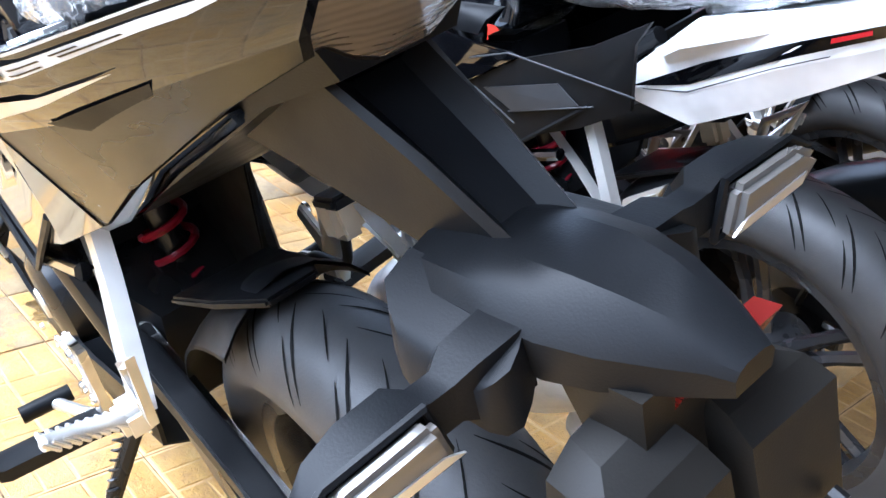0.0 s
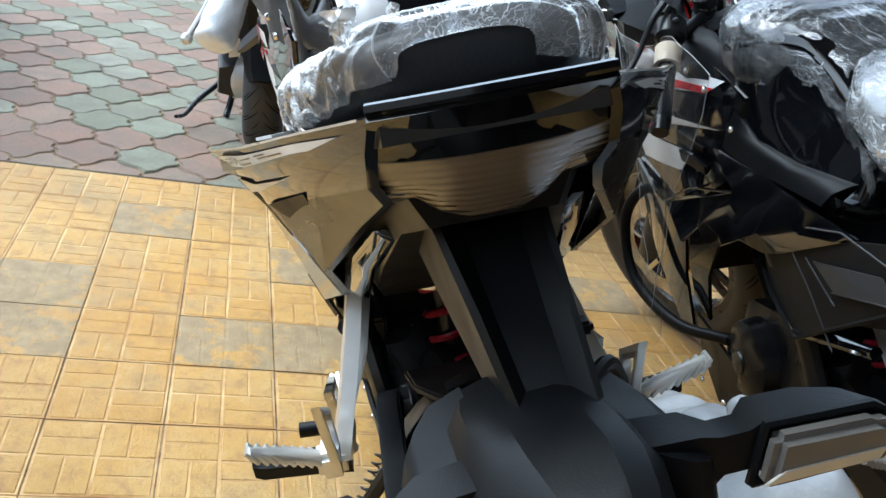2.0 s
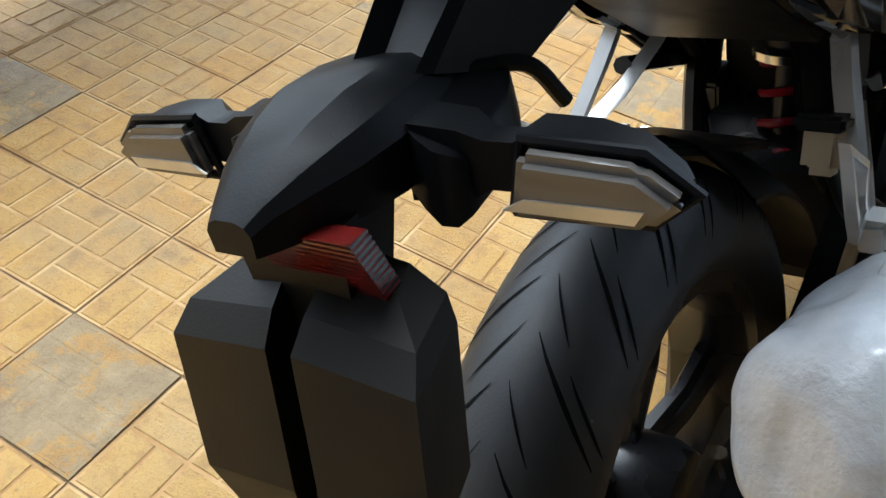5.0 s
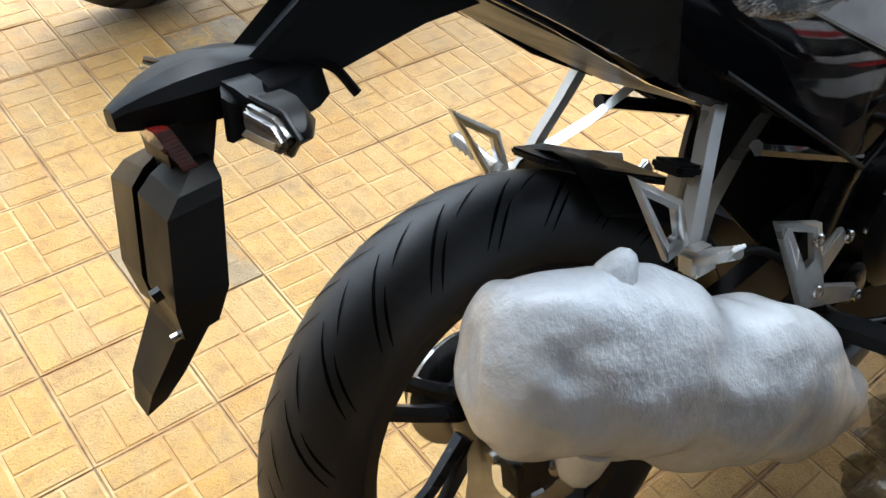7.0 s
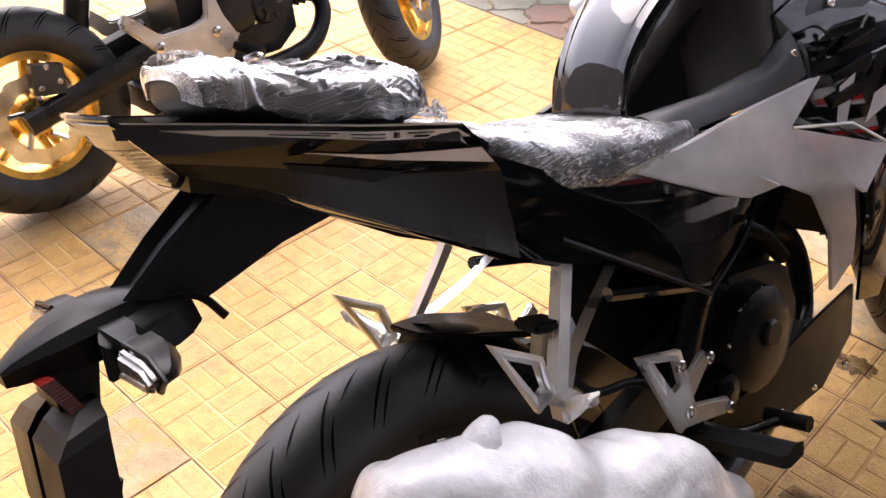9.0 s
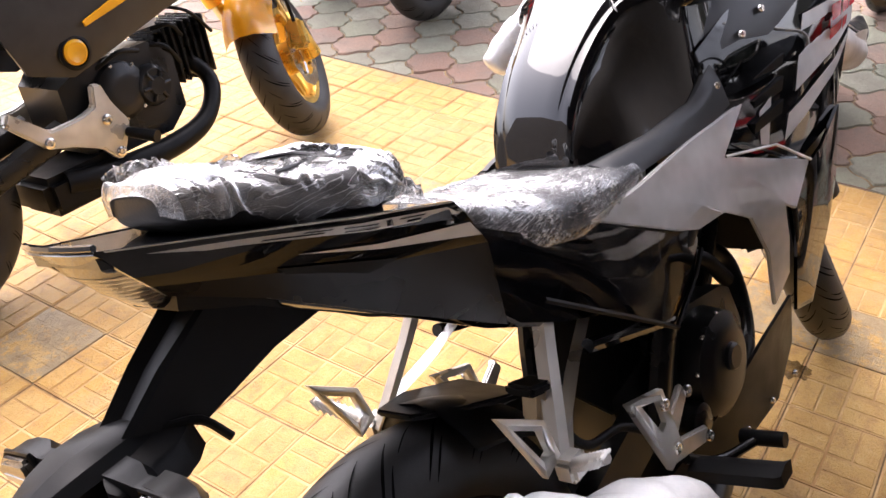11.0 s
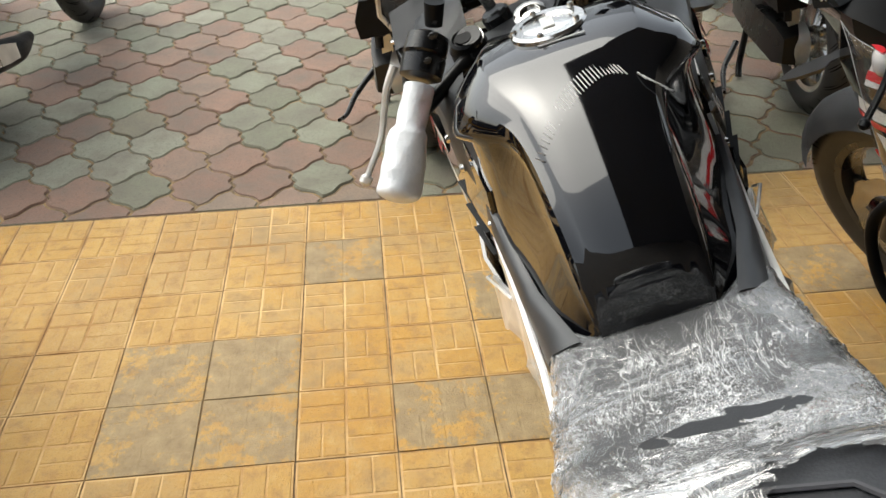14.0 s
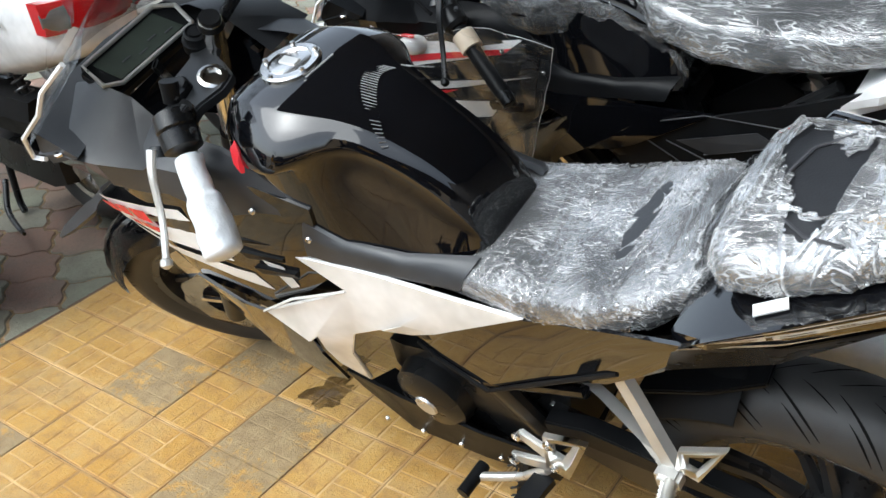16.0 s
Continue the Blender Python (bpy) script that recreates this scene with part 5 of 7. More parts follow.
    tk = part("fuel_tank", loft(rings), body, B, "glossy black fuel tank" if body is GLOSS_BLACK else "painted fuel tank", sharp=35)
    cap = part("filler_cap", lathe([(0.002, 0.004), (0.030, 0.004), (0.032, 0.003), (0.034, 0.005), (0.045, 0.005), (0.048, 0.002), (0.048, -0.012)], at(0.780, 0.004, 0.9735) @ pose(0, 0, 0, 93, 0, 0), 40), STEEL, B, "round brushed steel filler cap")
    part("key_cover", box((0.780, 0.004, 0.9785), 0.034, 0.016, 0.003, 0.001), ALLOY, cap)
    for k in range(5):
        a = 6.28318 * k / 5 + 0.3
        bolt((0.780 + 0.041 * math.cos(a), 0.004 + 0.041 * math.sin(a), 0.9775), 0.004, cap, axis="z")
    part("tank_label", prism([(0.733, 0.024, 0.9720), (0.727, -0.032, 0.9720), (0.724, -0.032, 0.9715), (0.730, 0.024, 0.9715)], (0, 0, 0.0012)), MARK_GREY, B)
    for s in (-1, 1):
        part("tank_side_plate", sheet([[(0.452, 0.092, 0.764), (0.46, 0.116, 0.752), (0.47, 0.126, 0.730)], [(0.56, 0.124, 0.762), (0.57, 0.136, 0.750), (0.58, 0.140, 0.728)], [(0.66, 0.142, 0.770), (0.67, 0.150, 0.755), (0.68, 0.152, 0.725)], [(0.72, 0.150, 0.806), (0.73, 0.157, 0.775), (0.74, 0.160, 0.735)]], 0.01, s), grey, B, "matt grey tank side plate", sharp=60)
        part("shroud", sheet([[(0.675, 0.128, 0.80), (0.69, 0.144, 0.76), (0.70, 0.146, 0.73)], [(0.74, 0.138, 0.86), (0.76, 0.158, 0.82), (0.78, 0.162, 0.74)], [(0.85, 0.140, 0.905), (0.86, 0.172, 0.87), (0.87, 0.182, 0.80)], [(0.97, 0.140, 0.905), (0.98, 0.195, 0.885), (0.99, 0.198, 0.82)], [(1.07, 0.135, 0.90), (1.08, 0.225, 0.888), (1.08, 0.222, 0.84)]], 0.008, s), grey, B, "matt grey upper fairing shroud")
        for p in ((0.80, s * 0.168, 0.822), (0.72, s * 0.152, 0.772), (0.86, s * 0.178, 0.842)):
            bolt(p, 0.006, B, s=s)
    # rows of thin slanted marks printed on the tank
    def on_tank(x, y):
        xs = [q[0] for q in T]
        w, zt = float(np.interp(x, xs, [q[1] for q in T])), float(np.interp(x, xs, [q[2] for q in T]))
        return Vector((x, y, zt - 0.0022 * (abs(y) / 0.05)))
    if marks:
        for k in range(38):
            y = 0.062 - 0.0041 * k
            x = 0.655 - 3.4 * abs(y + 0.032) ** 1.6 if y > -0.032 else 0.655 - 5.0 * abs(y + 0.032) ** 1.6
            if abs(y + 0.060) > 0.006:
                h = 0.011 * max(0.25, math.sin(math.pi * (k + 2) / 41))
                a, b = on_tank(x + h, y + 0.003), on_tank(x - h, y - 0.003)
                t = Vector((0.0002, 0.0007, 0))
                part("grip_mark", prism([a - t, a + t, b + t, b - t], (0, 0, 0.0012)), MARK_GREY, tk)
    if marks:
        part("red_tape", prism([(0.800, 0.108, 0.936), (0.806, 0.122, 0.926), (0.812, 0.136, 0.916), (0.806, 0.146, 0.896), (0.790, 0.152, 0.886), (0.794, 0.142, 0.902), (0.796, 0.130, 0.914), (0.794, 0.118, 0.926)], (0.003, 0.006, 0.003), 0.001), STRIPE_RED, B, "torn red tape")
    if wrap_tank:
        rows = [(x, w * 0.97, zt - 0.004, min(0.13, zt - 0.72), 0.004) for x, w, zt, wk in T]
        wrapping("tank_film", rows, B, TANK_FILM, "crumpled clear plastic film over the tank", 0.005, 0.004, 24, 72, 9, seed=3.1)

    # fairing
    F = [[(0.70, 0.142, 0.83), (0.705, 0.150, 0.77), (0.70, 0.148, 0.70)],
         [(0.79, 0.155, 0.86), (0.80, 0.176, 0.77), (0.79, 0.168, 0.63)],
         [(0.90, 0.172, 0.872), (0.915, 0.198, 0.76), (0.90, 0.192, 0.585)],
         [(1.02, 0.194, 0.880), (1.04, 0.218, 0.77), (1.03, 0.204, 0.60)],
         [(1.13, 0.222, 0.886), (1.16, 0.222, 0.78), (1.15, 0.184, 0.63)],
         [(1.235, 0.230, 0.868), (1.26, 0.186, 0.78), (1.24, 0.138, 0.66)],
         [(1.325, 0.160, 0.815), (1.335, 0.112, 0.76), (1.30, 0.085, 0.70)],
         [(1.385, 0.02, 0.775), (1.385, 0.02, 0.745), (1.345, 0.02, 0.715)]]
    tip, up_a, up_b, top, notch = (0.362, 0.133, 0.726), (0.480, 0.138, 0.722), (0.620, 0.149, 0.728), (0.778, 0.166, 0.728), (0.687, 0.163, 0.674)
    point, flap, knee, leg_o, leg_i = (0.888, 0.207, 0.583), (0.803, 0.208, 0.536), (0.785, 0.200, 0.550), (0.816, 0.184, 0.480), (0.762, 0.168, 0.476)
    toe_o, toe_i, arch, bow, low_b, low_a = (0.834, 0.166, 0.404), (0.775, 0.158, 0.372), (0.715, 0.172, 0.560), (0.640, 0.170, 0.606), (0.580, 0.157, 0.608), (0.530, 0.152, 0.630)
    fold_a, fold_b = (0.537, 0.150, 0.674), (0.590, 0.168, 0.640)
    WING = [[tip, up_a, fold_a, low_a], [up_a, up_b, notch, fold_a], [up_b, top, notch], [fold_a, notch, bow, fold_b], [fold_a, fold_b, low_b, low_a], [fold_b, bow, low_b],
            [notch, point, flap, knee], [notch, knee, arch, bow], [arch, knee, leg_o, leg_i], [leg_i, leg_o, toe_o, toe_i]]
    for s in (-1, 1):
        part("side_fairing", sheet(F, 0.006, s), body, B, "glossy side fairing", sharp=44)
        wg = bmesh.new()
        for poly in WING:
            wg.faces.new([wg.verts.new((x, s * y, z)) for x, y, z in poly])
        bmesh.ops.remove_doubles(wg, verts=wg.verts, dist=1e-4)
        bmesh.ops.recalc_face_normals(wg, faces=wg.faces)
        if sum(f.normal.y * s for f in wg.faces) < 0:
            bmesh.ops.reverse_faces(wg, faces=wg.faces)
        bmesh.ops.solidify(wg, geom=list(wg.faces), thickness=0.008)
        bmesh.ops.bevel(wg, geom=[e for e in wg.edges if len(e.link_faces) == 2 and e.calc_face_angle() > 0.5], offset=0.002, segments=2, affect="EDGES", clamp_overlap=True)
        wing_ob = part("fairing_wing", wg, wing, B, "silver-white winged fairing panel" if wing is SILVER_PAINT else "", sharp=28)
        part("wing_rib", tube([(x, s * (y + 0.001), z) for x, y, z in (notch, ((notch[0] + point[0]) / 2, 0.197, 0.650), point)], 0.0025, 6), wing, wing_ob)
        part("lower_fairing", sheet([[(0.835, 0.186, 0.550), (0.850, 0.178, 0.440), (0.870, 0.152, 0.310)], [(0.93, 0.214, 0.590), (0.94, 0.204, 0.450), (0.935, 0.155, 0.290)], [(1.04, 0.212, 0.620), (1.05, 0.186, 0.480), (1.02, 0.115, 0.300)]], 0.006, s), body, B, sharp=24)
        part("belly_pan", sheet([[(0.42, 0.115, 0.285), (0.43, 0.120, 0.215), (0.44, 0.05, 0.165)], [(0.56, 0.138, 0.305), (0.58, 0.135, 0.205), (0.58, 0.05, 0.150)], [(0.72, 0.155, 0.345), (0.75, 0.145, 0.205), (0.76, 0.05, 0.152)], [(0.86, 0.150, 0.345), (0.90, 0.120, 0.225), (0.90, 0.04, 0.175)]], 0.006, s), MATT_BLACK, B, "black belly fairing", sharp=24)
        for k in range(5):
            bolt((0.46 + 0.085 * k, s * (0.120 + 0.009 * k), 0.225), 0.006, B, s=s)
        # white fairing decals
        def on_fair(x, z, lift=0.004):
            best = None
            for a, b in zip(F, F[1:]):
                if a[1][0] <= x <= b[1][0]:
                    t = (x - a[1][0]) / (b[1][0] - a[1][0])
                    P3 = [Vector(a[i]) * (1 - t) + Vector(b[i]) * t for i in range(3)]
                    seg = (P3[0], P3[1]) if z > P3[1].z else (P3[1], P3[2])
                    q = (z - seg[0].z) / (seg[1].z - seg[0].z)
                    best = seg[0].y + (seg[1].y - seg[0].y) * q
            return Vector((x, s * ((best or 0.2) + lift), z))

        def fair_decal(name, mat, quad, lift=0.004, k=8, par=None):
            bm = bmesh.new()
            a, b, c, d = [Vector((x, 0, z)) for x, z in quad]
            U = [bm.verts.new(on_fair(*(a + (b - a) * i / k).xz, lift)) for i in range(k + 1)]
            V = [bm.verts.new(on_fair(*(d + (c - d) * i / k).xz, lift)) for i in range(k + 1)]
            for i in range(k):
                bm.faces.new((U[i], U[i + 1], V[i + 1], V[i]))
            return part(name, bm, mat, par or B)
        if marks:
            dec = fair_decal("fairing_decal", STRIPE_WHITE, [(0.965, 0.80), (1.17, 0.795), (1.15, 0.735), (0.90, 0.695)], 0.004)
            fair_decal("fairing_decal", STRIPE_WHITE, [(0.875, 0.668), (1.14, 0.722), (1.135, 0.708), (0.855, 0.628)], 0.004)
            for x0, x1 in ((1.035, 1.075), (1.085, 1.115), (1.12, 1.15)):
                fair_decal("decal_bar", STRIPE_RED, [(x0 + 0.012, 0.788), (x1 + 0.012, 0.787), (x1, 0.765), (x0, 0.765)], 0.006, 3, dec)
            for x0, x1 in ((1.02, 1.075), (1.08, 1.105)):
                fair_decal("decal_bar", STRIPE_RED, [(x0 + 0.006, 0.755), (x1 + 0.006, 0.756), (x1, 0.742), (x0, 0.738)], 0.006, 3, dec)
            fair_decal("fairing_decal", STRIPE_WHITE, [(0.80, 0.70), (0.835, 0.712), (0.815, 0.640), (0.795, 0.648)], 0.004, 4)
        elif accents:
            fair_decal("fairing_decal", STRIPE_WHITE, [(0.755, 0.845), (1.04, 0.835), (1.06, 0.775), (0.80, 0.815)], 0.004)
            fair_decal("fairing_decal", STRIPE_RED, [(0.78, 0.828), (1.05, 0.805), (1.055, 0.788), (0.80, 0.815)], 0.006)
            fair_decal("fairing_decal", STRIPE_WHITE, [(0.74, 0.765), (1.10, 0.735), (1.12, 0.70), (0.90, 0.735)], 0.004)
            fair_decal("fairing_decal", STRIPE_RED, [(0.92, 0.728), (1.12, 0.70), (1.12, 0.688), (0.96, 0.712)], 0.006)
            fair_decal("fairing_decal", STRIPE_WHITE, [(0.82, 0.70), (1.04, 0.69), (1.00, 0.64), (0.86, 0.655)], 0.004)
        # three slotted vents
        for k in range(3):
            z = 0.752 - 0.032 * k
            part("vent_slat", sheet([[(0.80 - 0.01 * k, 0.176, z), (0.805 - 0.01 * k, 0.170, z - 0.018)], [(0.88 - 0.015 * k, 0.196, z + 0.012), (0.88 - 0.015 * k, 0.190, z - 0.010)]], 0.010, s), MATT_BLACK, B)
    # nose, dash, screen
    part("upper_cowl", loft([[(x, y, z) for x, z in ((1.10 + 0.16 * (1 - (y / 0.24) ** 2) * 0.4, 0.905), (1.20 + 0.10 * (1 - (y / 0.24) ** 2), 0.935), (1.235 + 0.13 * (1 - (y / 0.24) ** 2), 0.885), (1.22 + 0.12 * (1 - (y / 0.24) ** 2), 0.86))] for y in (-0.235, -0.18, -0.10, 0, 0.10, 0.18, 0.235)]), inner, B, "matt grey cockpit cowl", sharp=24)
    for s in (-1, 1):
        part("cockpit_panel", sheet([[(0.98, 0.205, 0.886), (1.00, 0.12, 0.87)], [(1.08, 0.228, 0.892), (1.08, 0.115, 0.935)], [(1.17, 0.242, 0.900), (1.17, 0.115, 0.950)], [(1.26, 0.236, 0.872), (1.25, 0.11, 0.930)]], 0.004, s), inner, B, "matt grey inner cockpit panel")
        part("cowl_edge", tube([(1.02, s * 0.196, 1.075), (1.09, s * 0.222, 1.03), (1.135, s * 0.232, 0.985), (1.21, s * 0.252, 0.935), (1.27, s * 0.242, 0.868), (1.23, s * 0.239, 0.872)], 0.0045, 6), STRIPE_WHITE, B, "pale fairing edge trim")
        bolt((1.158, s * 0.236, 0.900), 0.010, B, axis="z")
        part("front_indicator", loft([[(x, s * y, z - h), (x + 0.022 * h / 0.014, s * y, z), (x, s * y, z + h), (x - 0.014 * h / 0.014, s * y, z)] for y, x, z, h in ((0.19, 1.165, 0.795, 0.010), (0.228, 1.195, 0.770, 0.009), (0.238, 1.212, 0.755, 0.016), (0.275, 1.255, 0.729, 0.013), (0.293, 1.276, 0.716, 0.004))]), SHROUD_GREY, B, "slim front turn indicator")
    n = 12
    rows = []
    for i in range(6):
        f = i / 5
        rows.append([(1.36 - 0.30 * f - (0.13 - 0.03 * f) * (abs(u) ** 2.2), u * (0.250 - 0.06 * f), 0.925 + 0.19 * f - 0.02 * abs(u) ** 2) for u in [-1 + 2 * k / n for k in range(n + 1)]])
    bm = bmesh.new()
    gv = [[bm.verts.new(p) for p in r] for r in rows]
    for a in range(5):
        for b in range(n):
            bm.faces.new((gv[a][b], gv[a][b + 1], gv[a + 1][b + 1], gv[a + 1][b]))
    bmesh.ops.solidify(bm, geom=list(bm.faces), thickness=0.003)
    part("windscreen", bm, SCREEN_GLASS, B, "smoked curved windscreen", sharp=80)
    if wraps and not old:
        part("screen_film", sheet([[(1.13, 0.215, 1.00), (1.10, 0.19, 1.05)], [(1.20, 0.15, 1.01), (1.14, 0.14, 1.075)], [(1.25, 0.05, 1.015), (1.17, 0.05, 1.10)]], 0.001, 1), LOOSE_FILM, B)
    dash = part("instrument_panel", box((1.168, 0.01, 0.940), 0.085, 0.21, 0.030, 0.008, pose(0, 0, 0, 0, -30)), MATT_BLACK, B, "digital instrument panel")
    dm = at(1.159, 0.01, 0.954) @ pose(0, 0, 0, 0, -30)
    bm = prism([(-0.028, -0.075, 0), (-0.028, 0.075, 0), (0.026, 0.085, 0), (0.030, -0.06, 0)], (0, 0, 0.002))
    bm.transform(dm)
    part("display", bm, LCD, dash, "grey liquid crystal display")
    bm = tube([(-0.036, -0.088, 0.004), (-0.036, 0.080, 0.004), (-0.018, 0.105, 0.004), (0.034, 0.098, 0.004), (0.038, -0.07, 0.004), (0.012, -0.098, 0.004), (-0.036, -0.088, 0.004)], 0.0045, 6)
    bm.transform(dm)
    part("panel_bezel", bm, ALLOY, dash, "bright panel bezel")
    for k in range(4):
        bm = box((-0.016 + 0.010 * (k % 2), -0.050 + 0.03 * k, 0.003), 0.003, 0.018, 0.001, 0)
        bm.transform(dm)
        part("display_bar", bm, INK, dash)

    # steering: clamp, forks, bars, controls, all turned to the left
    def S(p):
        return tuple(ST @ Vector(p))

    def steered(name, bm, mat, par=None, label="", **kw):
        bm.transform(ST)
        return part(name, bm, mat, par or B, label, **kw)
    if not old:
        clamp = part("triple_clamp", prism([(0.930, 0.118, 0.905), (0.952, 0.142, 0.902), (0.985, 0.134, 0.900), (1.002, 0.066, 0.898), (1.060, 0.050, 0.902), (1.070, -0.010, 0.906), (1.110, -0.055, 0.915), (1.090, -0.090, 0.915), (1.055, -0.080, 0.910), (1.030, -0.035, 0.905), (0.992, -0.022, 0.900), (0.958, -0.006, 0.898), (0.945, 0.030, 0.898), (0.948, 0.080, 0.902)], (0.004, 0, 0.018), 0.004), GREY_PLASTIC, B, "grey triple clamp")
        for p in ((0.957, 0.117, 0.924), (1.080, -0.046, 0.938)):
            cap = lathe([(0.026, -0.020), (0.026, -0.002), (0.023, 0.001), (0.021, 0.012), (0.017, 0.015), (0.015, 0.012), (0.013, 0.012), (0.012, 0.016), (0.002, 0.016)], pose(0, 0, 0, 90), 24)
            cap.transform(at(*p) @ pose(0, 0, 0, 0, -22))
            part("fork_top_cap", cap, MATT_BLACK, clamp, "black fork top cap")
    else:
        clamp = steered("triple_clamp", prism([(0.925, 0.03, 0.918), (0.985, 0.115, 0.905), (1.02, 0.115, 0.900), (1.0, 0.0, 0.905), (1.02, -0.115, 0.900), (0.985, -0.115, 0.905), (0.925, -0.03, 0.918)], (0.006, 0, 0.020), 0.004), SHROUD_GREY, label="grey triple clamp")
    nut = lathe([(0.020, 0), (0.025, 0.002), (0.025, 0.010), (0.020, 0.013), (0.015, 0.013), (0.014, 0.007), (0.002, 0.007)], pose(0, 0, 0, 90), 24)
    nut.transform(at(0.984, 0.018, 0.916) @ pose(0, 0, 0, 0, -25))
    part("stem_nut", nut, STEEL, clamp, "bright steering stem nut")
    for s in (-1, 1):
        d = Vector((math.sin(RAKE), 0, -math.cos(RAKE)))
        top = Vector((1.0, s * 0.095, 0.955))
        steered("fork_tube", tube([top, top + d * 0.36], 0.0205, 14), STEEL)
        steered("fork_lower", tube([top + d * 0.30, top + d * 0.72], [0.026, 0.027], 14), ENGINE)
        steered("fork_cap", tube([top - d * 0.006, top + d * 0.014], [0.018, 0.023], 14), ENGINE)
        inn, out = Vector((0.951, s * 0.236, 0.938)), Vector((0.868, s * 0.350, 0.860))
        stub = Vector((0.995, s * 0.115, 0.935))
        bar = steered("clip_on_bar", tube([stub, inn, inn + (out - inn) * 0.3], 0.011, 10), ENGINE, label="clip-on handlebar")
        e = (out - inn).normalized()
        flip = Matrix.Identity(4) if s > 0 else ST @ Matrix.Diagonal((1, -1, 1, 1)) @ ST.inverted()
        if wraps and not old:
            wrapped_bar(flip @ Vector((0.852, 0.186, 0.936)), flip @ Vector((0.757, 0.264, 0.830)), 0.026, B, "grip_wrapping", "white foam sheet rolled round the grip", 3 + s)
        else:
            steered("grip", tube([inn, out], [0.016, 0.0165], 12), MATT_BLACK)
            steered("bar_end", tube([out, out + e * 0.026], [0.017, 0.015], 12), ENGINE)
            steered("rubber_band", tube([inn + e * 0.012, inn + e * 0.05], [0.024, 0.023], 12), RUBBER_BAND, label="tan rubber band round the grip")
        if old:
            sw = steered("switch_housing", tube([inn - e * 0.050, inn - e * 0.045, inn - e * 0.012, inn - e * 0.004], [0.020, 0.027, 0.027, 0.020], 14), ENGINE, bar, "black switch housing")
            steered("switch_button", box(inn - e * 0.028 + Vector((-0.016, 0, 0.022)), 0.010, 0.012, 0.008, 0.002), GREY_PLASTIC, sw)
        else:
            g0, ge = Vector((0.856, 0.183, 0.940)), Vector((-0.585, 0.480, -0.653))
            sw = part("switch_housing", tube([flip @ (g0 - ge * k) for k in (0.0, 0.003, 0.028, 0.030, 0.034, 0.058, 0.062)], [0.022, 0.029, 0.030, 0.027, 0.030, 0.028, 0.020], 18), ENGINE, bar, "black switch housing with its buttons")
            for k, off, d in ((0.014, (-0.022, -0.014, 0.016), 0.010), (0.020, (-0.010, -0.024, 0.018), 0.007), (0.044, (-0.018, -0.016, 0.018), 0.012), (0.050, (-0.004, -0.020, 0.024), 0.008)):
                part("switch_button", box(flip @ (g0 - ge * k + Vector(off)), d, d, d * 0.7, 0.002), GREY_PLASTIC, sw)
            part("choke_knob", tube([flip @ (g0 - ge * 0.055 + Vector((0.004, -0.014, 0.014))), flip @ (g0 - ge * 0.060 + Vector((0.0, -0.024, 0.040)))], [0.012, 0.014], 14), MATT_BLACK, sw)
        steered("lever_perch", tube([inn - e * 0.075 + Vector((0.004, 0, 0.006)), inn - e * 0.058 + Vector((0.014, 0, 0.004))], [0.014, 0.018], 10), ENGINE, bar)
        ln = inn - e * 0.05 + Vector((0.035, 0, -0.004))
        lever_pts = [Vector((0.886, 0.212, 0.960)), Vector((0.880, 0.234, 0.935)), Vector((0.874, 0.250, 0.906)), Vector((0.864, 0.270, 0.873)), Vector((0.844, 0.308, 0.834))]
        if s < 0:
            back = ST.inverted()
            lever_pts = [ST @ (Matrix.Diagonal((1, -1, 1, 1)) @ (back @ p)) for p in lever_pts]
        lv = part("lever", tube(curve(lever_pts), [0.008, 0.0065, 0.006, 0.006], 8, flat=0.8), ALLOY if not old else ENGINE, bar, "alloy hand lever")
        tip, d0 = lever_pts[-1], (lever_pts[-1] - lever_pts[-2]).normalized()
        part("lever_ball", tube([tip - d0 * 0.009, tip - d0 * 0.004, tip + d0 * 0.004, tip + d0 * 0.009], [0.004, 0.009, 0.009, 0.003], 10), ALLOY if not old else ENGINE, lv)
        if s < 0:
            steered("fluid_reservoir", lathe([(0.024, -0.015), (0.026, 0.012), (0.022, 0.016), (0.002, 0.016)], at(1.045, -0.20, 0.955) @ pose(0, 0, 0, 90), 20), MATT_BLACK, bar)
        if old:
            steered("fork_top_cap", lathe([(0.022, -0.01), (0.024, 0.004), (0.018, 0.012), (0.010, 0.012), (0.008, 0.006), (0.002, 0.006)], at(1.0, s * 0.095, 0.962) @ pose(0, 0, 0, 90), 20), ENGINE, clamp)
        if old:
            steered("clutch_cable", tube(curve([ln + Vector((0.0, 0, 0.0)), ln + Vector((0.07, -s * 0.07, 0.03)), Vector((1.10, s * 0.05, 0.93)), Vector((1.10, s * 0.03, 0.80))]), 0.0045, 6), MATT_BLACK)
    ig = (1.045, 0.040, 0.930) if old else tuple(ST.inverted() @ Vector((1.016, 0.064, 0.925)))
    ign = steered("ignition_switch", lathe([(0.022, -0.02), (0.022, 0.008), (0.018, 0.012), (0.002, 0.012)], at(*ig) @ pose(0, 0, 0, 90), 20), ENGINE, label="ignition switch with its key")
    steered("key", box((ig[0], ig[1], ig[2] + 0.032), 0.006, 0.018, 0.034, 0.002), STEEL, ign)
    steered("key_head", box((ig[0], ig[1], ig[2] + 0.055), 0.009, 0.024, 0.024, 0.004), MATT_BLACK, ign)
    # front fender
    rows = []
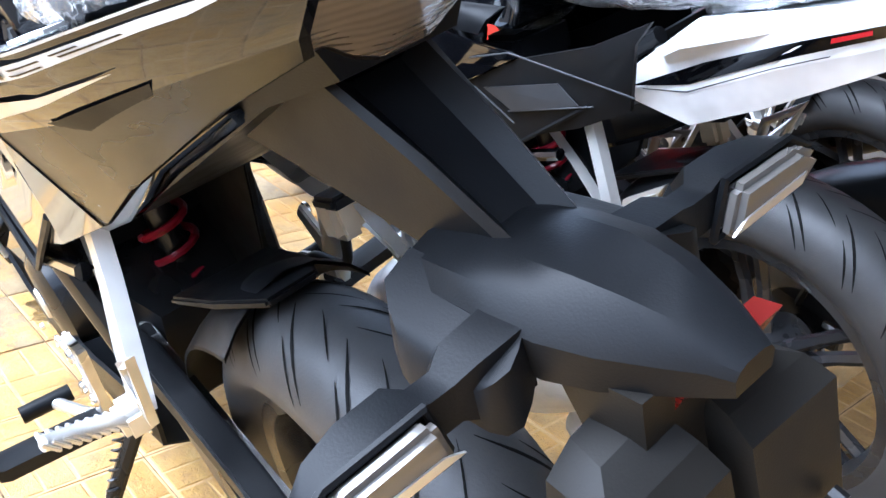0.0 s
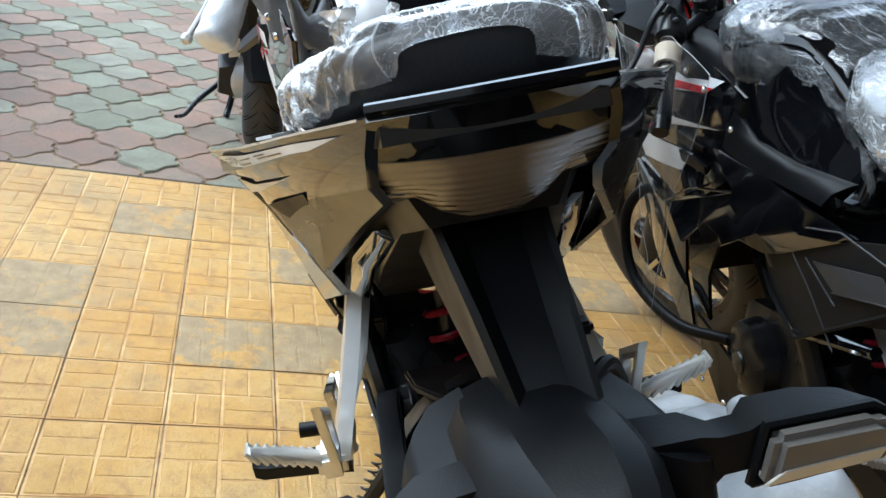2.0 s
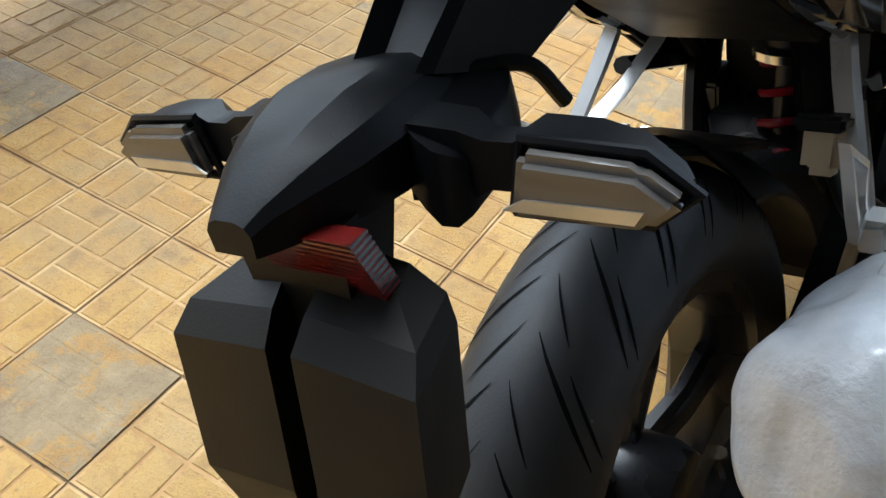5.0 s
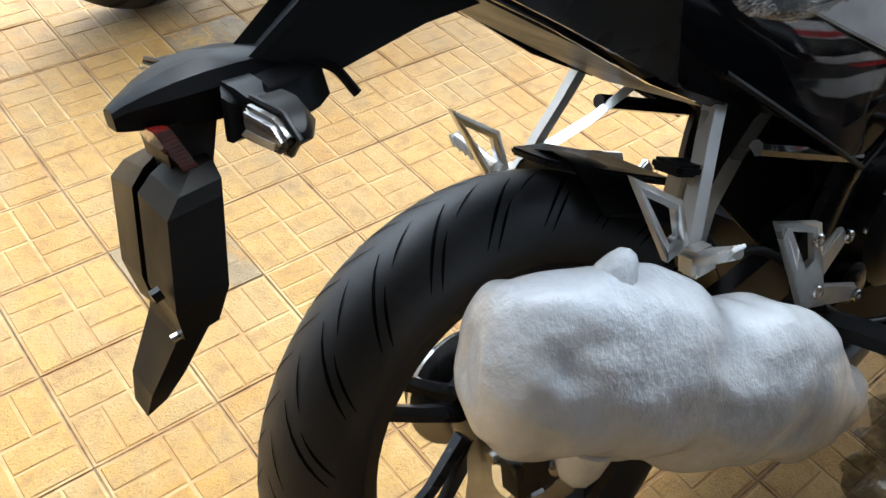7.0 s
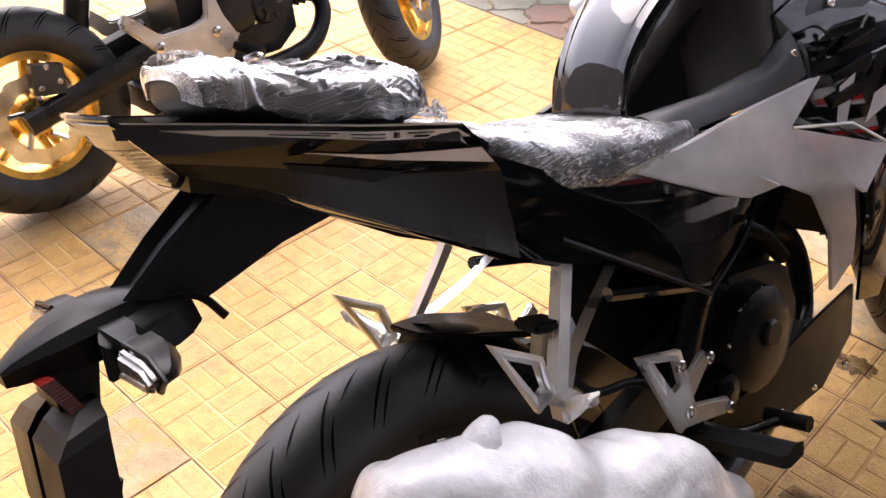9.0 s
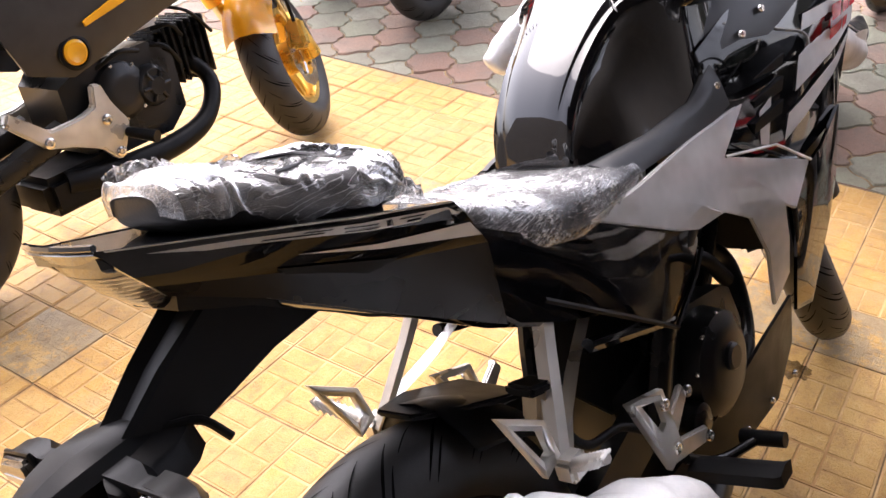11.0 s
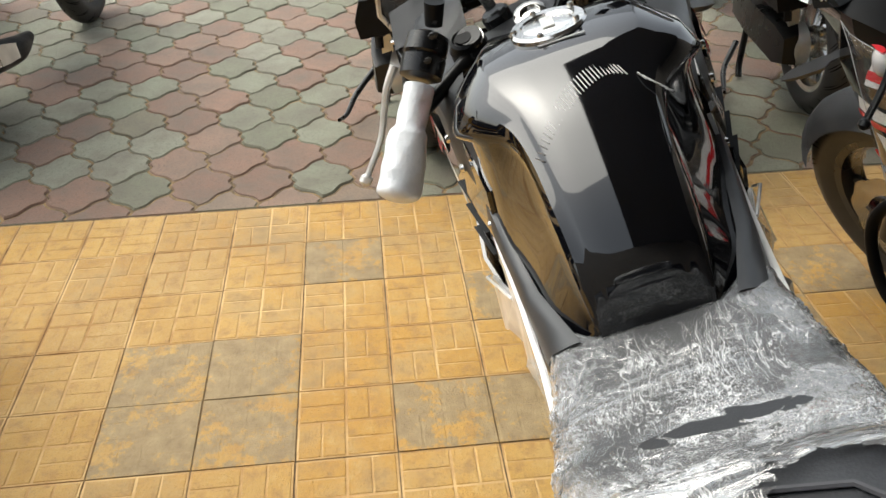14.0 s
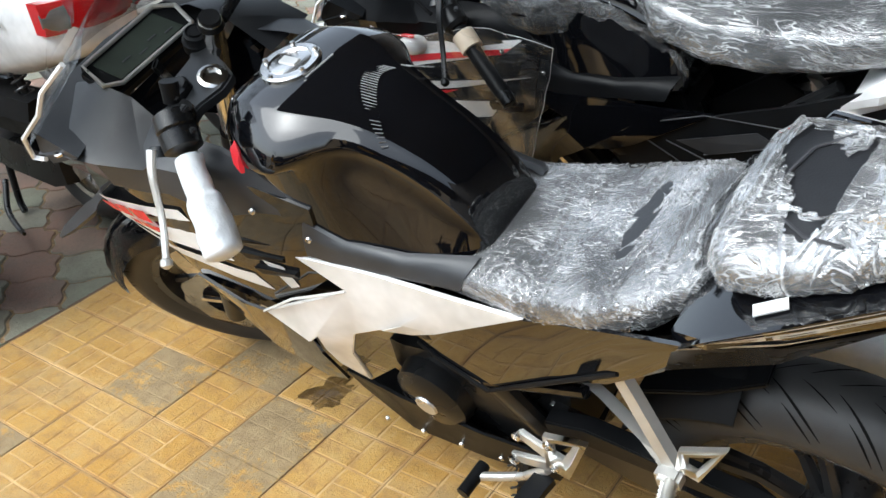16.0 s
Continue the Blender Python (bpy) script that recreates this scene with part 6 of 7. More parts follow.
    for i in range(13):
        a = radians(150 - 11.0 * i)
        rows.append([(1.311 + (0.322 - 0.055 * (abs(y) / 0.066) ** 2.4) * math.cos(a), y, 0.296 + (0.322 - 0.055 * (abs(y) / 0.066) ** 2.4) * math.sin(a)) for y in (-0.068, -0.055, -0.03, 0, 0.03, 0.055, 0.068)])
    bm = bmesh.new()
    gv = [[bm.verts.new(p) for p in r] for r in rows]
    for a in range(12):
        for b in range(6):
            bm.faces.new((gv[a][b], gv[a][b + 1], gv[a + 1][b + 1], gv[a + 1][b]))
    bmesh.ops.solidify(bm, geom=list(bm.faces), thickness=0.004)
    ff = steered("front_fender", bm, body if not old else SHROUD_GREY, label="front fender over the tyre", sharp=60)
    if accents:
        for s in (-1, 1):
            steered("fender_decal", xz([(1.12, 0.50), (1.30, 0.53), (1.27, 0.46), (1.20, 0.42)], s * 0.071, s * 0.074, 0), STRIPE_WHITE, ff)
            steered("fender_decal", xz([(1.20, 0.417), (1.272, 0.455), (1.30, 0.525), (1.312, 0.525), (1.28, 0.445), (1.205, 0.405)], s * 0.071, s * 0.0735, 0), STRIPE_RED, ff)
    steered("brake_caliper", box((1.20, 0.078, 0.33), 0.05, 0.05, 0.09, 0.01, pose(0, 0, 0, 0, 20)), GOLD if accents else ENGINE, label="front brake caliper")
    # the tail and the cushions sit a little off the middle
    low, aside = (-0.05, -0.035) if old else (0.0, -0.005)
    for ob in B.children_recursive:
        kind = ob.name.split(".")[0]
        if kind in TAIL_PARTS or (ob.parent and ob.parent.name.split(".")[0] in TAIL_PARTS):
            ob.data.transform(Matrix.Translation((0, aside, 0.0 if kind == "rider_seat" or (kind == "seat_film" and max(v.co.x for v in ob.data.vertices) > 0.3) else low)))
    return B


BIKE = Matrix.Translation((-1.225, -0.901, 0.004)) @ pose(0, 0, 0, 0, 0, -3.6) @ pose(0, 0, 0, -20)
main_bike = sport_bike(BIKE, "glossy black sport motorcycle wrapped in clear film and white foam", "parked motorcycles")
part("paper_label", prism([(0.050, 0.123, 0.8925), (0.044, 0.137, 0.8940), (0.014, 0.122, 0.9030), (0.020, 0.108, 0.9015)], (0, 0, 0.0025)), PAPER, main_bike, "white printed paper label")


# ---------------------------------------------------------------- other machines
def second_bikes():
    m2 = Matrix.Translation((-1.215, -1.585, 0.004)) @ pose(0, 0, 0, 0, 0, -4) @ pose(0, 0, 0, -17)
    b = sport_bike(m2, "black sport motorcycle with white tail, red accents and loose clear film", "parked motorcycles", tail=WHITE_PAINT, body=GLOSS_BLACK, wing=GLOSS_BLACK, stripe=WHITE_PAINT,
                   foam_on=False, wrap_tank=True, turn=26, old=True, accents=True, marks=False)
    # a torn, pointed sheet of clear film hanging from the handlebar
    rows = []
    for i in range(16):
        f = i / 15
        row = []
        for j in range(16):
            g = j / 15
            y = 0.235 + 0.012 * math.sin(7 * f + 2 * g) + 0.03 * g + 0.012 * noise.noise(Vector((f * 4, g * 3, 2)))
            row.append((0.62 + 0.46 * f * (1 - 0.96 * g ** 0.8) + 0.16 * g + 0.018 * noise.noise(Vector((f * 2, g * 7, 5))), y, 0.90 - (0.44 + 0.14 * math.sin(3.0 * f + 0.4)) * g + 0.03 * math.sin(6 * f) + 0.012 * noise.noise(Vector((f * 9, g * 3, 8)))))
        rows.append(row)
    film_ob = part("hanging_film", sheet(rows, 0.0006, 1), LOOSE_FILM, b, "loose clear film hanging down", sharp=180)
    for side in (0, 15):
        part("film_hem", tube([Vector(p) for p in rows[side]], 0.0006, 4), CLEAR_HEM, film_ob)
    part("film_hem", tube([Vector(r[0]) for r in rows], 0.0006, 4), CLEAR_HEM, film_ob)
    part("crash_bar", tube(curve([(0.86, 0.12, 0.60), (0.98, 0.20, 0.58), (1.03, 0.24, 0.50), (0.98, 0.24, 0.38), (0.84, 0.20, 0.34), (0.72, 0.14, 0.36)]), 0.0115, 10), MATT_BLACK, b, "black tubular crash bar")
    mir = part("mirror", loft(seat_rings([(0.955, 0.012, 0.872, 0.02, 0), (0.965, 0.030, 0.884, 0.045, 0), (0.99, 0.040, 0.886, 0.055, 0), (1.02, 0.034, 0.878, 0.045, 0), (1.045, 0.012, 0.864, 0.02, 0)])), WHITE_PAINT, b, "white mirror shell with a red flash", subsurf=1)
    part("mirror_flash", prism([(0.972, 0.022, 0.8875), (1.02, 0.014, 0.8825), (1.025, 0.024, 0.8795), (0.972, 0.030, 0.8840)], (0, 0.004, 0.003), 0.001), STRIPE_RED, mir)
    part("mirror_stalk", tube(curve([(1.0, 0.0, 0.86), (1.05, -0.02, 0.80), (1.08, -0.04, 0.74)]), [0.009, 0.010, 0.012], 10), MATT_BLACK, mir)
    for ob in [mir] + list(mir.children):
        ob.data.transform(at(0.02, 0.185, -0.03))
    m3 = Matrix.Translation((-1.02, -2.30, 0.004)) @ pose(0, 0, 0, 0, 0, -5) @ pose(0, 0, 0, -14)
    sport_bike(m3, "red sport motorcycle under clear film", "parked motorcycles", tail=RED_PAINT, body=RED_PAINT, wing=RED_PAINT, foam_on=False, wrap_tank=False, turn=24, old=True, marks=False)


second_bikes()


def naked_bike(m, label):
    """A small naked motorcycle with fat little wheels, rear axle over the origin."""
    B = thing("motorcycle", m, label, "motorcycle", "parked motorcycles")
    R = 0.252
    wheel(B, "rear_wheel", at(0, 0, R), R, 0.130, 0.160, 5, GOLD, disc=0.110, disc_y=-0.08, cuts=18, label="gold five-spoke rear wheel")
    cal = part("rear_caliper", loft([[(0.035 - w, y, R + 0.060), (0.035 + w, y, R + 0.050), (0.045 + w, y, R + 0.115), (0.030 - w * 0.6, y, R + 0.130)] for y, w in ((-0.062, 0.030), (-0.070, 0.036), (-0.098, 0.036), (-0.106, 0.028))]), GREY_PLASTIC, B, "grey rear brake caliper", sharp=30)
    for x, z in ((0.015, 0.075), (0.060, 0.080), (0.040, 0.120)):
        bolt((x, -0.104, R + z), 0.008, cal, s=-1)
    ax = Vector((1.205, 0, 0.246))
    stem = Vector((0.905, 0, 0.86))
    rk = radians(25)
    T = Matrix.Translation(stem) @ Matrix.Rotation(radians(34), 4, Vector((-math.sin(rk), 0, math.cos(rk)))) @ Matrix.Translation(-stem)
    wheel(B, "front_wheel", T @ at(*ax), 0.246, 0.120, 0.160, 5, GOLD, disc=0.105, disc_y=-0.07, cuts=18, label="gold five-spoke front wheel")

    def turned(name, bm, mat, par=None, lab="", **kw):
        bm.transform(T)
        return part(name, bm, mat, par or B, lab, **kw)
    d = Vector((math.sin(rk), 0, -math.cos(rk)))
    for s in (-1, 1):
        top = Vector((0.945, s * 0.088, 0.86))
        f = turned("fork_leg", tube([top, top + d * 0.40], [0.026, 0.026], 16), GOLD, lab="gold upside-down fork leg")
        turned("fork_collar", tube([top + d * 0.37, top + d * 0.41], [0.030, 0.030], 16), GOLD, f)
        turned("fork_slider", tube([top + d * 0.39, top + d * 0.66], [0.0185, 0.0185], 12), STEEL, f)
        turned("fork_foot", tube([top + d * 0.60, top + d * 0.70], [0.024, 0.026], 12), YELLOW_PAINT if s > 0 else GOLD, f)
        turned("handlebar", tube(curve([(0.92, s * 0.02, 0.95), (0.90, s * 0.16, 1.0), (0.86, s * 0.36, 0.985)]), 0.011), ENGINE)
        part("swingarm", tube([(-0.04, s * 0.10, R), (0.38, s * 0.08, 0.34)], [0.020, 0.026], 8, flat=1.4), ENGINE, B)
        part("shroud", sheet([[(0.60, 0.115, 0.86), (0.62, 0.145, 0.78), (0.66, 0.135, 0.70)], [(0.76, 0.125, 0.86), (0.78, 0.170, 0.76), (0.82, 0.150, 0.66)], [(0.92, 0.130, 0.84), (0.96, 0.175, 0.74), (0.97, 0.150, 0.65)], [(1.03, 0.140, 0.80), (1.05, 0.160, 0.73), (1.04, 0.140, 0.67)]], 0.008, s), SHROUD_GREY, B, "matt grey tank shroud", sharp=24)
        part("shroud_flash", sheet([[(0.955, 0.182, 0.86), (0.965, 0.186, 0.74), (0.965, 0.165, 0.655)], [(1.03, 0.172, 0.845), (1.06, 0.172, 0.735), (1.05, 0.155, 0.66)], [(1.09, 0.150, 0.82), (1.12, 0.150, 0.74), (1.09, 0.140, 0.69)]], 0.01, s), YELLOW_PAINT, B, "yellow shroud flash", sharp=24)
        part("shroud_flash", sheet([[(0.48, 0.166, 0.585), (0.485, 0.164, 0.572)], [(0.70, 0.174, 0.655), (0.70, 0.168, 0.620)], [(0.96, 0.183, 0.700), (0.96, 0.172, 0.660)]], 0.006, s), YELLOW_PAINT, B)
        part("under_cowl", sheet([[(0.26, 0.125, 0.70), (0.29, 0.135, 0.60), (0.33, 0.12, 0.50)], [(0.42, 0.150, 0.70), (0.43, 0.155, 0.58), (0.43, 0.135, 0.465)], [(0.54, 0.158, 0.70), (0.53, 0.160, 0.60), (0.51, 0.135, 0.485)], [(0.74, 0.162, 0.69), (0.74, 0.160, 0.62), (0.72, 0.135, 0.54)], [(0.94, 0.150, 0.67), (0.92, 0.14, 0.62), (0.88, 0.12, 0.57)]], 0.008, s), GREY_PLASTIC, B, "dark grey side cowl", sharp=50)
        for k, x in enumerate((0.80, 0.845, 0.885)):
            part("decal_bar", prism([(x, s * 0.181, 0.772), (x + 0.034, s * 0.181, 0.776), (x + 0.028, s * 0.182, 0.752), (x - 0.006, s * 0.182, 0.748)], (0, s * 0.002, 0)), STRIPE_GREY, B)
        br = part("foot_bracket", xz([(0.450, 0.440), (0.474, 0.436), (0.488, 0.385), (0.520, 0.325), (0.508, 0.298), (0.475, 0.242), (0.455, 0.248), (0.428, 0.285), (0.36, 0.318), (0.295, 0.338), (0.215, 0.425), (0.232, 0.452), (0.315, 0.376), (0.395, 0.378), (0.438, 0.390)], s * 0.135, s * 0.158, 0.005), ALLOY, B, "cast alloy foot bracket")
        for p in ((0.458, s * 0.158, 0.350), (0.468, s * 0.158, 0.262), (0.30, s * 0.158, 0.352)):
            bolt(p, 0.014, br, s=s)
        part("foot_peg", tube([(0.505, s * 0.155, 0.30), (0.530, s * 0.235, 0.285)], [0.013, 0.016], 10), MATT_BLACK, B)
        part("side_cover", sheet([[(0.10, 0.09, 0.72), (0.14, 0.10, 0.62)], [(0.32, 0.13, 0.70), (0.34, 0.13, 0.56)], [(0.50, 0.14, 0.68), (0.50, 0.13, 0.55)]], 0.008, s), MATT_BLACK, B)
        part("cover_ring", lathe([(0.060, 0), (0.064, s * 0.012), (0.052, s * 0.018), (0.050, s * 0.010)], at(0.445, s * 0.140, 0.522) @ Matrix.Scale(0.66, 4), 28), MATT_BLACK, B)
        part("cover_cap", lathe([(0.047, 0), (0.046, s * 0.014), (0.036, s * 0.020), (0.012, s * 0.016), (0.002, s * 0.016)], at(0.445, s * 0.142, 0.522) @ Matrix.Scale(0.66, 4), 28), YELLOW_PAINT, B, "round yellow cap")
    rows = []
    for i in range(11):
        a = radians(152 - 11.5 * i)
        rows.append([(ax.x + (0.285 - 0.07 * (abs(y) / 0.083) ** 2.2) * math.cos(a), y, ax.z + (0.285 - 0.07 * (abs(y) / 0.083) ** 2.2) * math.sin(a)) for y in (-0.085, -0.07, -0.04, 0, 0.04, 0.07, 0.085)])
    bm = bmesh.new()
    gv = [[bm.verts.new(p) for p in r] for r in rows]
    for a in range(10):
        for b in range(6):
            bm.faces.new((gv[a][b], gv[a][b + 1], gv[a + 1][b + 1], gv[a + 1][b]))
    bmesh.ops.solidify(bm, geom=list(bm.faces), thickness=0.005)
    turned("front_fender", bm, YELLOW_PAINT, lab="glossy yellow front fender", sharp=60)
    turned("brake_caliper", box((1.14, -0.10, 0.31), 0.05, 0.05, 0.09, 0.01, pose(0, 0, 0, 0, 20)), GOLD, lab="gold brake caliper")
    turned("brake_hose", tube(curve([(0.92, -0.09, 0.80), (1.03, -0.12, 0.62), (1.10, -0.125, 0.46), (1.13, -0.11, 0.35)]), 0.0055, 8), MATT_BLACK)
    tk = part("fuel_tank", loft(seat_rings([(0.56, 0.09, 0.80, 0.10, 0), (0.62, 0.13, 0.86, 0.16, 0), (0.76, 0.145, 0.90, 0.18, 0), (0.90, 0.12, 0.88, 0.16, 0), (0.95, 0.08, 0.85, 0.1, 0)])), SHROUD_GREY, B, subsurf=1)
    part("seat", loft(seat_rings([(-0.05, 0.08, 0.80, 0.06, 0), (0.05, 0.11, 0.80, 0.08, 0), (0.25, 0.12, 0.77, 0.09, 0), (0.45, 0.115, 0.75, 0.09, 0), (0.58, 0.09, 0.78, 0.08, 0)])), VINYL, B, "black seat", subsurf=1)
    part("tail_cowl", loft(seat_rings([(-0.22, 0.03, 0.76, 0.03, 0), (-0.12, 0.08, 0.76, 0.07, 0), (0.10, 0.11, 0.73, 0.09, 0), (0.35, 0.12, 0.70, 0.09, 0)])), SHROUD_GREY, B, subsurf=1)
    part("rear_fender", sheet([[(-0.32, 0.05, 0.58), (-0.30, -0.05, 0.58)], [(-0.18, 0.07, 0.69), (-0.18, -0.07, 0.69)]], 0.004), MATT_BLACK, B)
    part("headlamp", lathe([(0.002, 0.06), (0.06, 0.055), (0.085, 0.03), (0.09, -0.02), (0.06, -0.06), (0.002, -0.065)], at(1.06, 0, 0.88) @ pose(0, 0, 0, 0, 0, -90), 24), SHROUD_GREY, B)
    e = part("engine", loft([[(x, -w, z0), (x, w, z0), (x, w, z1), (x, -w, z1)] for x, w, z0, z1 in ((0.40, 0.09, 0.28, 0.44), (0.46, 0.115, 0.24, 0.48), (0.66, 0.115, 0.24, 0.48), (0.74, 0.09, 0.28, 0.42))]), ENGINE, B, "black horizontal engine")
    part("cylinder", box((0.80, 0, 0.41), 0.17, 0.13, 0.13, 0.012), ENGINE, e)
    for k in range(7):
        part("cooling_fin", box((0.745 + 0.022 * k, 0, 0.41), 0.006, 0.16, 0.16, 0.002), ENGINE, e)
    for s in (-1, 1):
        part("crankcase_cover", lathe([(0.056, s * 0.10), (0.052, s * 0.135), (0.044, s * 0.148), (0.026, s * 0.148), (0.022, s * 0.156), (0.002, s * 0.156)], at(0.63, 0, 0.375), 30), ENGINE, e, "round black engine cover")
        for k in range(6):
            a = 6.28318 * k / 6
            part("cover_rib", tube([(0.63 + 0.020 * math.cos(a), s * 0.152, 0.375 + 0.020 * math.sin(a)), (0.63 + 0.042 * math.cos(a), s * 0.150, 0.375 + 0.042 * math.sin(a))], 0.005, 6), ENGINE, e)
    part("carburettor", box((0.70, -0.03, 0.54), 0.09, 0.09, 0.08, 0.01), ALLOY, B)
    part("spark_lead", tube(curve([(0.70, -0.07, 0.56), (0.80, -0.12, 0.52), (0.88, -0.10, 0.44)]), 0.005, 6), MATT_BLACK, B)
    part("exhaust_pipe", tube(curve([(0.80, -0.04, 0.40), (0.83, -0.10, 0.32), (0.76, -0.14, 0.245), (0.64, -0.15, 0.215), (0.46, -0.14, 0.215), (0.32, -0.12, 0.235)]), [0.021, 0.023, 0.025, 0.03, 0.032, 0.03], 12), MATT_BLACK, B, "matt black exhaust pipe")
    part("muffler_chamber", box((0.38, -0.05, 0.215), 0.24, 0.18, 0.10, 0.02), MATT_BLACK, B)
    part("clutch_cover", lathe([(0.075, -0.10), (0.072, -0.128), (0.055, -0.140), (0.030, -0.142), (0.002, -0.140)], at(0.545, 0, 0.39), 30), ENGINE, e, "round black clutch cover")
    for k in range(7):
        a = 6.28318 * k / 7
        bolt((0.545 + 0.070 * math.cos(a), -0.128, 0.39 + 0.070 * math.sin(a)), 0.006, e, s=-1)
    for k, (p, q) in enumerate((((0.50, -0.11, 0.46), (0.62, -0.13, 0.47)), ((0.66, -0.10, 0.47), (0.74, -0.12, 0.40)), ((0.70, -0.09, 0.50), (0.78, -0.10, 0.46)))):
        part("hose", tube(curve([p, ((p[0] + q[0]) / 2, p[1] - 0.03, (p[2] + q[2]) / 2 + 0.02), q]), 0.006, 8), MATT_BLACK, B)
    part("side_stand", tube([(0.44, 0.10, 0.20), (0.42, 0.20, 0.06)], 0.011, 8), MATT_BLACK, B)
    part("rear_shock", tube([(0.16, 0, 0.38), (0.24, 0, 0.62)], 0.03, 10), ENGINE, B)
    return B


naked_bike(Matrix.Translation((-0.965, 0.735, 0.003)) @ pose(0, 0, 0, 0, 0, -2.5) @ pose(0, 0, 0, -10), "yellow and grey naked motorcycle with gold wheels and forks")


def scooter(m, label, body, dark=False):
    """The rear and middle of a step-through scooter, rear axle over the origin, x ahead."""
    B = thing("scooter", m, label, "scooter", "scooters parked on the pavers")
    R = 0.245
    wheel(B, "rear_wheel", at(0, 0, R), R, 0.122 if not dark else 0.095, 0.165, 5, STEEL if not dark else RIM_BLACK, disc=0.0, cuts=20, label="scooter rear wheel")
    wheel(B, "front_wheel", at(1.25, 0, R), R, 0.10, 0.165, 5, RIM_BLACK, cuts=18, label="scooter front wheel")
    part("drum_hub", lathe([(0.07, -0.06), (0.075, -0.075), (0.05, -0.085), (0.002, -0.085)], at(0, 0, R), 24), ALLOY, B)
    eng = part("engine_case", loft([[(x, y0, zc - h), (x, y1, zc - h * 0.8), (x, y1, zc + h * 0.8), (x, y0, zc + h)] for x, y0, y1, zc, h in ((-0.06, 0.10, 0.145, R + 0.0, 0.05), (0.0, 0.085, 0.155, R + 0.005, 0.075), (0.25, 0.085, 0.16, R + 0.02, 0.075), (0.42, 0.06, 0.15, R + 0.03, 0.07))]), ENGINE, B, "black belt drive case")
    part("air_cleaner", loft([[(x, y, z) for y, z in ((0.085, 0.385), (0.175, 0.375), (0.185, 0.43), (0.165, 0.49), (0.085, 0.495))] for x in (-0.06, 0.02, 0.20, 0.26)]), MATT_BLACK, B, "ribbed black air cleaner box", sharp=20)
    part("gear_case", lathe([(0.066, 0.06), (0.07, 0.10), (0.05, 0.118), (0.022, 0.122), (0.002, 0.122)], at(0, 0, R), 24), ALLOY, eng, "bright cast gear case")
    part("case_arm", loft([[(x - 0.018, 0.085, z), (x + 0.018, 0.085, z), (x + 0.018, 0.12, z), (x - 0.018, 0.12, z)] for x, z in ((0.0, 0.20), (0.0, 0.30), (0.01, 0.38))]), ALLOY, eng)
    sh = part("shock_absorber", tube([(-0.02, 0.125, 0.33), (0.05, 0.12, 0.63)], 0.013, 10), ENGINE, B)
    part("coil_spring", helix((-0.012, 0.125, 0.365), (0.045, 0.12, 0.61), 0.023, 10, 0.0045, 6), SPRING_DARK, sh, "dark coil spring")
    part("muffler", tube(curve([(0.45, -0.10, 0.20), (0.25, -0.14, 0.22), (0.05, -0.15, 0.26), (-0.14, -0.15, 0.30)]), [0.02, 0.045, 0.055, 0.05], 14), MATT_BLACK, B, "black muffler")
    part("muffler_shield", sheet([[(-0.08, 0.208, 0.32), (-0.08, 0.208, 0.26)], [(0.06, 0.212, 0.30), (0.06, 0.212, 0.235)], [(0.16, 0.20, 0.27), (0.16, 0.20, 0.22)]], 0.004, -1), ALLOY, B, "bright muffler heat shield")
    fd = part("rear_fender", loft([[(x, -w, z - 0.015), (x - 0.03, -w * 0.6, z), (x - 0.03, w * 0.6, z), (x, w, z - 0.015), (x + 0.03, w, z - 0.02), (x + 0.03, -w, z - 0.02)] for x, w, z in ((-0.20, 0.10, 0.65), (-0.285, 0.095, 0.62), (-0.255, 0.085, 0.53), (-0.215, 0.072, 0.43), (-0.255, 0.052, 0.34), (-0.268, 0.038, 0.315))]), MATT_BLACK, B, "matt black rear mudguard", sharp=18)
    part("plate_lamp", box((-0.30, 0, 0.575), 0.05, 0.07, 0.035, 0.008), MATT_BLACK, fd)
    part("fender_boss", box((-0.225, 0.045, 0.45), 0.02, 0.030, 0.025, 0.004), MATT_BLACK, fd)
    part("reflector", box((-0.315, 0, 0.612), 0.02, 0.095, 0.036, 0.005, pose(0, 0, 0, 0, -15)), REFLECTOR, fd, "red rear reflector")
    cowl = part("body_cowl", loft(seat_rings([(-0.345, 0.06, 0.80, 0.13, 0), (-0.325, 0.130, 0.825, 0.20, 0), (-0.20, 0.168, 0.84, 0.25, 0), (0.10, 0.182, 0.83, 0.33, 0), (0.40, 0.172, 0.79, 0.29, 0), (0.60, 0.15, 0.69, 0.28, 0)])), body, B, "smooth body cowl", subsurf=2)
    ys = (-0.155, -0.13, -0.085, -0.04, 0, 0.04, 0.085, 0.13, 0.155)
    lamp = part("tail_lamp", loft([[(-0.352 + 2.6 * y * y, y, 0.712), (-0.362 + 2.6 * y * y, y, 0.752), (-0.352 + 2.6 * y * y, y, 0.798), (-0.28 + 1.5 * y * y, y, 0.798), (-0.28 + 1.5 * y * y, y, 0.712)] for y in ys]), LAMP_RED, B, "red tail lamp")
    for s in (-1, 1):
        part("indicator_lens", loft([[(-0.356 + 2.6 * y * y, s * y, zb), (-0.366 + 2.6 * y * y, s * y, (zb + zt) / 2), (-0.356 + 2.6 * y * y, s * y, zt), (-0.29, s * y, zt), (-0.29, s * y, zb)] for y, zb, zt in ((0.10, 0.722, 0.785), (0.13, 0.722, 0.78), (0.158, 0.735, 0.77))]), LAMP_CLEAR, lamp, "clear indicator lens")
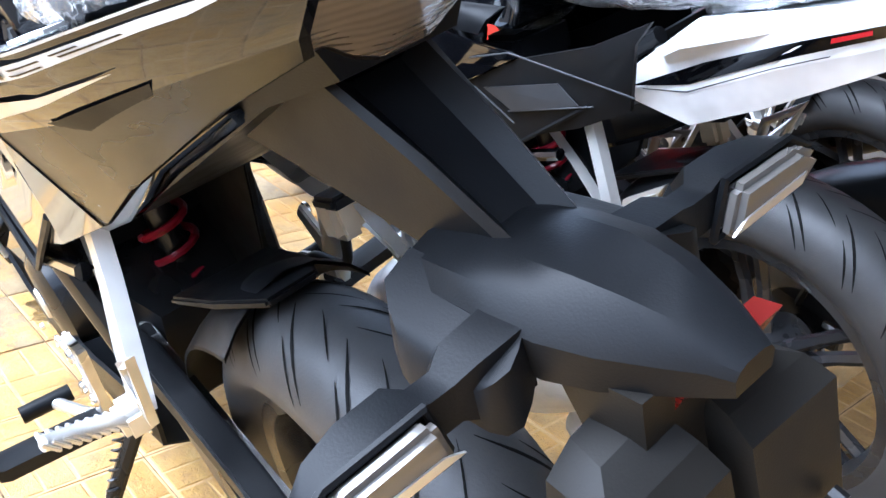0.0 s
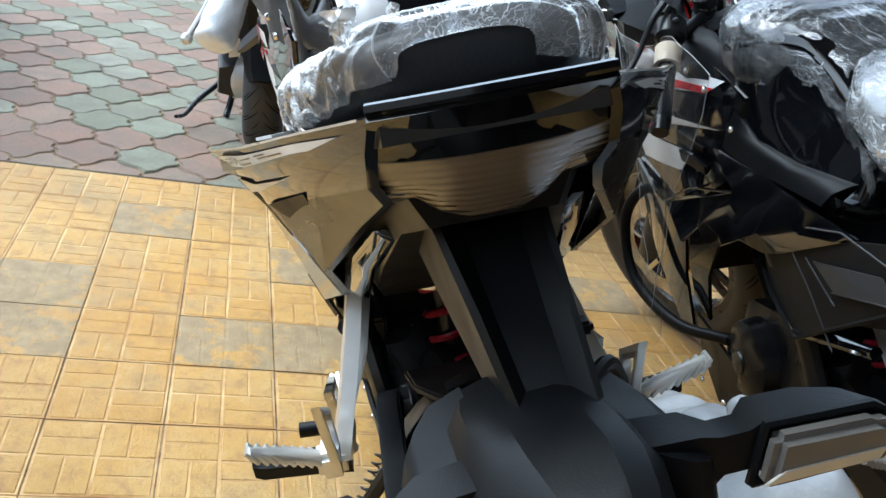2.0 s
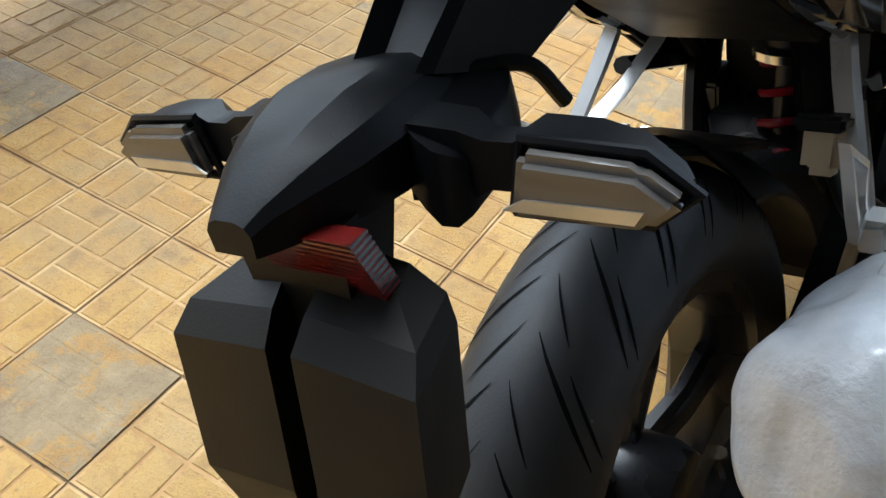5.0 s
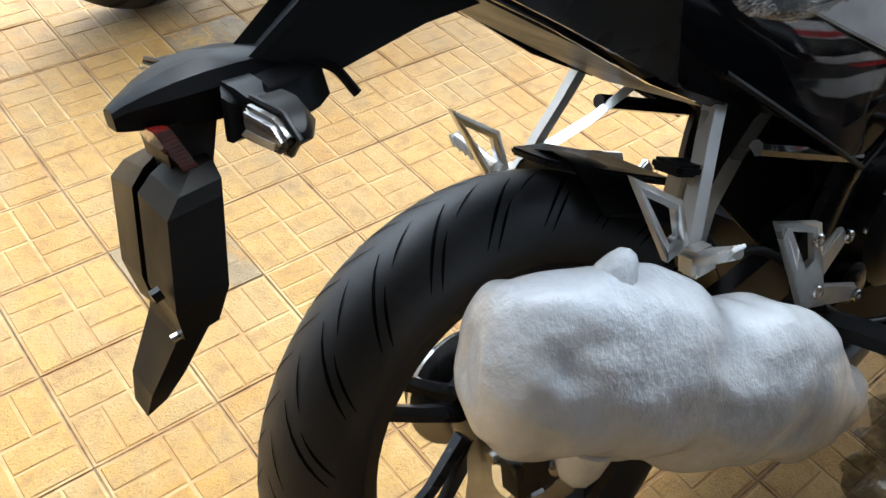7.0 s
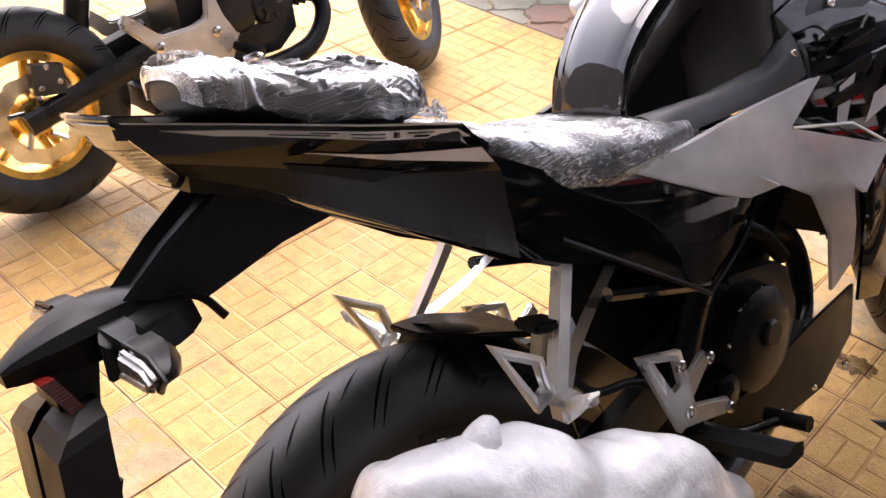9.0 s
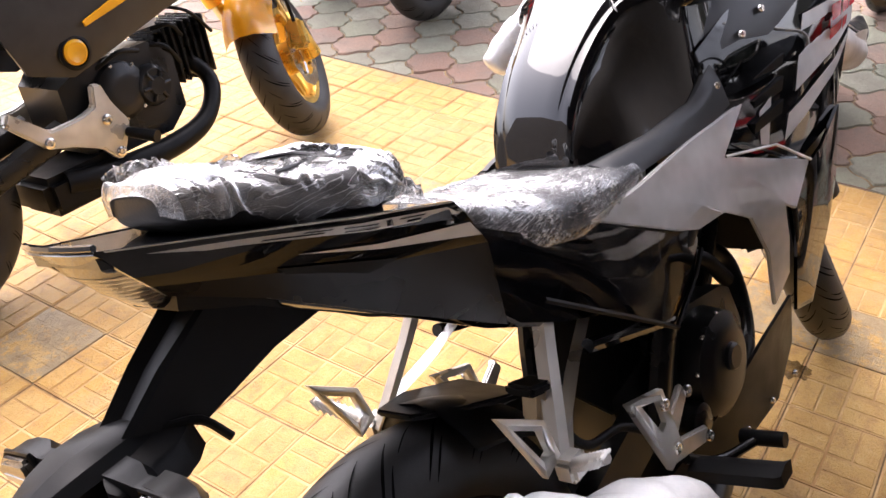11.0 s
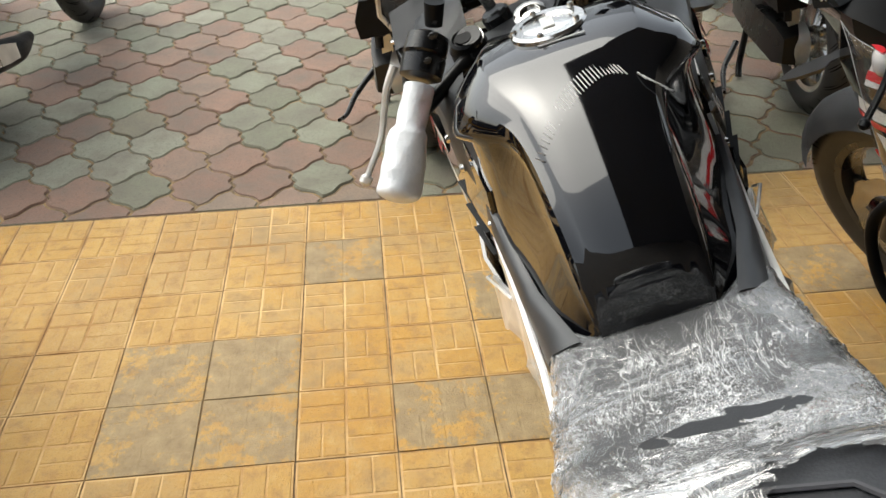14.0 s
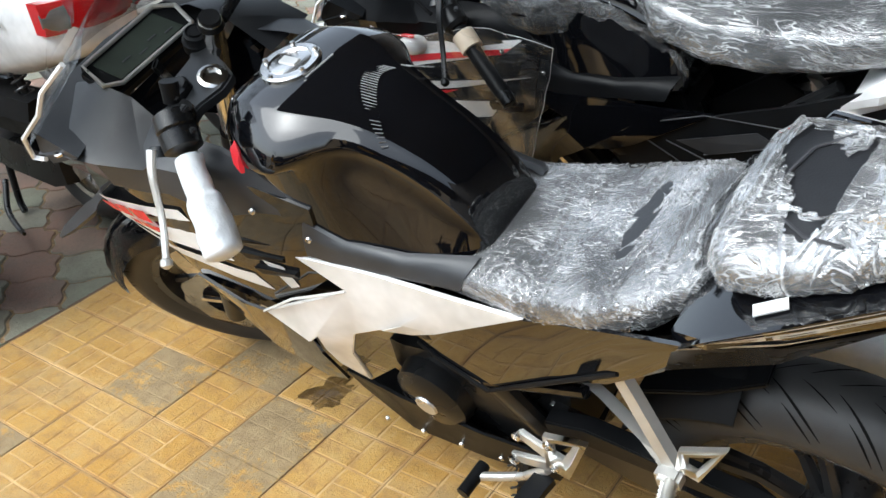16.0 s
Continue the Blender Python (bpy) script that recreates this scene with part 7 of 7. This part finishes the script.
        part("grab_rail", tube(curve([(-0.25, s * 0.10, 0.86), (-0.16, s * 0.17, 0.875), (0.10, s * 0.185, 0.865)]), 0.012), MATT_BLACK if dark else body, B)
        for k in range(4):
            part("badge_bar", prism([(-0.10 + 0.022 * k, s * 0.1745, 0.745), (-0.084 + 0.022 * k, s * 0.1750, 0.745), (-0.086 + 0.022 * k, s * 0.1755, 0.725), (-0.102 + 0.022 * k, s * 0.1750, 0.725)], (0, s * 0.002, 0)), GREY_PLASTIC, cowl)
    part("seat", loft(seat_rings([(-0.22, 0.06, 0.90, 0.06, 0), (-0.15, 0.12, 0.91, 0.08, 0), (0.10, 0.14, 0.89, 0.09, 0), (0.35, 0.14, 0.85, 0.09, 0), (0.56, 0.10, 0.83, 0.09, 0)])), VINYL, B, "black two-up scooter seat", subsurf=1)
    part("floor_board", box((0.76, 0, 0.34), 0.42, 0.28, 0.06, 0.015), MATT_BLACK, B)
    part("front_shield", loft(seat_rings([(0.92, 0.16, 0.80, 0.55, 0), (0.98, 0.19, 0.92, 0.62, 0), (1.06, 0.15, 0.95, 0.40, 0), (1.14, 0.05, 0.92, 0.2, 0)])), body, B, subsurf=1)
    part("front_fork", tube([(1.10, 0, 0.60), (1.25, 0, 0.26)], 0.05, 10), MATT_BLACK, B)
    part("handlebar", tube(curve([(0.96, 0.33, 1.0), (1.0, 0.14, 1.04), (1.0, -0.14, 1.04), (0.96, -0.33, 1.0)]), 0.014), MATT_BLACK, B)
    part("centre_stand", tube(curve([(0.36, 0.11, 0.20), (0.33, 0.14, 0.06), (0.30, 0.15, 0.02)]), 0.012), ENGINE, B)
    part("side_stand", tube(curve([(0.30, 0.17, 0.15), (0.20, 0.24, 0.10), (0.10, 0.27, 0.075), (0.03, 0.29, 0.085)]), [0.011, 0.010, 0.008, 0.006]), ENGINE, B, "black kick lever")
    return B


def scooters():
    first = scooter(pose(1.17, -0.59, 0.002, -4, 0, -4), "white scooter with black mudguard and red tail lamp", WHITE_PAINT)
    part("paper_tag", prism([(-0.26, -0.085, 0.47), (-0.26, -0.155, 0.475), (-0.255, -0.155, 0.425), (-0.255, -0.085, 0.42)], (-0.002, 0, 0)), PAPER, first, "white price tag")
    for k in range(4):
        part("tag_line", box((-0.2615, -0.12, 0.462 - 0.009 * k), 0.001, 0.055, 0.002, 0), INK, first)
    # foam sheet rolled round the muffler of the first one, open towards the rear
    roll = []
    for i in range(12):
        f = i / 11
        row = []
        for k in range(25):
            t = 6.6 * k / 24
            q = 0.066 + 0.010 * k / 24 + 0.004 * noise.noise(Vector((math.cos(t), math.sin(t), f * 4)))
            row.append(Vector((-0.20 + 0.30 * f, -0.155 + q * math.cos(t + 1.9), 0.345 - 0.13 * f + q * math.sin(t + 1.9))))
        roll.append(row)
    bm = loft(roll, cap=False, closed=False)
    bmesh.ops.recalc_face_normals(bm, faces=bm.faces)
    bmesh.ops.solidify(bm, geom=list(bm.faces), thickness=0.004)
    for x, y, r in ((1.16, -1.22, -2), (1.20, -1.88, -3)):
        copy_thing(first, pose(x, y, 0.002, -4, 0, r))
    part("muffler_foam", bm, PAPER, first, "white foam sheet rolled round the muffler", sharp=80)
    other = scooter(pose(1.36, 0.93, 0.002, -5, 0, -6), "dark grey scooter with thin black wheels on the pavers", SHROUD_GREY, dark=True)
    copy_thing(other, pose(1.55, 1.55, 0.002, -5, 0, -8))


scooters()


# ---------------------------------------------------------------- building round the place
def wall(name, c, sx, sy, sz, mat, label, cat):
    return tagged(part(name, box(c, sx, sy, sz, 0.01), mat), label, cat, kind="structure")


wall("wall_west", (-3.6, 0.7, 1.5), 0.2, 8.6, 3.0, PLASTER, "plain plastered shop wall", "wall")
# unseen, added to block skylight from the right-hand side
wall("wall_south", (-1.25, -3.5, 1.5), 4.5, 0.2, 3.0, PLASTER, "plain unseen side wall added to keep light out", "wall")
# unseen, added to cut the low sky out of the reflections
wall("wall_east", (7.5, -3.6, 0.95), 0.3, 9.0, 1.9, FAR_WALL, "unseen dark wall added to darken reflections", "wall")
canopy = prism([(-3.7, -3.7, 3.01), (1.1, -3.7, 3.01), (1.1, 0.0, 3.01), (-3.7, 0.25, 3.01)], (0, 0, 0.12), 0.01)
tagged(part("ceiling", canopy, CANOPY), "dark sheet canopy over the tiled forecourt", "ceiling", kind="structure")

# ---------------------------------------------------------------- ground, tiles and pavers
bm = bmesh.new()
bmesh.ops.create_grid(bm, x_segments=1, y_segments=1, size=80)
bmesh.ops.translate(bm, verts=bm.verts, vec=(0, 0, -0.0034))
tagged(part("ground", bm, EARTH), "dark cement bed under tiles and pavers", "ground", kind="structure")


def tile_into(bm, x0, y0, smooth, lift=0.0):
    """A 0.2 m tile pressed with a basket weave of eight bars."""
    def frustum(ax, ay, bx, by, z0, z1, ins):
        mi = 1 if z0 < -0.005 else 0
        a = [bm.verts.new(p) for p in ((ax, ay, z0), (bx, ay, z0), (bx, by, z0), (ax, by, z0))]
        b = [bm.verts.new(p) for p in ((ax + ins, ay + ins, z1), (bx - ins, ay + ins, z1), (bx - ins, by - ins, z1), (ax + ins, by - ins, z1))]
        bm.faces.new(b).material_index = mi
        for i in range(4):
            bm.faces.new((a[i], a[(i + 1) % 4], b[(i + 1) % 4], b[i])).material_index = mi
    frustum(x0 + 0.0005, y0 + 0.0005, x0 + 0.1995, y0 + 0.1995, -0.012, -0.0015 if not smooth else -0.0006, 0.0012)
    for qx in (0, 1):
        for qy in (0, 1):
            cx, cy = x0 + 0.004 + 0.097 * qx, y0 + 0.004 + 0.097 * qy
            for k in (0, 1):
                g = 0.0016
                if (qx + qy) % 2:
                    r = (cx + g, cy + 0.0475 * k + g, cx + 0.095 - g, cy + 0.0475 * (k + 1) - g)
                else:
                    r = (cx + 0.0475 * k + g, cy + g, cx + 0.0475 * (k + 1) - g, cy + 0.095 - g)
                frustum(*r, -0.0015 if not smooth else -0.0006, 0.0, 0.0016)


WORN = {(-1, -1), (-1, 0), (0, -1), (0, 0), (-1, -3), (-1, -4), (1, -4), (0, -5), (0, -7), (-1, -7), (1, -8), (2, -2), (-5, 2), (-7, -1), (-6, -9), (0, -6)}


def tiles():
    floor = tagged(new("floor"), "yellow cement tiles pressed with a basket weave, some worn grey", "floor", kind="structure")
    meshes = []
    for smooth in (False, True):
        bm = bmesh.new()
        tile_into(bm, -0.1, -0.1, smooth)
        me = bpy.data.meshes.new("tile")
        bm.to_mesh(me)
        bm.free()
        me.materials.append(TILE_WORN if smooth else TILE)
        me.materials.append(TILE_WORN if smooth else GROUT)
        meshes.append(me)
    rest = bmesh.new()
    rnd = random.Random(4)
    for j in range(-16, 4):
        for k in range(-22, 16):
            near = -11 <= j <= 3 and -11 <= k <= 8
            if near:
                t = new("tile", meshes[(j, k) in WORN])
                t.parent = floor
                t.matrix_local = pose(0.2 * j + 0.1, 0.2 * k + 0.1, rnd.uniform(-0.0003, 0.0009), rnd.uniform(-0.3, 0.3), rnd.uniform(-0.3, 0.3), rnd.choice((0, 180)) + rnd.uniform(-0.25, 0.25))
            else:
                tile_into(rest, 0.2 * j, 0.2 * k, False)
    far = part("far_tile_field", rest, TILE, floor)
    far.data.materials.append(GROUT)
    tagged(far, kind="stuff")


def paver_outline(cx, cy, shrink):
    """A six-sided interlocking paver with S-shaped edges."""
    P, H, E = 0.18, 0.246, 0.037
    V = [(H / 2, 0), (E, P / 2), (-E, P / 2), (-H / 2, 0), (-E, -P / 2), (E, -P / 2)]
    out = []
    for a, b in zip(V, V[1:] + V[:1]):
        a, b = Vector((*a, 0)), Vector((*b, 0))
        nrm = Vector((b.y - a.y, a.x - b.x, 0)).normalized()
        for f, o in ((0.0, 0), (0.15, 0.0055), (0.32, 0.0075), (0.5, 0), (0.68, -0.0075), (0.85, -0.0055)):
            q = a + (b - a) * f + nrm * o
            q *= shrink
            out.append((cx + q.x, cy + q.y))
    return out


def pavers():
    pave = tagged(new("pavement"), "interlocking red and grey-green concrete pavers", "pavement", kind="structure")
    rnd = random.Random(11)

    def ring(bm, cx, cy, dx, dy):
        lo = [bm.verts.new((max(x, 0.806 - dx), y, -0.03)) for x, y in paver_outline(cx, cy, 0.975)]
        mi = [bm.verts.new((max(x, 0.806 - dx), y, -0.006)) for x, y in paver_outline(cx, cy, 0.965)]
        hi = [bm.verts.new((max(x, 0.810 - dx), y, 0.0)) for x, y in paver_outline(cx, cy, 0.915)]
        n = len(lo)
        bm.faces.new(hi)
        for i in range(n):
            bm.faces.new((lo[i], lo[(i + 1) % n], mi[(i + 1) % n], mi[i]))
            bm.faces.new((mi[i], mi[(i + 1) % n], hi[(i + 1) % n], hi[i]))
    bm = bmesh.new()
    ring(bm, 0, 0, 50, 0)
    whole = bpy.data.meshes.new("paver")
    bm.to_mesh(whole)
    bm.free()
    whole.materials.append(PAVER)
    rest = bmesh.new()
    for r in range(0, 40):
        x = 0.80 + 0.16 * r
        for c in range(-24, 24):
            y = 0.18 * (c + 0.5 * (r % 2)) + 0.03
            if x < 3.0 and -1.05 < y < 1.9 and r > 0:
                p = new("paver", whole)
                p.parent = pave
                p.matrix_local = pose(x, y, rnd.uniform(0.0005, 0.0045), rnd.uniform(-1.0, 1.0), rnd.uniform(-1.0, 1.0), rnd.uniform(-1.0, 1.0))
            else:
                ring(rest, x, y, 0, 0)
    tagged(part("far_paver_field", rest, PAVER, pave), kind="stuff")


def wet_patch(cx, cy, r, seed, stretch):
    """Spilt water on the tiles: a thin, ragged, shining sheet."""
    bm = bmesh.new()
    n = 40
    rim, top = [], []
    for k in range(n):
        t = 6.28318 * k / n
        q = r * (0.75 + 0.55 * noise.noise(Vector((math.cos(t) * 1.6 + seed, math.sin(t) * 1.6, seed))) + 0.25 * noise.noise(Vector((math.cos(t) * 5, math.sin(t) * 5, seed))))
        rim.append(bm.verts.new((cx + q * 1.03 * stretch * math.cos(t), cy + q * 1.03 * math.sin(t), 0.0010)))
        top.append(bm.verts.new((cx + q * stretch * math.cos(t), cy + q * math.sin(t), 0.0022)))
    for k in range(n):
        bm.faces.new((rim[k], rim[(k + 1) % n], top[(k + 1) % n], top[k]))
    bm.faces.new(top)
    return tagged(part("water_stain", bm, WATER), "dark wet stain on the yellow tiles", "water stain", kind="structure")


pavers()
tiles()
wet_patch(-0.10, -0.87, 0.085, 3.0, 0.8)
wet_patch(-0.09, -0.975, 0.05, 7.0, 0.9)
wet_patch(-0.56, -1.12, 0.12, 11.0, 1.3)
